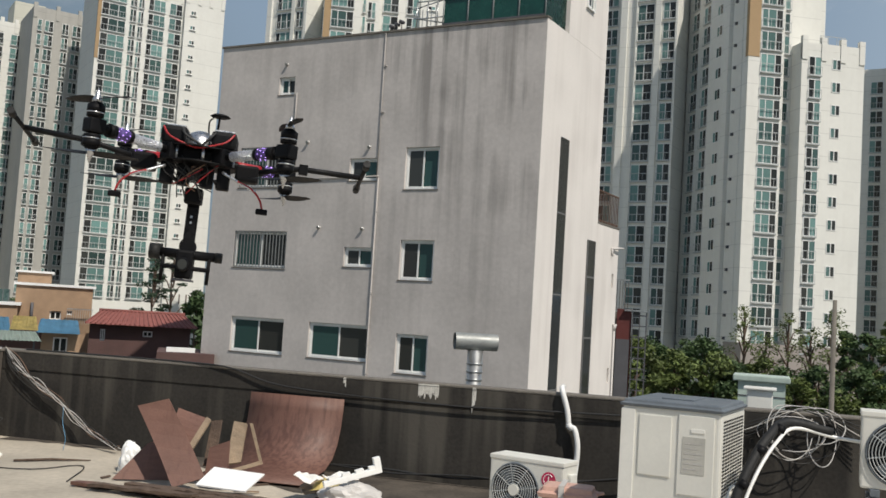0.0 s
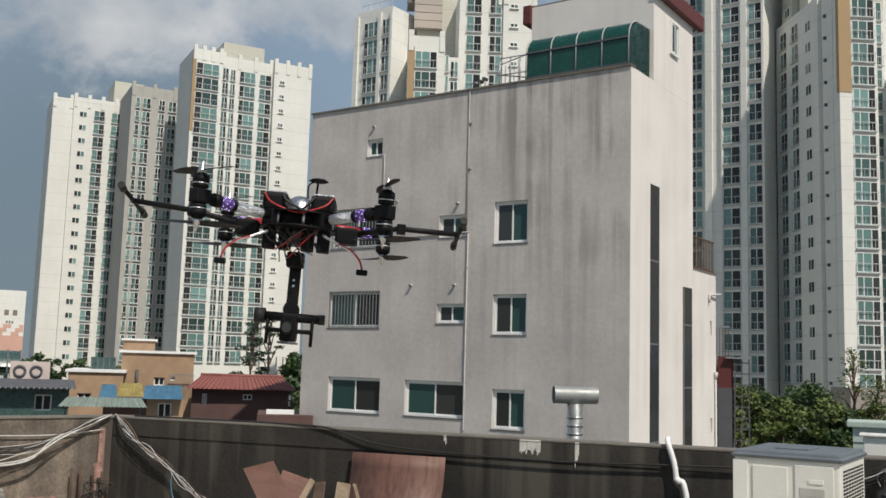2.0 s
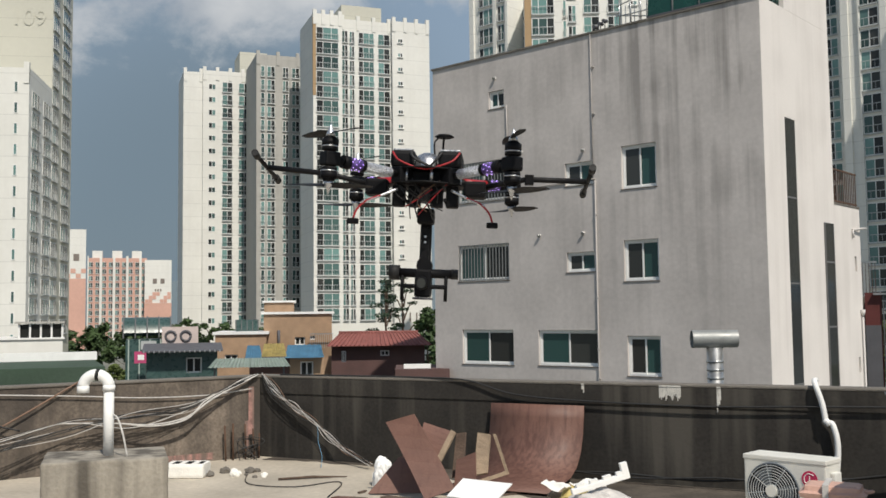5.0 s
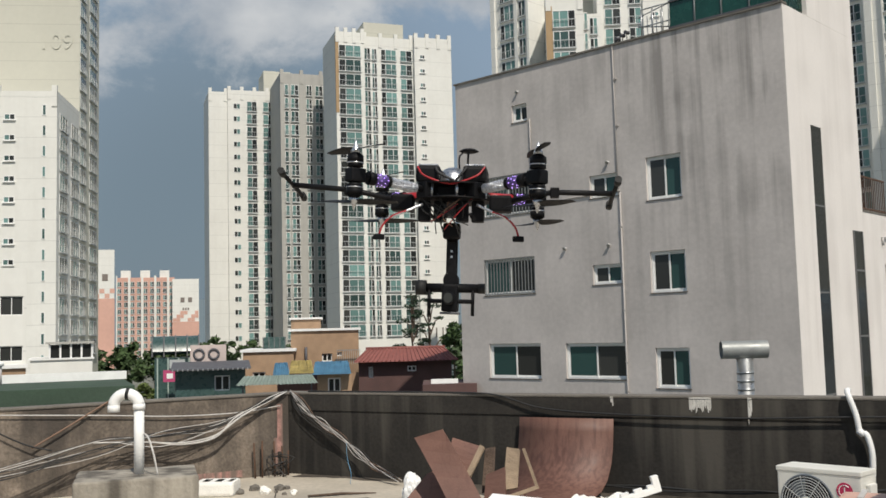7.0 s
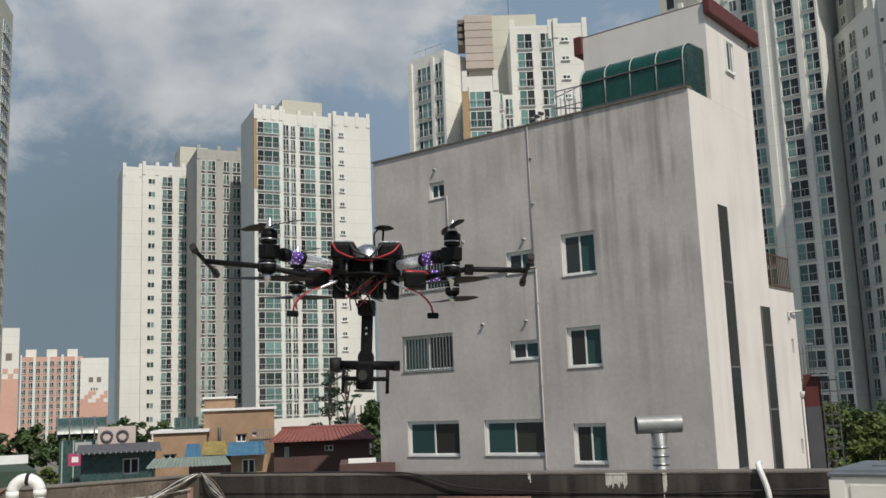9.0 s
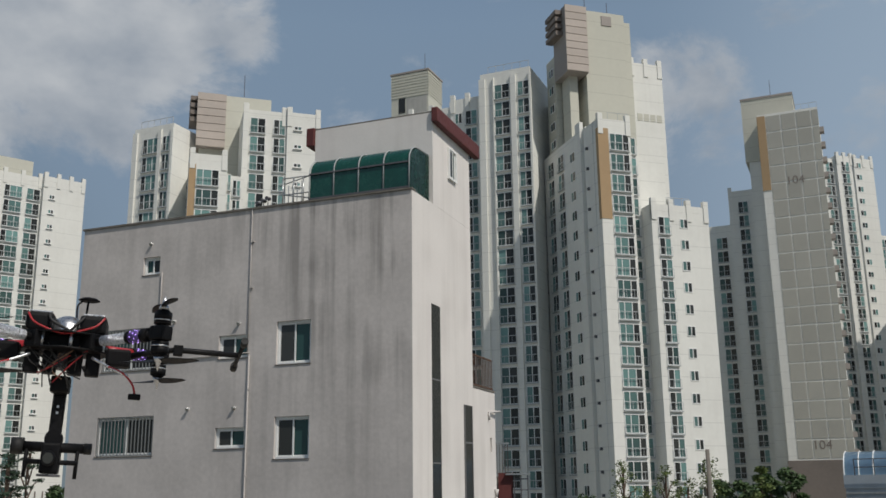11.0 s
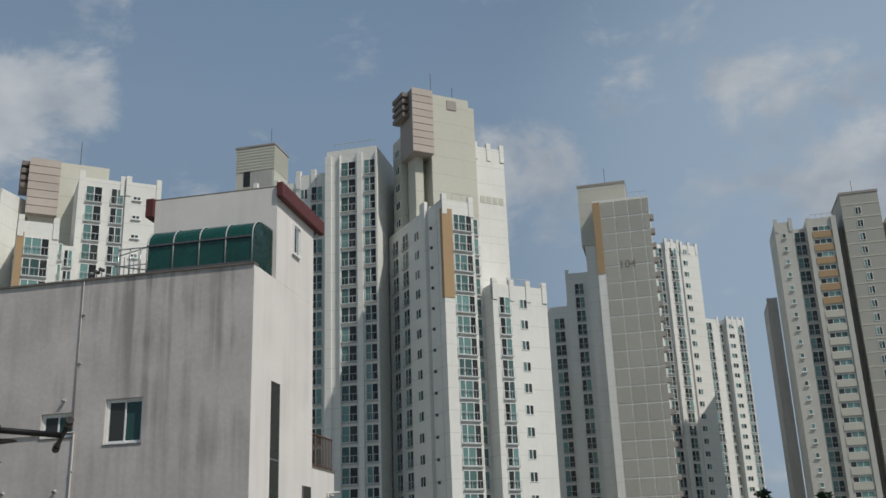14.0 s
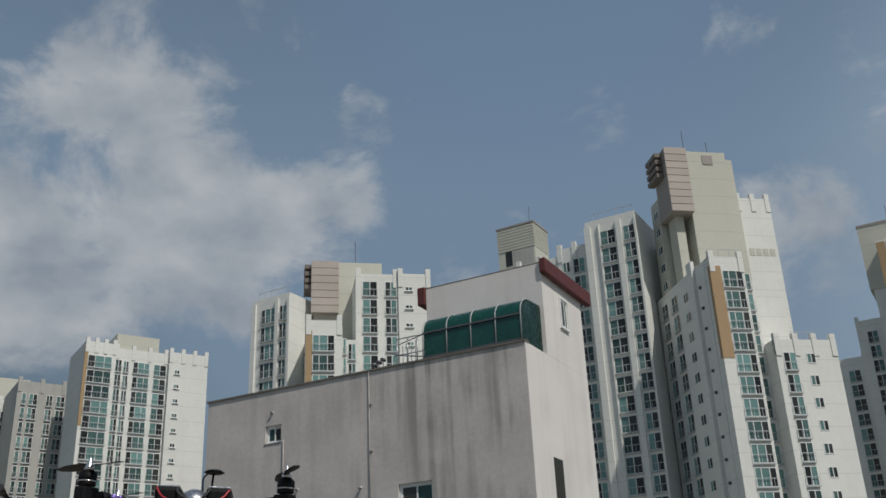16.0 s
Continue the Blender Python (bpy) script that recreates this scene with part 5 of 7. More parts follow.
# dark grime washed up along the foot of the parapet
bm = bmesh.new()
near, far_ = [], []
for k in range(66):
    x = 0.2 + 0.14 * k
    grow = min(1.0, max(0.0, (x - 2.2) / 2.6))
    w_ = 0.16 + 1.25 * grow + 0.34 * noise.noise(Vector((x * 1.7, 0.3, 0))) * (0.3 + grow) + 0.10 * noise.noise(Vector((x * 6.0, 2.3, 0)))
    near.append(bm.verts.new((x, -0.003, 0.004)))
    far_.append(bm.verts.new((x, -max(0.05, w_), 0.004)))
for k in range(65):
    bm.faces.new((near[k], far_[k], far_[k + 1], near[k + 1]))
bmesh.ops.recalc_face_normals(bm, faces=bm.faces)
part("grime", bm, "grime", deck, "dark damp grime on the deck").matrix_basis = MAINF

# concrete block with a swan-neck pipe
blk = thing("concrete_block", frame_of(-5.15, 6.95, 32), "stained rough concrete block on the roof deck", "block")
bm = box(0.2, 1.2, 0, 0.75, 0, 0.55, bevel=0.02)
bmesh.ops.subdivide_edges(bm, edges=[e for e in bm.edges if e.calc_length() > 0.3], cuts=6, use_grid_fill=True)
for v in bm.verts:
    v.co += noise.noise_vector(v.co * 6) * 0.010
part("block", bm, "concrete", blk)
pv = thing("vent_pipe", pose(-4.72, 7.62, 0.53), "white plastic swan-neck vent pipe standing in a concrete block", "pipe")
part("riser", tube([(0, 0, 0), (0, 0, 0.60)], 0.043, 20), "pvc", pv)
arc = [(-0.105 + 0.105 * math.cos(t), -0.06 * (1 - math.cos(t)) / 2, 0.60 + 0.105 * math.sin(t)) for t in [math.pi * k / 12 for k in range(13)]]
bend = part("bend", tube(arc, 0.048, 20), "pvc", pv)
part("collar", tube([(0, 0, 0.565), (0, 0, 0.615)], 0.052, 20), "pvc", bend)
part("collar", tube([arc[5], arc[6]], 0.051, 20), "rubber", bend)
part("mouth", tube([(arc[-1][0], arc[-1][1], 0.61), (arc[-1][0], arc[-1][1], 0.55)], 0.051, 20), "pvc", bend)
wire = thing("cable", pose(-4.72, 7.62, 0.53), "pale thin cable curving down to the concrete block", "cable")
part("strand", tube(rounded([(0.05, 0, 0.36), (0.12, -0.05, 0.33), (0.2, -0.1, 0.2), (0.24, -0.1, 0.02)]), 0.008, 6), "cable_white", wire)

# tee-shaped metal vent behind the parapet
tv = thing("tee_vent", pose(0.52, 12.45, 0), "galvanised tee-shaped roof vent behind the parapet", "vent")
part("pipe", tube([(0, 0, GROUND), (0, 0, 1.28)], 0.098, 24), "steel", tv)
for z in (0.9, 1.0, 1.1):
    part("seam", tube([(-0.0, 0, z), (0.0, 0, z + 0.02)], 0.104, 24), "steel", tv)
bm = bmesh.new()
ends = (Vector((-0.27, -0.05, 1.385)), Vector((0.27, 0.05, 1.385)))
add_tube(bm, ends, 0.108, 24, cap=False)
add_tube(bm, (ends[1], ends[0]), 0.100, 24, cap=False)
part("tee", bm, "duct", tv)


def grille(parent, cx, cz, r, y, material="dark_metal"):
    """Round fan guard of rings and spokes with the fan behind it."""
    fan = part("fan_well", tube([(cx, y + 0.005, cz), (cx, y + 0.012, cz)], r, 40), "black", parent)
    for k in range(9):
        rr = r * (k + 1.5) / 10
        ring = [(cx + rr * math.cos(a), y - 0.012, cz + rr * math.sin(a)) for a in [math.tau * j / 28 for j in range(29)]]
        part("ring", tube(ring, 0.0032, 5), material, fan)
    for k in range(8):
        a = math.tau * k / 8 + 0.2
        part("spoke", tube([(cx, y - 0.008, cz), (cx + r * math.cos(a), y - 0.008, cz + r * math.sin(a))], 0.004, 5), material, fan)
    for k in range(3):
        a = math.tau * k / 3
        bm = bmesh.new()
        vs = [bm.verts.new((cx + q * math.cos(a + w), y + h, cz + q * math.sin(a + w))) for q, w, h in ((0.05, -0.4, 0.004), (r * 0.9, -0.5, 0.0035), (r * 0.92, 0.35, -0.003), (0.05, 0.5, -0.002))]
        bm.faces.new(vs)
        part("fan_blade", bm, "ac_lid", fan)
    part("hub", tube([(cx, y - 0.006, cz), (cx, y - 0.024, cz)], r * 0.22, 24), "ac_cream", fan)
    return fan


def logo(parent, x, z, y, r):
    """A plain round red badge with a pale ring mark."""
    b = part("badge", tube([(x, y, z), (x, y - 0.003, z)], r, 28), "logo_red", parent, "round red badge")
    ring = [(x + 0.68 * r * math.cos(a), y - 0.004, z + 0.68 * r * math.sin(a)) for a in [math.radians(40 + 300 * k / 20) for k in range(21)]]
    part("badge_mark", tube(ring, 0.05 * r, 5), "white_sheet", b)
    part("badge_mark", box(x - 0.06 * r, x + 0.06 * r, y - 0.005, y - 0.003, z - 0.35 * r, z + 0.4 * r), "white_sheet", b)


def small_unit(m, label, w=0.66, h=0.54, d=0.26, bars=True):
    ac = thing("air_conditioner", m, label, "air conditioner", "outdoor air conditioners")
    part("case", box(0, w, 0, d, 0.05, h, bevel=0.014), "ac_cream", ac)
    part("top_cover", box(-0.006, w + 0.006, -0.006, d + 0.006, h - 0.03, h + 0.008, bevel=0.008), "ac_cream", ac)
    rim = [(0.24 + 0.208 * math.cos(a), -0.004, 0.285 + 0.208 * math.sin(a)) for a in [math.tau * k / 40 for k in range(41)]]
    part("fan_rim", tube(rim, 0.008, 6), "ac_lid", ac)
    grille(ac, 0.24, 0.285, 0.205, -0.014, "rail_grey")
    logo(ac, w - 0.125, 0.40, -0.001, 0.062)
    if bars:
        part("lettering", box(w - 0.175, w - 0.130, -0.003, -0.0005, 0.27, 0.30), "logo_grey", ac)
        part("lettering", box(w - 0.120, w - 0.075, -0.003, -0.0005, 0.27, 0.30), "logo_grey", ac)
    for x in (0.06, w - 0.12):
        part("foot", box(x, x + 0.06, -0.01, d + 0.01, 0.0, 0.05, bevel=0.005), "ac_lid", ac)
    part("valve_cover", box(w, w + 0.035, 0.08, 0.2, 0.12, 0.45, bevel=0.01), "ac_white", ac)
    for z in (0.2, 0.3):
        part("valve", tube([(w + 0.035, 0.12, z), (w + 0.075, 0.12, z)], 0.014, 10), "alu", ac)
    return ac


small_unit(frame_of(0.545, 8.19, -32, 0.04), "cream outdoor air conditioner with round fan guard by the parapet")
for k in (0.05, 0.55):
    foot = thing("paving_brick", frame_of(0.545, 8.19, -32) @ pose(k, 0, 0), "small concrete brick under the air conditioner", "brick", "bricks under the air conditioner")
    part("brick", box(0, 0.1, -0.03, 0.3, 0, 0.04), "concrete", foot)
small_unit(frame_of(2.84, 6.43, -22, 0.70), "white outdoor air conditioner on a steel stand", bars=False)
stand = thing("stand", frame_of(2.84, 6.43, -22), "dark steel angle stand carrying an air conditioner", "stand")
for x in (0.05, 0.57):
    for y in (0.0, 0.22):
        part("leg", box(x, x + 0.04, y, y + 0.04, 0, 0.66), "dark_metal", stand)
    part("bar", box(x - 0.01, x + 0.05, -0.03, 0.29, 0.66, 0.695), "dark_metal", stand)

# tall unit seen from its end
big = thing("air_conditioner", frame_of(1.335, 6.71, -27), "tall cream outdoor air conditioner with a dark lid and louvred side", "air conditioner", "outdoor air conditioners")
BW, BD, BH = 0.66, 0.84, 1.17
part("case", box(0, BW, 0, BD, 0.06, BH, bevel=0.018), "ac_cream", big)
bm = box(-0.02, BW + 0.02, -0.02, BD + 0.02, BH - 0.005, BH + 0.045, bevel=0.02)
for v in bm.verts:
    if v.co.z > BH + 0.02:
        v.co.x = BW / 2 + (v.co.x - BW / 2) * 0.93
        v.co.y = BD / 2 + (v.co.y - BD / 2) * 0.96
part("lid", bm, "ac_lid", big, "dark grey lid")
part("lid_plate", box(0.2, 0.42, 0.25, 0.6, BH + 0.045, BH + 0.053, bevel=0.003), "ac_lid", big)
part("corner_post", box(-0.006, 0.09, -0.008, 0.0, 0.08, BH - 0.02, bevel=0.003), "ac_white", big)
part("panel", box(0.12, 0.34, -0.009, 0.0, 0.72, BH - 0.05, bevel=0.004), "ac_cream", big)
pn = part("panel", box(0.385, 0.62, -0.009, 0.0, 0.62, BH - 0.03, bevel=0.004), "ac_cream", big)
part("rating_plate", box(0.415, 0.565, -0.012, -0.009, 0.76, 1.0), "plate", pn)
for k in range(6):
    part("print_line", box(0.43, 0.43 + 0.03 * (3 + k % 2), -0.0135, -0.0125, 0.79 + 0.033 * k, 0.795 + 0.033 * k), "pvc_grey", pn)
part("catch", box(0.47, 0.56, -0.014, -0.009, 1.03, 1.055), "ac_white", pn)
for gx, gz, n in ((0.16, 0.30, 9), (0.31, 0.36, 10), (0.46, 0.42, 10)):
    for k in range(n):
        part("slot", box(gx, gx + 0.11, -0.004, 0.001, gz + 0.018 * k, gz + 0.018 * k + 0.009), "black", big)
for c in range(8):
    for k in range(22):
        y = 0.08 + 0.09 * c
        part("slot", box(BW - 0.001, BW + 0.004, y, y + 0.06, 0.62 + 0.023 * k, 0.62 + 0.023 * k + 0.011), "black", big) if k < 22 else None
fanr = [(BW + 0.004, 0.42 + 0.31 * math.cos(a), 0.36 + 0.29 * math.sin(a)) for a in [math.tau * k / 40 for k in range(41)]]
part("fan_guard", tube(fanr, 0.014, 8), "ac_white", big)
part("badge", tube([(BW, 0.62, 0.52), (BW + 0.004, 0.62, 0.52)], 0.05, 24), "logo_red", big, "round red badge")
part("sticker", box(BW, BW + 0.003, 0.18, 0.30, 0.47, 0.57), "pale_green", big)
for x in (0.03, BW - 0.09):
    part("foot", box(x, x + 0.06, 0.03, BD - 0.03, 0.0, 0.06), "ac_lid", big)

hose = thing("hose", None, "thick black insulated pipe bundle with a pale hose", "hose")
H = [(1.83, 6.36, 0.40), (1.86, 6.34, 0.62), (1.98, 6.42, 0.86), (2.14, 6.55, 1.04), (2.32, 6.72, 1.12), (2.62, 6.72, 1.07), (2.95, 6.64, 1.05), (3.3, 6.55, 1.06)]
H = [(x + 0.13, y - 0.04, z) for x, y, z in H]
part("lagging", tube(rounded(H[:6]), 0.031, 12), "rubber", hose)
part("pipe", tube(rounded([(x + 0.045, y - 0.02, z - 0.035) for x, y, z in H]), 0.012, 10), "pvc", hose)
for k in range(1, 4):
    p = Vector(H[k]).lerp(Vector(H[k + 1]), 0.5)
    part("tie", tube([p + Vector((-0.012, -0.03, -0.02)), p + Vector((0.012, -0.02, 0.02))], 0.035, 10), "black", hose)

wp = thing("drain_pipe", MAINF, "white bent plastic pipe hung over the parapet", "pipe")
part("pipe", tube(rounded([(6.49, 0.1, 1.06), (6.50, -0.05, 1.04), (6.56, -0.06, 0.85), (6.585, -0.06, 0.68)]), 0.026, 12), "pvc", wp)
part("joint", tube([(6.575, -0.06, 0.71), (6.62, -0.06, 0.66)], 0.031, 12), "pvc", wp)
part("pipe", tube(rounded([(6.60, -0.06, 0.68), (6.645, -0.065, 0.66), (6.68, -0.07, 0.5), (6.67, -0.07, 0.28), (6.64, -0.09, 0.06), (6.6, -0.14, 0.02)]), 0.027, 12), "pvc", wp)

tub = thing("storage_box", pose(1.115, 7.56, 0.0, 0, 0, -14), "grey plastic tub with a faded salmon lid", "box")
part("tub", box(-0.19, 0.19, -0.13, 0.13, 0.0, 0.38, bevel=0.03), "dark_metal", tub)
bm = box(-0.225, 0.225, -0.16, 0.16, 0.375, 0.47, bevel=0.04)
for v in bm.verts:
    if v.co.z > 0.43:
        v.co.x *= 0.86
        v.co.y *= 0.8
part("lid", bm, "salmon", tub, "faded salmon plastic lid")
part("handle", tube(rounded([(0.21, -0.03, 0.42), (0.26, 0.0, 0.43), (0.21, 0.03, 0.42)]), 0.012, 8), "salmon", tub)
part("strap", box(-0.06, -0.02, -0.168, 0.165, 0.0, 0.483, bevel=0.003), "pvc_grey", tub)

# ---- heap of boards ----


def sheet(profile, x0, x1, material, parent, name="sheet", thick=0.008, skew=0.0):
    """A bent sheet: profile of (y, z) swept along x."""
    bm = bmesh.new()
    rows = [[bm.verts.new((x + skew * i, y, z)) for x in (x0, (x0 + x1) / 2, x1)] for i, (y, z) in enumerate(profile)]
    for a, b in zip(rows, rows[1:]):
        for k in range(2):
            bm.faces.new((a[k], a[k + 1], b[k + 1], b[k])).smooth = True
    bmesh.ops.recalc_face_normals(bm, faces=bm.faces)
    bmesh.ops.solidify(bm, geom=bm.faces[:], thickness=thick)
    return part(name, bm, material, parent)


big_sheet = thing("wood_sheet", MAINF, "bent reddish-brown veneer sheet leaning on the parapet", "board", "discarded boards")
prof = [(-0.06, 0.76), (-0.075, 0.62), (-0.11, 0.46), (-0.18, 0.30), (-0.30, 0.17), (-0.48, 0.09), (-0.75, 0.05), (-1.10, 0.035)]
sheet(prof, 3.18, 4.24, "board", big_sheet)


def board(corners, material, label, thick=0.012, group="discarded boards", name="wood_board", bow=0.0):
    """A board through four corners, bowed a little along its length."""
    c = [Vector(p) for p in corners]
    base = thing(name, pose(0, 0, 0), label, "board", group)
    bm = bmesh.new()
    n = 6
    normal = (c[1] - c[0]).cross(c[3] - c[0]).normalized()
    rows = []
    for i in range(n + 1):
        t = i / n
        off = normal * bow * math.sin(math.pi * t)
        rows.append([bm.verts.new(c[0].lerp(c[3], t) + off), bm.verts.new(c[1].lerp(c[2], t) + off)])
    for a, b in zip(rows, rows[1:]):
        bm.faces.new((a[0], a[1], b[1], b[0]))
    bmesh.ops.recalc_face_normals(bm, faces=bm.faces)
    bmesh.ops.solidify(bm, geom=bm.faces[:], thickness=thick)
    part("board", bm, material, base)
    return base


board([(-2.66, 9.05, 0.70), (-2.38, 9.05, 0.78), (-1.95, 8.85, 0.12), (-2.22, 8.78, 0.03)], "board", "reddish-brown veneer board leaning over the heap", bow=0.04)
board([(-2.62, 9.32, 0.32), (-2.42, 9.35, 0.40), (-2.02, 9.2, 0.03), (-2.86, 9.1, 0.01)], "board", "reddish-brown broken veneer board lying in the heap")
board([(-2.36, 9.35, 0.66), (-2.05, 9.28, 0.58), (-2.13, 9.05, 0.34), (-2.40, 9.1, 0.30)], "board", "broken reddish-brown board standing behind the heap", 0.02)
board([(-2.07, 9.28, 0.60), (-2.02, 9.24, 0.58), (-2.11, 9.0, 0.34), (-2.16, 9.02, 0.36)], "ply", "splintered raw plywood edge strip", 0.02)
board([(-2.03, 9.35, 0.56), (-1.93, 9.3, 0.58), (-1.92, 9.1, 0.2), (-2.03, 9.1, 0.18)], "bark", "pale splintered plywood offcut", 0.02)
board([(-1.83, 9.4, 0.56), (-1.70, 9.35, 0.55), (-1.70, 9.15, 0.22), (-1.83, 9.1, 0.2)], "ply", "pale splintered plywood offcut", 0.03)
board([(-1.69, 9.4, 0.56), (-1.66, 9.4, 0.56), (-1.52, 9.3, 0.20), (-1.55, 9.3, 0.2)], "ply", "thin raw batten in the heap", 0.02)
board([(-1.56, 9.28, 0.23), (-1.53, 9.3, 0.20), (-1.9, 8.9, 0.10), (-1.93, 8.92, 0.12)], "ply", "thin raw batten in the heap", 0.02)
board([(-1.97, 9.05, 0.36), (-1.78, 9.0, 0.44), (-1.76, 8.9, 0.1), (-1.98, 8.95, 0.1)], "board", "torn reddish-brown veneer piece", 0.012)
board([(-1.86, 8.78, 0.225), (-1.40, 8.72, 0.20), (-1.50, 8.40, 0.10), (-1.94, 8.46, 0.12)], "white_sheet", "clean white rectangular board lying on the heap", 0.012, "discarded boards", "white_board")

# dark bark-edged slabs at the front of the heap
rng = random.Random(3)
for k in range(7):
    x0, y0 = -3.05 + 0.22 * k + rng.uniform(-0.05, 0.05), 8.72 - 0.07 * k + rng.uniform(-0.05, 0.1)
    ln, yaw = rng.uniform(0.7, 1.1), rng.uniform(-24, -4)
    sl = thing("wood_slab", pose(x0, y0, 0.012 + 0.022 * (k % 3), 0, rng.uniform(-2, 2), yaw), "dark splintered wood slab on the deck", "wood", "wood slabs")
    bm = box(0, ln, -0.05, 0.06, 0, 0.026)
    bmesh.ops.subdivide_edges(bm, edges=[e for e in bm.edges if e.calc_length() > 0.3], cuts=9, use_grid_fill=True)
    for v in bm.verts:
        v.co += Vector((0, noise.noise(v.co * 9 + Vector((k, 0, 0))) * 0.03, abs(noise.noise(v.co * 11 + Vector((0, k, 0)))) * 0.022))
    part("slab", bm, "bark" if k % 3 else "board", sl)
for k in range(16):
    x0, y0 = rng.uniform(-3.1, -0.9), rng.uniform(8.2, 9.3)
    ch = thing("wood_splinter", pose(x0, y0, 0.01, 0, 0, rng.uniform(-60, 60)), "small wood splinter on the deck", "wood", "wood splinters")
    bm = box(0, rng.uniform(0.08, 0.3), 0, rng.uniform(0.01, 0.03), 0, 0.012)
    for v in bm.verts:
        v.co += noise.noise_vector(v.co * 9 + Vector((k, 0, 0))) * 0.01
    part("splinter", bm, ("bark", "ply", "board")[k % 3], ch)

# white notched plastic strip, grey bag and papers
st = thing("plastic_strip", pose(-0.82, 8.28, 0.20, 0, -14, 22), "white notched plastic strip on the heap", "plastic piece")
bm = box(0, 0.52, 0, 0.05, 0, 0.05, bevel=0.008)
for k in range(4):
    add_box(bm, 0.05 + 0.12 * k, 0.12 + 0.12 * k, 0.002, 0.045, 0.048, 0.075)
add_box(bm, 0.46, 0.52, 0.0, 0.05, 0.04, 0.14, 0, 0.006)
part("strip", bm, "white_sheet", st)


def lump(name, m, sx, sy, sz, material, label, category, seed, rough=0.25):
    ob = thing(name, m, label, category)
    bm = bmesh.new()
    bmesh.ops.create_icosphere(bm, subdivisions=4, radius=1.0)
    for v in bm.verts:
        n = noise.noise(v.co * 1.6 + Vector((seed, 0, 0))) + 0.5 * noise.noise(v.co * 4 + Vector((0, seed, 0)))
        v.co *= 1 + rough * n
        v.co = Vector((v.co.x * sx, v.co.y * sy, max(v.co.z, -0.5) * sz + 0.5 * sz))
    part(name + "_skin", bm, material, ob)
    return ob


lump("plastic_bag", pose(-0.62, 8.42, 0.0), 0.30, 0.16, 0.15, "pvc_grey", "crumpled pale grey plastic sack", "bag", 3.0, 0.3)
lump("plastic_bag", pose(-2.86, 9.62, 0.0), 0.11, 0.09, 0.19, "white_sheet", "crumpled white plastic bag by the cables", "bag", 9.0, 0.35)
for k, (x, y, yaw, mt) in enumerate(((-0.95, 8.85, 20, "ply"), (-0.85, 8.75, -15, "yellow_sheet"), (-0.75, 8.9, 40, "foam"), (-1.0, 8.7, 70, "foam"))):
    pp = thing("cardboard_scrap", pose(x, y, 0.12 + 0.03 * k, 18, -20 + 8 * k, yaw), "crumpled cardboard scrap on the heap", "scrap", "cardboard scraps")
    bm = box(-0.14, 0.14, -0.09, 0.09, 0, 0.004)
    bmesh.ops.subdivide_edges(bm, edges=bm.edges[:], cuts=5, use_grid_fill=True)
    for v in bm.verts:
        v.co.z += noise.noise(v.co * 9 + Vector((k, 0, 0))) * 0.05
    part("scrap", bm, mt, pp)
fm = thing("foam_block", pose(-5.15, 9.85, 0.0, 0, 0, 12), "off-white moulded foam block on the deck", "foam")
bm = box(-0.22, 0.22, -0.17, 0.17, 0.0, 0.15, bevel=0.03)
for k in range(3):
    add_box(bm, -0.15 + 0.14 * k, -0.06 + 0.14 * k, -0.1, 0.1, 0.125, 0.15, 0, 0.008)
part("block", bm, "foam", fm)
rng = random.Random(8)
for k in range(14):
    r = rng.uniform(0.02, 0.06)
    c = lump("rubble", pose(-4.75 + rng.uniform(-0.25, 0.5), 9.95 + rng.uniform(-0.1, 0.35), 0.0), r, r * 0.8, r * 0.7, "cap" if k % 3 else "foam", "loose lump of rubble on the deck", "rubble", k * 1.7, 0.3)
    c["group"] = "rubble"

# rusty rods in the corner
for k, (x, h, lean) in enumerate(((0.50, 0.42, 1), (0.41, 0.44, -1), (0.25, 0.42, 0), (0.14, 0.36, 2), (0.08, 0.30, -2))):
    rod = thing("steel_rod", LEFTF @ pose(x, 0.12, 0.0, 3, lean, 0), "rusty steel rod standing in the roof corner", "rod", "steel rods")
    part("rod", tube([(0, 0, 0), (0, 0, h)], 0.011, 6), "rust", rod)
tangle = thing("wire_tangle", LEFTF @ pose(0.22, 0.2, 0.0), "dark tangle of rusty wire in the corner", "wire")
for k in range(5):
    pts = [(rng.uniform(-0.16, 0.16), rng.uniform(-0.1, 0.1), rng.uniform(0.0, 0.30)) for _ in range(5)]
    pts[0] = (pts[0][0], pts[0][1], 0.005)
    part("strand", tube(rounded(pts, 4), 0.005, 5), "cable_black", tangle)

# ---- cables ----


def cable(m, points, r, material, label, group="roof cables", sag=0):
    c = thing("cable", m, label, "cable", group)
    part("strand", tube(rounded(points, 7), r, 6), material, c)
    return c


rng = random.Random(21)
for k in range(12):
    j = lambda s: rng.uniform(-s, s)
    pts = [(0.03, -0.03, 1.03), (0.21 + j(0.076), -0.06, 0.84 + j(0.076)), (0.55 + j(0.057), -0.08, 0.62 + j(0.067)), (0.84 + j(0.048), -0.09, 0.47 + j(0.048)), (1.09 + j(0.048), -0.11, 0.30 + j(0.048)), (1.41 + j(0.048), -0.2, 0.16 + j(0.028)), (1.82, -0.35 + j(0.048), 0.06 + j(0.019))]
    cable(MAINF, pts, rng.uniform(0.0028, 0.0045), ("cable_white", "cable_black", "cable_white", "cable_black", "cable_brown")[k % 5], "bundled loose cable running down the parapet")
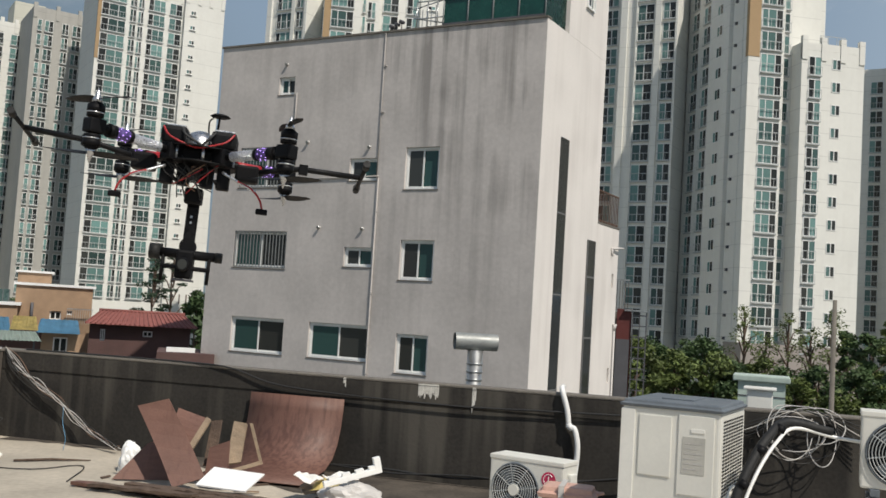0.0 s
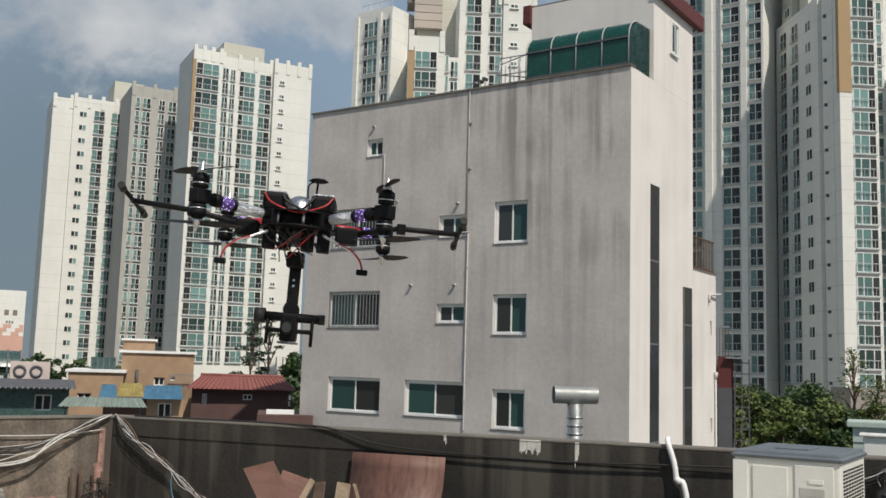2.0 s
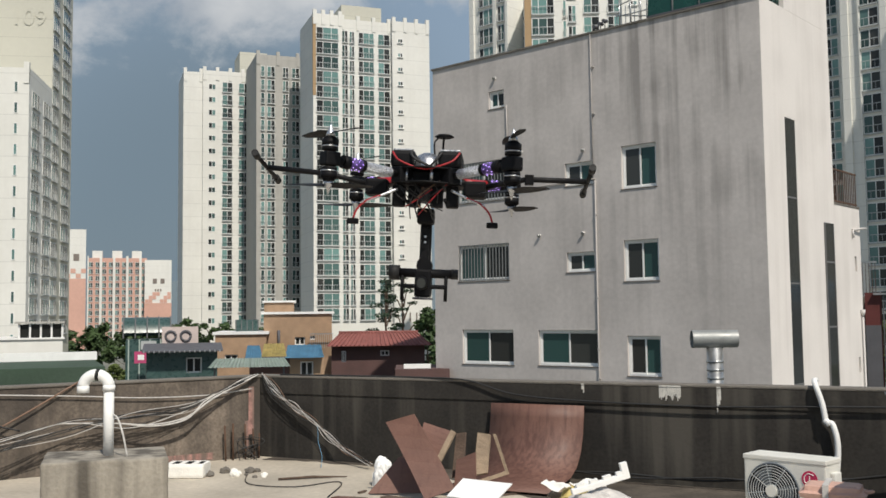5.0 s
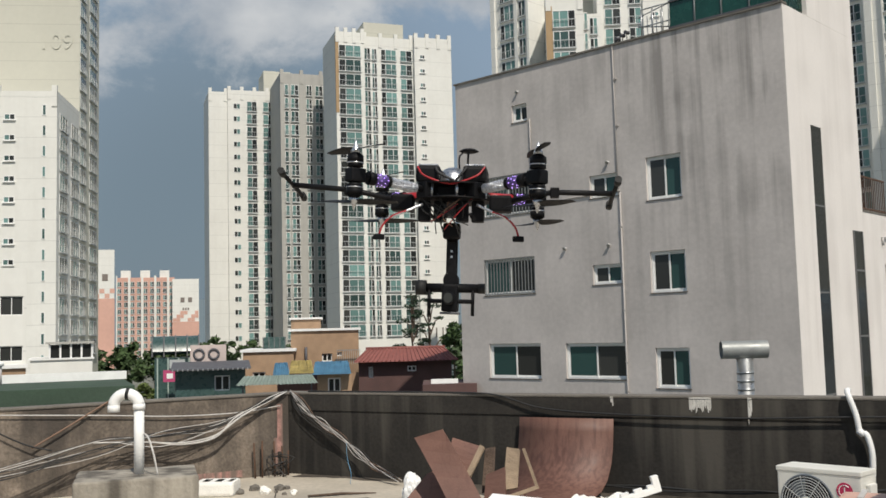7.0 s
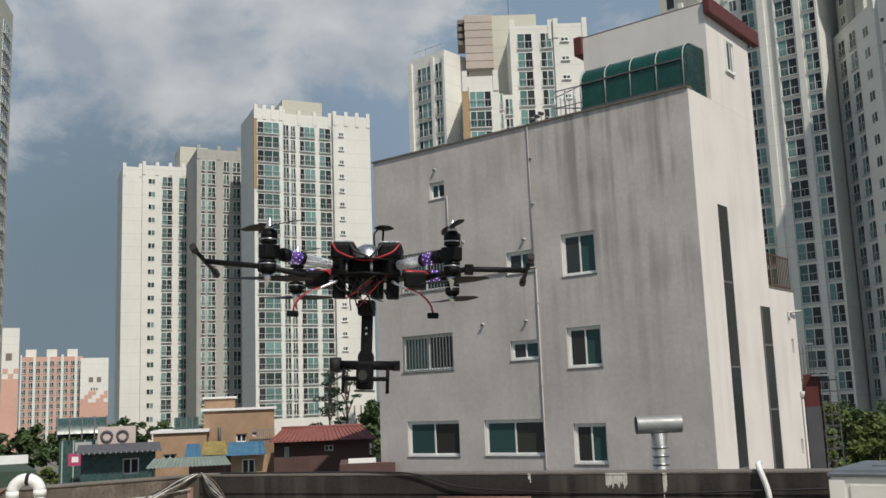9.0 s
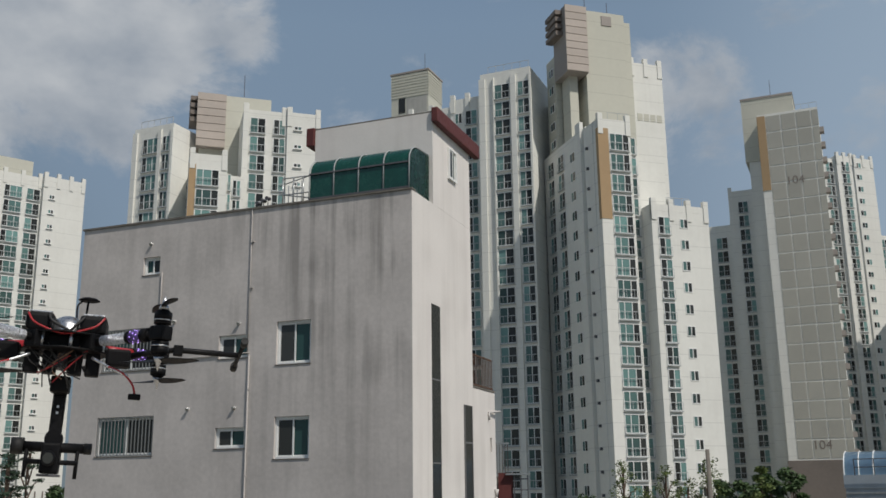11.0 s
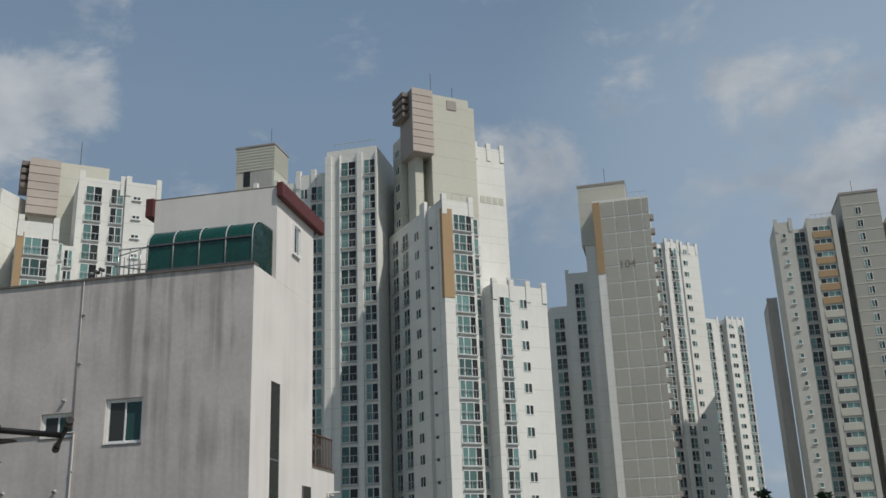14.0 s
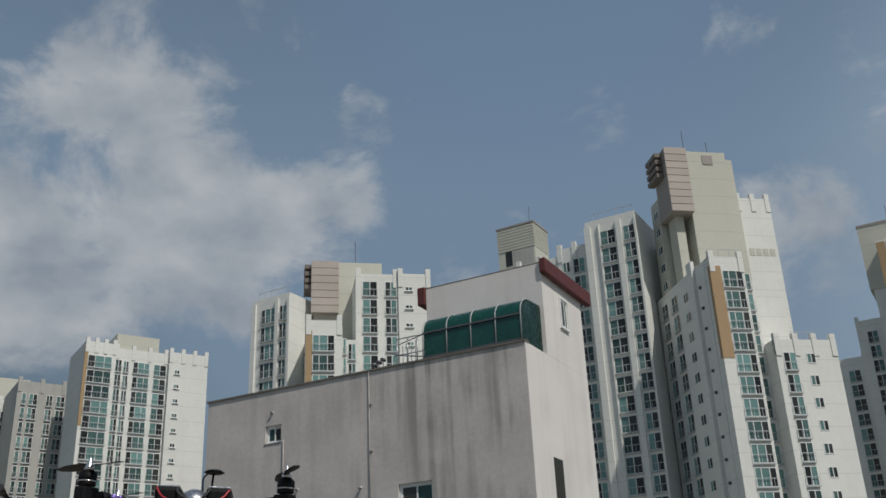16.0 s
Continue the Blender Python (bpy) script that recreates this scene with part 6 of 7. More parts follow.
for k in range(13):
    pts = [(0.04, 0.03, 1.03), (0.36 + j(0.028), 0.10, 0.91 + j(0.028)), (0.70 + j(0.048), 0.13, 0.77 + j(0.028)), (1.03, 0.15, 0.66 + j(0.067)), (1.66, 0.16 + j(0.048), 0.56 + j(0.085)), (2.35, 0.2, 0.52 + j(0.095)), (3.2, 0.3, 0.36 + j(0.076)), (4.4, 0.4, 0.2)]
    cable(LEFTF, pts, rng.uniform(0.0028, 0.0055), ("cable_white", "cable_black", "cable_black", "cable_black")[k % 4], "bundled loose cable sagging along the parapet")
for k in range(3):
    cable(LEFTF, [(0.06, 0.05, 1.01), (0.7 + j(0.048), 0.14, 0.76), (1.03 + j(0.048), 0.18, 0.56 + j(0.028)), (1.41, 0.2, 0.48 + j(0.028)), (1.8, 0.18, 0.54), (2.4, 0.2, 0.58)], 0.008, "cable_white", "pale loop of cable below the bundle")
cable(LEFTF, [(0.14, 0.03, 0.84), (0.69, 0.04, 0.79), (1.47, 0.04, 0.80), (2.25, 0.04, 0.86), (3.6, 0.04, 0.95)], 0.007, "cable_white", "thin pale cable strung along the parapet")
cable(LEFTF, [(3.0, 0.06, 0.56), (2.6, 0.05, 0.78), (2.15, 0.0, 1.03), (2.05, -0.2, 1.03)], 0.01, "cable_brown", "brown cable rising over the parapet edge")
cable(LEFTF, [(3.6, 0.05, 0.9), (3.1, 0.07, 0.62), (2.8, 0.1, 0.52)], 0.009, "cable_black", "black cable hanging from the parapet")
cable(MAINF, [(0.3, -0.01, 1.012), (1.1, 0.0, 1.012), (2.3, -0.01, 1.012), (2.9, -0.04, 0.99), (3.43, -0.05, 0.86), (4.19, -0.05, 0.81), (5.45, -0.05, 0.79), (6.47, -0.05, 0.82), (8.0, -0.05, 0.86)], 0.010, "cable_black", "black cable drooping along the parapet")
cable(MAINF, [(3.9, -0.05, 0.07), (4.6, -0.08, 0.10), (5.4, -0.1, 0.08), (6.0, -0.1, 0.13), (6.9, -0.1, 0.2), (7.6, -0.1, 0.34)], 0.012, "cable_black", "black cable lying along the foot of the parapet")
cable(MAINF, [(3.9, -0.09, 0.10), (4.8, -0.12, 0.07), (5.6, -0.12, 0.12), (6.3, -0.12, 0.12), (7.2, -0.12, 0.26)], 0.010, "cable_black", "black cable lying along the foot of the parapet")
cable(None, [(-4.58, 10.14, 0.01), (-4.25, 9.46, 0.01), (-3.72, 9.37, 0.01), (-3.43, 9.71, 0.01), (-3.29, 9.57, 0.01), (-3.19, 8.88, 0.01)], 0.006, "cable_black", "thin dark cable lying on the deck")
cable(MAINF, [(0.95, -0.14, 0.42), (1.0, -0.2, 0.25), (1.12, -0.3, 0.1), (1.25, -0.5, 0.012)], 0.0026, "blue_sheet", "thin blue wire hanging from the bundle")
sk = thing("wood_stick", pose(-4.05, 9.75, 0.0, 0, 0, 24), "thin dark stick lying on the deck", "stick")
part("stick", tube([(0, 0, 0.015), (0.35, 0.03, 0.02), (0.72, 0.0, 0.012)], [0.012, 0.015, 0.006], 6), "bark", sk)
loops = thing("cable_coil", MAINF, "tangled coil of grey cables hung over the parapet", "cable")
rng = random.Random(31)
for k in range(8):
    cx, cz, rx, rz = 8.75 + rng.uniform(-0.15, 0.15), 0.86 + rng.uniform(-0.08, 0.06), rng.uniform(0.12, 0.36), rng.uniform(0.14, 0.26)
    ph = rng.uniform(0, 6)
    pts = [(cx + rx * math.cos(ph + a), -0.12 - 0.06 * math.sin(a * 2 + k), min(1.06, cz + rz * math.sin(ph + a))) for a in [math.tau * q / 14 for q in range(13)]]
    part("strand", tube(rounded(pts, 3), 0.0048, 6), ("cable_white", "pvc_grey", "cable_black", "pvc_grey")[k % 4], loops)
for k in range(5):
    part("strand", tube(rounded([(7.9, -0.06, 0.62 + 0.03 * k), (8.3, -0.1, 0.78 + 0.03 * k), (8.75, -0.05, 1.03), (9.3, -0.1, 0.9 - 0.05 * k)], 5), 0.0045, 6), "cable_white" if k == 2 else "cable_black", loops)

# ---- beyond the parapet ----


def facing(px, py, yaw):
    return frame_of(px, py, yaw)


# pale green roof hatch just behind the parapet, and a white cowl
hut = thing("roof_hatch", facing(4.10, 13.41, -18), "pale green metal roof hatch with a flat lid behind the parapet", "hatch")
part("case", box(0.05, 0.66, 0, 0.6, GROUND, 1.06), "pale_green", hut)
part("lid", box(-0.02, 0.72, -0.06, 0.66, 1.062, 1.14, bevel=0.015), "pale_green", hut)
part("seam", box(0.05, 0.66, -0.008, 0.0, 0.86, 0.875), "dark_metal", hut)
cw = thing("roof_cowl", facing(3.80, 11.9, -19), "small cream roof cowl", "vent")
part("box", box(0, 0.3, 0, 0.3, -0.6, 1.03, bevel=0.02), "ac_white", cw)
part("slab", box(-0.04, 0.34, -0.04, 0.34, 1.032, 1.06, bevel=0.01), "ac_white", cw)
pole = thing("utility_pole", facing(11.2, 27.84, -22), "grey utility pole among the trees", "pole")
part("pole", tube([(0, 0, GROUND), (0, 0, 2.8)], [0.11, 0.06], 10), "cap", pole)

# green roof next door
gr = thing("green_roof", facing(-10.4, 10.6, 36), "dark green painted neighbouring roof with a white edge", "roof")
part("slab", box(-3.5, 3.25, 0.7, 7.0, -1.5, 1.02), "green_sheet", gr)
part("edge", box(-3.5, 3.3, 3.4, 3.6, 1.022, 1.16), "pvc", gr)
for x in (-0.4, 0.5):
    st_ = part("stub_vent", tube([(x + 0.8, 2.6, 1.0), (x + 0.8, 2.6, 1.34)], 0.045, 10), "pvc_grey", gr)
    part("cap", tube([(x + 0.8, 2.6, 1.33), (x + 0.8, 2.6, 1.40)], 0.075, 10), "pvc", st_)


def house_block(name, m, w, d, z0, z1, material, label, windows=(), roof=None, category="house"):
    """A plain small house: walls, a parapet and set-in windows (x0, x1, z0, z1)."""
    h = thing(name, m, label, category)
    part("wall", wall_with_openings(0, w, z0, z1, 0.2, list(windows)), material, h)
    part("wall", box(0, w, 0.62, d, z0, z1 - 0.05), material, h)
    part("wall", box(0, 0.2, 0.2, 0.62, z0, z1), material, h)
    part("wall", box(w - 0.2, w, 0.2, 0.62, z0, z1), material, h)
    for a, b, c, e in windows:
        win = part("window", box(a, b, 0.14, 0.18, c, e), "glass_dark", h)
        bm = bmesh.new()
        f = 0.05
        for q in ((a, b, c, c + f), (a, b, e - f, e), (a, a + f, c + f, e - f), (b - f, b, c + f, e - f), ((a + b) / 2 - f / 2, (a + b) / 2 + f / 2, c + f, e - f)):
            add_box(bm, q[0], q[1], 0.10, 0.139, q[2], q[3])
        part("frame", bm, "frame_white", win)
    if roof:
        part("roof_edge", box(-0.12, w + 0.12, -0.12, d, z1 + 0.002, z1 + 0.12), roof, h)
    return h


wl = house_block("flat_block", facing(-46.8, 52.2, 38.2), 5.2, 8, GROUND, 6.6, "tower_white", "pale rendered two-storey block with brown-framed windows", [(3.6, 5.0, 3.5, 4.75), (3.6, 5.0, 0.5, 1.5)])
part("ledge", box(0, 5.3, -0.25, 0.0, 0.05, 0.30), "frame_white", wl)
part("dado", box(0, 5.18, -0.06, -0.0, -3.0, 0.0), "brick", wl)
w2 = house_block("panel_house", facing(-42.55, 55.61, 36), 3.85, 8, GROUND, 0.5, "tower_white", "white panelled annex with a glazed strip under its roof", roof="frame_white")
part("strip_window", box(1.15, 3.8, 0.1, 0.3, 0.62, 1.5), "glass_dark", w2)
for k in range(5):
    part("mullion", box(1.12 + 0.66 * k, 1.24 + 0.66 * k, 0.0, 0.1, 0.55, 1.55), "frame_white", w2)
part("roof", box(0.9, 3.95, -0.2, 3.0, 1.55, 1.68), "tower_grey", w2)

sh = thing("arched_shed", facing(-23.2, 38.6, 29.8), "teal glazed shed with an arched roof", "shed")
bm = bmesh.new()
add_tube(bm, [(-0.1, 0.9, 0.9), (1.9, 0.9, 0.9)], 0.92, 18)
bmesh.ops.delete(bm, geom=[v for v in bm.verts if v.co.z < 0.88], context='VERTS')
part("roof", bm, "teal_glass", sh)
for k in range(5):
    x = -0.1 + 0.5 * k
    part("rib", tube([(x, 0.9 - 0.95 * math.cos(a), 0.9 + 0.95 * math.sin(a)) for a in [math.pi * q / 10 for q in range(11)]], 0.03, 5), "frame_dark", sh)
part("wall", box(0, 1.6, 0.1, 1.8, GROUND, 0.85), "teal_glass", sh)
for k in range(4):
    part("mullion", box(0.1 + 0.45 * k, 0.15 + 0.45 * k, 0.05, 0.1, -1.0, 0.85), "pale_green", sh)
sg = thing("sign", facing(-22.9, 37.4, 30), "small pink and grey street sign boards", "sign")
part("board", box(0.72, 1.66, 0, 0.06, -0.14, 0.36), "magenta", sg)
part("board", box(0.98, 1.62, 0, 0.06, 0.44, 0.80), "rail_grey", sg)
for k in range(2):
    part("mark", box(0.86 + 0.36 * k, 1.12 + 0.36 * k, -0.012, 0.0, 0.0, 0.22), "white_sheet", sg)
part("post", box(1.2, 1.26, 0.06, 0.12, GROUND, 0.80), "dark_metal", sg)
pk = house_block("low_house", facing(-20.4, 36.7, 28), 1.45, 5, GROUND, 1.4, "pink_wall", "pinkish rendered low house with two round vents")
for x in (0.35, 0.95):
    ring = [(x + 0.2 * math.cos(a), -0.02, 1.02 + 0.2 * math.sin(a)) for a in [math.tau * q / 20 for q in range(21)]]
    part("round_vent", tube(ring, 0.05, 6), "dark_metal", pk)
aw = house_block("low_house", facing(-19.95, 34.70, 28), 2.7, 1.6, GROUND, 0.5, "teal_glass", "dark low shed under a grey sheet awning", [(1.5, 2.1, -0.4, 0.2)])
bm = prism([(-0.15, -0.6), (2.9, -0.6), (2.9, 1.5), (-0.15, 1.5)], 0.52, 0.56)
for v in bm.verts:
    v.co.z += 0.12 * v.co.y
part("awning", bm, "dark_metal", aw)
for k in range(16):
    part("batten", box(-0.1 + 0.19 * k, -0.05 + 0.19 * k, -0.62, -0.58, 0.42, 0.50), "steel", aw)

b1 = house_block("brick_house", facing(-21.17, 43.09, 22), 2.4, 6, GROUND, 0.95, "brick", "ochre brick house with a white roof edge", [(0.45, 1.05, -0.4, 0.0)], "frame_white")
b2_ = house_block("brick_house", facing(-19.91, 45.90, 21.5), 3.4, 6, GROUND, 1.9, "brick", "taller ochre brick house behind its neighbour", [(1.55, 2.05, 0.35, 0.75), (2.3, 2.55, 0.6, 0.8)], "frame_white")
part("roof_room", box(0.0, 1.5, 0.7, 4, 2.03, 2.5), "brick", b2_)
part("roof_room_edge", box(-0.1, 1.6, 0.6, 4, 2.502, 2.6), "frame_white", b2_)
part("chimney", tube([(0.75, -0.1, 0.0), (0.75, -0.1, 1.1)], 0.07, 8), "dark_metal", b2_)
for k in range(12):
    part("railing_bar", box(2.3 + 0.1 * k, 2.32 + 0.1 * k, -0.4, -0.38, 0.2, 0.9), "steel", b2_)
part("railing_bar", box(2.3, 3.45, -0.4, -0.36, 0.88, 0.92), "steel", b2_)
bc = thing("balcony_room", facing(-21.17, 45.30, 24), "dark glazed roof room on the brick house", "room")
part("room", box(0, 1.15, 0, 1.5, 0.9, 1.65), "teal_glass", bc)
for k in range(5):
    part("mullion", box(0.02 + 0.27 * k, 0.06 + 0.27 * k, -0.03, 0.0, 0.9, 1.65), "frame_dark", bc)
bs = house_block("brick_kiosk", facing(-13.58, 33.67, 21), 1.25, 2.5, GROUND, 0.26, "brick", "small brick annex under blue roof sheets", [(0.38, 0.85, -0.4, 0.12)])
for name_, x, y, yaw, w_, z, m_ in (("roof_sheet", -14.95, 32.8, 24, 0.62, 0.27, "blue_sheet"), ("roof_sheet", -14.4, 33.0, 23, 0.9, 0.33, "yellow_sheet"), ("roof_sheet", -13.62, 33.3, 21, 1.4, 0.27, "blue_sheet")):
    rs_ = thing(name_, facing(x, y, yaw), ("faded blue" if m_ == "blue_sheet" else "dusty yellow") + " sheet weighted down on a low roof", "roof sheet", "roof sheets")
    bm = bmesh.new()
    nn = 14
    lo = [bm.verts.new((w_ * k / nn, -0.15 + 0.02 * (k % 2), z)) for k in range(nn + 1)]
    hi = [bm.verts.new((0.08 + (w_ - 0.16) * k / nn, 1.3, z + 0.42 + 0.02 * (k % 2))) for k in range(nn + 1)]
    for k in range(nn):
        bm.faces.new((lo[k], lo[k + 1], hi[k + 1], hi[k]))
    bmesh.ops.solidify(bm, geom=bm.faces[:], thickness=0.02)
    part("sheet", bm, m_, rs_)
part("wall", box(-1.45, 0.0, 0.05, 2.4, GROUND, 0.26), "brown_wall", bs)
pa = thing("awning", facing(-15.2, 30.4, 24), "pale green corrugated awning on posts", "awning")
bm = bmesh.new()
nn = 44
lo = [bm.verts.new((2.75 * k / nn, -0.3, 0.06 + 0.03 * (k % 2))) for k in range(nn + 1)]
hi = [bm.verts.new((0.2 + 2.4 * k / nn, 1.4, 0.30 + 0.03 * (k % 2))) for k in range(nn + 1)]
for k in range(nn):
    bm.faces.new((lo[k], lo[k + 1], hi[k + 1], hi[k]))
bmesh.ops.solidify(bm, geom=bm.faces[:], thickness=0.015)
part("sheet", bm, "pale_green", pa)
for x in (0.2, 2.5):
    part("post", box(x, x + 0.06, 0, 0.06, GROUND, 0.08), "dark_metal", pa)
rh = house_block("tiled_house", facing(-14.93, 41.96, 17), 4.2, 5, GROUND, 0.42, "brown_wall", "dark brown house with a red tiled hip roof", [(0.45, 0.65, -0.3, 0.2), (2.2, 2.6, -0.05, 0.2)])
bm = bmesh.new()
vs = [bm.verts.new(p) for p in ((-0.2, -0.5, 0.42), (4.5, -0.5, 0.42), (4.5, 5, 0.42), (-0.2, 5, 0.42), (0.35, 1.0, 0.98), (3.9, 1.0, 0.98))]
for q in ((0, 1, 5, 4), (1, 2, 5), (0, 4, 3), (2, 3, 4, 5), (3, 2, 1, 0)):
    bm.faces.new([vs[i] for i in q])
bmesh.ops.recalc_face_normals(bm, faces=bm.faces)
part("roof", bm, "red_tile", rh, "red glazed tile roof")
for k in range(24):
    t_ = k / 23
    part("roof_roll", tube([(-0.15 + 4.6 * t_, -0.48, 0.45), (0.4 + 3.45 * t_, 0.98, 0.99)], 0.035, 5), "red_tile", rh)
part("ridge", tube([(0.3, 1.0, 1.0), (3.95, 1.0, 1.0)], 0.07, 8), "red_tile", rh)
vt = thing("roof_vent", facing(-9.2, 33.4, 15), "white boxy vent on a low roof", "vent")
part("box", box(0, 0.95, 0, 0.3, -0.12, 0.03), "white_sheet", vt)
part("roof", box(-0.3, 1.6, -0.3, 3, GROUND, -0.13), "brown_wall", vt)

# blue arched sheds at the right


def arched_roof(m, length, depth, z, rise, label, wall_h=2.0, ribs=18):
    r = thing("arched_roof", m, label, "shed", "blue arched sheds")
    bm = bmesh.new()
    n = 14
    rows = []
    for x in (0, length):
        rows.append([bm.verts.new((x, depth / 2 - depth / 2 * math.cos(math.pi * k / n), z + rise * math.sin(math.pi * k / n))) for k in range(n + 1)])
    for k in range(n):
        bm.faces.new((rows[0][k], rows[1][k], rows[1][k + 1], rows[0][k + 1])).smooth = True
    for q in rows:
        bm.faces.new(q)
    part("roof", bm, "sheet_sky", r, "pale blue translucent roof sheets")
    for k in range(ribs + 1):
        x = length * k / ribs
        part("rib", tube([(x, depth / 2 - (depth / 2 + 0.02) * math.cos(math.pi * q / 12), z + (rise + 0.03) * math.sin(math.pi * q / 12)) for q in range(13)], 0.035, 5), "frame_white", r)
    part("fascia", box(-0.05, length + 0.05, -0.12, 0.0, z - 0.75, z), "louvre", r)
    part("wall", box(0, length, 0.0, depth, GROUND, z - 0.001), "louvre", r)
    for k in range(7):
        part("slat", box(0, length, -0.10, 0.0, z - 1.05 - 0.28 * k, z - 0.95 - 0.28 * k), "steel", r)
    return r


c1 = arched_roof(facing(30.1, 54.7, -35.5), 14.2, 3.4, 2.35, 1.35, "long pale blue arched shed roof over grey slatted walls")
for k in range(13):
    part("rail_post", box(0.6 + 1.05 * k, 0.65 + 1.05 * k, -0.5, -0.45, 2.3, 3.25), "dark_metal", c1)
for z in (2.75, 3.2):
    part("rail_bar", box(0.6, 14.0, -0.5, -0.46, z, z + 0.05), "dark_metal", c1)
part("gable", box(11.6, 14.2, -1.2, -0.55, GROUND, 2.75), "dark_metal", c1)
part("gable_slats", box(14.25, 15.0, -1.0, -0.2, GROUND, 2.6), "louvre", c1)
arched_roof(facing(30.14, 40.10, -41.5), 9.5, 3.2, 0.45, 0.95, "pale blue arched roof of a nearer shed", ribs=8)
arched_roof(facing(48.9, 50.0, -44.0), 8.0, 6.0, 2.4, 1.6, "pale blue arched roof end of a third shed", ribs=6)
c4 = thing("arched_gable", facing(45.0, 53.0, -44), "blue glazed arched gable of a shed", "shed")
bm = bmesh.new()
vs = [bm.verts.new((1.3 - 1.6 * math.cos(math.pi * k / 16), 0, 2.0 + 1.5 * math.sin(math.pi * k / 16))) for k in range(17)]
vs += [bm.verts.new((2.9, 0, GROUND)), bm.verts.new((-0.3, 0, GROUND))]
bm.faces.new(vs)
bmesh.ops.solidify(bm, geom=bm.faces[:], thickness=0.1)
part("sheet", bm, "sheet_sky", c4)
for k in range(5):
    part("bar", box(-0.2 + 0.75 * k, -0.14 + 0.75 * k, -0.14, -0.1, GROUND, 2.4), "frame_white", c4)

# ---- far apartment blocks and hill ----


def slab_block(m, w, d, top, label, cols, rows_, side=True):
    s = thing("apartment_block", m, label, "apartment block", "far apartment blocks")
    part("body", box(0, w, 0, d, GROUND - 12, top), "pink_paint", s)
    me = tower_window_mesh(w / cols * 0.62, 1.6, "flat")
    for i in range(cols):
        for k in range(rows_):
            hang_window(me, pose(w * (i + 0.2) / cols, 0, top - 3.6 - 2.8 * k), s)
    for i in range(0, cols + 1, 2):
        part("pier", box(max(0.0, w * i / cols - 0.45), min(w, w * i / cols + 0.45), -0.5, -0.002, GROUND - 12, top + 0.8), "tower_white", s)
    for i in range(cols // 3):
        part("roof_house", box(w * (3 * i + 0.7) / cols, w * (3 * i + 2.2) / cols, 1, d - 1, top, top + 3.0), "tower_white", s)
    return s


fb = slab_block(facing(-229.2, 352.1, 31), 23.0, 12, 27.0, "pink and white apartment block on the far side of town", 9, 14)
fw_ = thing("apartment_block", facing(-207.8, 359.3, 29), "white end wall of a far pink apartment block", "apartment block", "far apartment blocks")
part("end_wall", box(0, 10.5, 0, 20, GROUND - 12, 26.0), "tower_white", fw_)
part("painted_base", box(-0.05, 10.55, -0.15, 0.0, GROUND - 12, 8.5), "pink_paint", fw_)
for i in range(7):
    for k in range(3):
        if (i * 5 + k * 3) % 4 < 2:
            part("painted_square", box(0.2 + 1.45 * i, 1.6 + 1.45 * i, -0.12, 0.0, 8.6 + 1.45 * k, 10.0 + 1.45 * k), "pink_paint", fw_)
for x in (3.2, 6.2):
    part("lettering", box(x, x + 1.6, -0.1, 0.0, 16.4, 18.4), "tower_plinth", fw_)
for x in (4.0, 5.0, 6.0):
    part("lettering", box(x, x + 0.6, -0.1, 0.0, 13.2, 14.2), "tower_plinth", fw_)
f1 = thing("apartment_block", facing(-213.9, 314.2, 33.6), "white and pink end wall of a far apartment block", "apartment block", "far apartment blocks")
part("end_wall", box(0, 7.3, 0, 18, GROUND - 12, 35.0), "tower_white", f1)
part("painted_base", box(-0.05, 7.35, -0.15, 0.0, GROUND - 12, 17.0), "pink_paint", f1)
for i in range(4):
    part("painted_square", box(0.3 + 1.8 * i, 2.0 + 1.8 * i, -0.12, 0.0, 17.2 + 1.8 * (i % 2), 18.8 + 1.8 * (i % 2)), "pink_paint", f1)
part("lettering", box(3.0, 5.0, -0.1, 0.0, 23.5, 26.0), "tower_plinth", f1)

bm = bmesh.new()
n = 90
lo, hi = [], []
for k in range(n + 1):
    a = radians(75 - 150 * k / n)
    d_ = 2350
    h_ = 105 + 60 * noise.noise(Vector((k * 0.11, 3.1, 0))) + 22 * noise.noise(Vector((k * 0.5, 1.1, 0)))
    lo.append(bm.verts.new((-d_ * math.sin(a), d_ * math.cos(a), GROUND - 5)))
    hi.append(bm.verts.new((-(d_ + 400) * math.sin(a), (d_ + 400) * math.cos(a), max(20, h_))))
for k in range(n):
    bm.faces.new((lo[k], lo[k + 1], hi[k + 1], hi[k])).smooth = True
hill = finish("backdrop_hills", bm, "hill")
tagged(hill, "hazy blue wooded hills on the horizon", "hills", kind="structure")

# ---- trees ----


def leaf_cloud(bm, centre, radius, count, size, rng, squash=0.8):
    for _ in range(count):
        v = Vector((rng.gauss(0, 1), rng.gauss(0, 1), rng.gauss(0, 1)))
        v = v.normalized() * radius * (rng.random() ** 0.45)
        v.z *= squash
        p = Vector(centre) + v
        s = size * rng.uniform(0.6, 1.3)
        u = Vector((rng.uniform(-1, 1), rng.uniform(-1, 1), rng.uniform(-0.6, 0.6))).normalized()
        w = u.orthogonal().normalized()
        w.rotate(Matrix.Rotation(rng.uniform(0, 6.28), 3, u))
        bm.faces.new([bm.verts.new(p + q) for q in (-u * s, w * s * 0.45, u * s, -w * s * 0.45)])


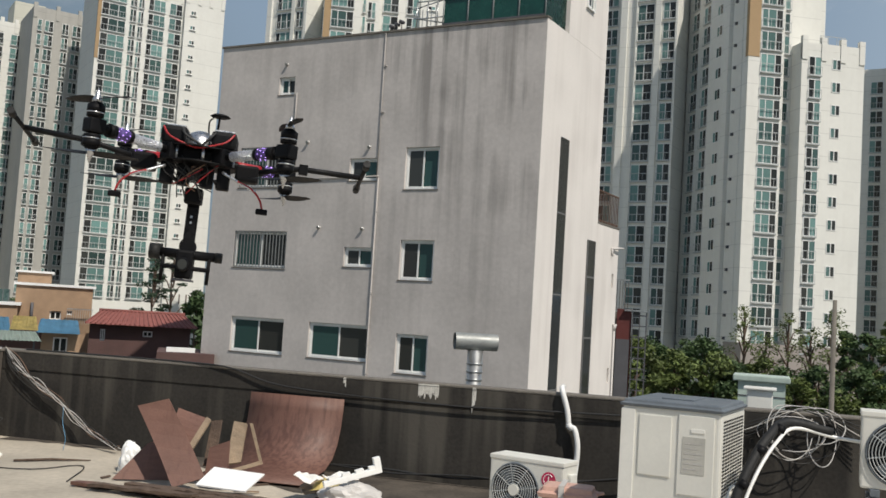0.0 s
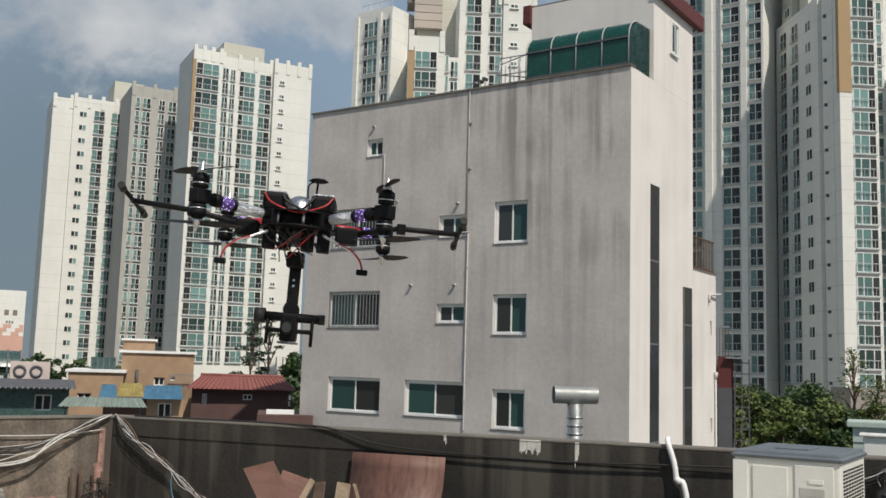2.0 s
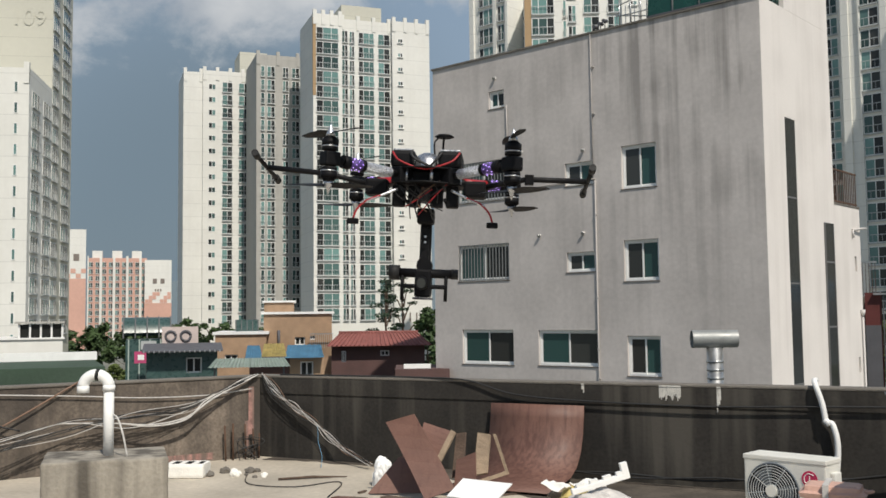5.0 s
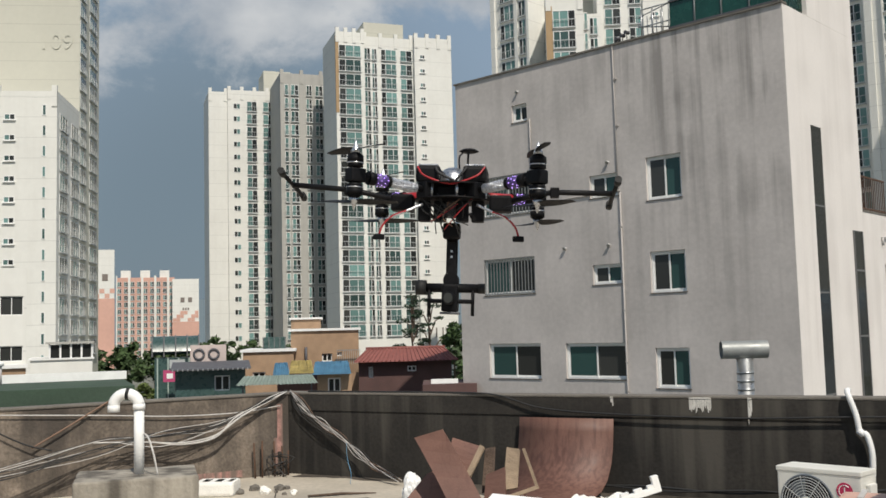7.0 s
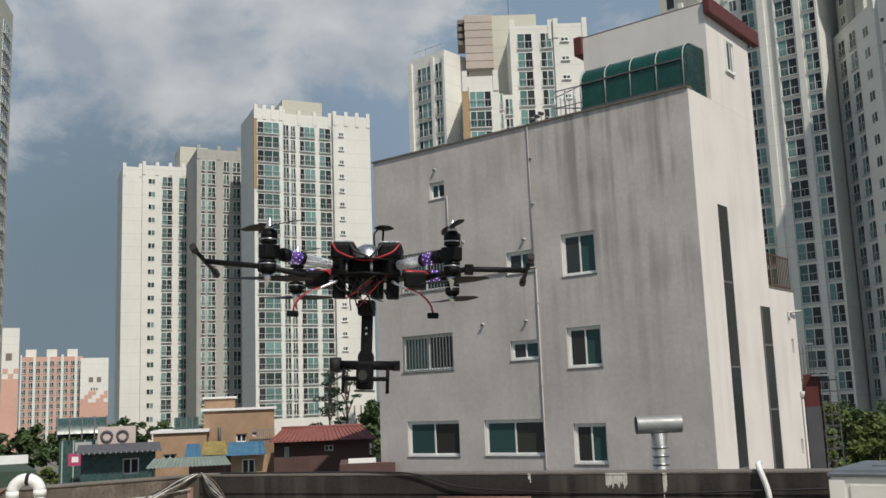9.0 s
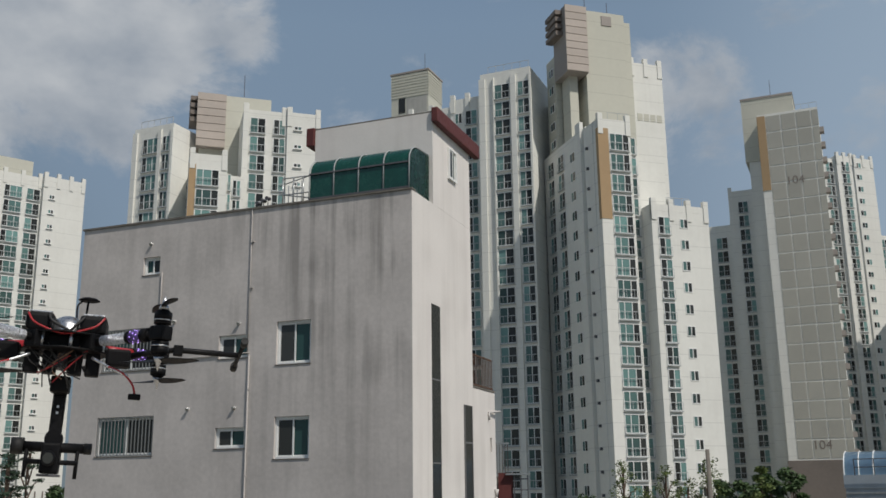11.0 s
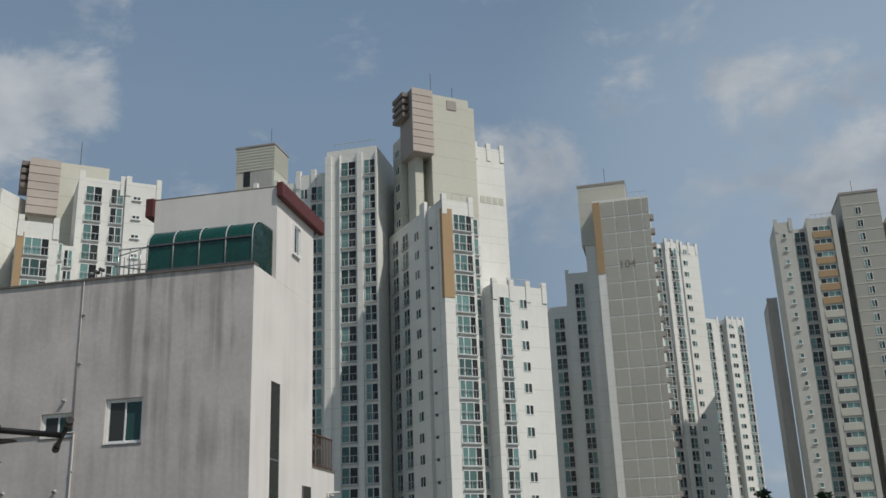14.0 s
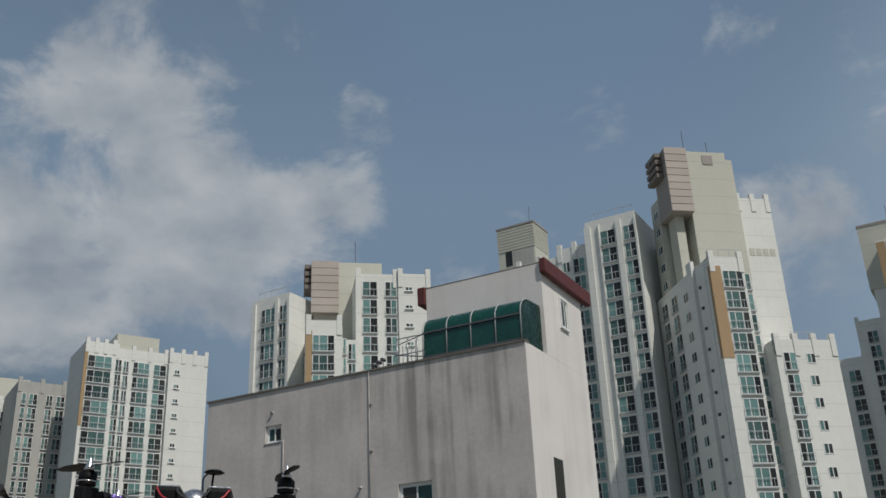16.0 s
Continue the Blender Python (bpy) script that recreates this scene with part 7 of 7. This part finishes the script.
def tree(m, height, spread, material, seed, label, clumps=16, leaves=130, leaf=0.22, trunk_part=0.35, cone=False, name="tree", flat=None):
    rng = random.Random(seed)
    t = thing(name, m, label, "tree", "trees")
    bm = bmesh.new()
    top = Vector((rng.uniform(-0.2, 0.2), rng.uniform(-0.2, 0.2), height * 0.9))
    add_tube(bm, rounded([(0, 0, 0), (rng.uniform(-0.1, 0.1), 0, height * 0.4), top]), [0.014 * height * (1 - 0.06 * k) for k in range(13)], 7)
    crown = bmesh.new()
    for k in range(clumps):
        f = (k + 0.5) / clumps
        z = height * (trunk_part + (1 - trunk_part) * f)
        if cone:
            r = spread * (1 - f) ** 0.8 * rng.uniform(0.55, 1.0)
        else:
            r = spread * math.sin(math.pi * (0.22 + 0.72 * f)) * rng.uniform(0.35, 1.0)
        a = k * 2.4 + rng.uniform(-0.4, 0.4)
        c = Vector((r * math.cos(a), r * math.sin(a), z))
        root = Vector((0, 0, z - height * 0.10 - 0.15 * r))
        add_tube(bm, [root, root.lerp(c, 0.55) + Vector((0, 0, 0.03 * height)), c], [0.006 * height, 0.004 * height, 0.0015 * height], 5)
        leaf_cloud(crown, c, spread * (rng.uniform(0.22, 0.40) if flat is None else rng.uniform(0.20, 0.34)), leaves, leaf, rng, flat or (0.5 if cone else 0.75))
    part("trunk", bm, "bark", t)
    part("crown", crown, material, t)
    return t


def place_tree(az, dist, base, *args, **kw):
    a = radians(az)
    return tree(pose(-dist * math.sin(a), dist * math.cos(a), base, 0, 0, az * 7), *args, **kw)


place_tree(16.4, 100, GROUND, 14.6, 3.0, "needle", 1, "dark pine with layered uneven crown", 17, 95, 0.16, 0.42, True, name="pine_tree", flat=0.34)
place_tree(15.4, 100, GROUND, 15.6, 2.4, "needle", 2, "slender dark pine with a sparse top", 11, 80, 0.15, 0.55, True, name="pine_tree", flat=0.32)
place_tree(14.0, 86, GROUND, 11.2, 2.3, "leaf", 3, "leafy green tree beside the plastered house", 14, 170, 0.28)
rng = random.Random(77)
for k in range(9):
    place_tree(27.5 + 0.95 * k + rng.uniform(-0.3, 0.3), 190 + rng.uniform(-15, 15), GROUND, 8.8 + rng.uniform(-0.8, 1.2), 4.2, "leaf", 20 + k, "dark green tree before the far blocks", 10, 90, 0.6)
for k in range(4):
    place_tree(29.8 + 0.8 * k, 78 + rng.uniform(-3, 3), GROUND, 7.0 + rng.uniform(-0.3, 0.3), 1.7, "leaf_light", 40 + k, "light green clipped bush", 9, 150, 0.22)
for k in range(6):
    place_tree(22.5 + 1.0 * k, 130 + rng.uniform(-8, 8), GROUND, 10 + rng.uniform(-0.7, 0.8), 2.2, "leaf", 50 + k, "dark green street tree", 9, 90, 0.35)
# trees at the foot of the tower ahead
for k in range(9):
    place_tree(-11.4 - 0.72 * k, 66 + rng.uniform(-6, 6), GROUND, 8.9 + rng.uniform(-0.8, 1.3), 2.3, "leaf" if k % 3 else "leaf_light", 60 + k, "dense green tree in front of the towers", 18, 300, 0.15)
for k in range(5):
    place_tree(-17.2 - 1.15 * k, 80 + rng.uniform(-4, 4), GROUND, 11.6 + rng.uniform(-1.2, 1.6), 1.9, "leaf_light", 80 + k, "slender young tree with thin yellow-green foliage", 26, 60, 0.12, 0.3)
for k in range(9):
    place_tree(-18.2 - 1.0 * k, 62 + rng.uniform(-5, 5), GROUND, 8.3 + rng.uniform(-0.8, 0.8), 2.1, "leaf" if k % 2 else "leaf_light", 90 + k, "dense green tree in front of the towers", 17, 300, 0.15)
for k in range(4):
    place_tree(-22.6 - 1.2 * k, 108 + rng.uniform(-5, 5), GROUND, 12.6 + rng.uniform(-1.5, 1.5), 2.6, "leaf", 110 + k, "dark tree between two towers", 14, 150, 0.34)
place_tree(-24.6, 92, GROUND, 12.6, 1.6, "leaf_light", 130, "bright green pointed tree", 12, 150, 0.28, 0.3, True)
for az, h in ((-33.9, 20.0), (-34.8, 17.5), (-37.0, 19.3), (-36.2, 16.5)):
    place_tree(az, 150, GROUND, h, 3.0, "needle", int(-az * 10), "dark conifer before the far towers", 14, 130, 0.45, 0.35, True, name="conifer")
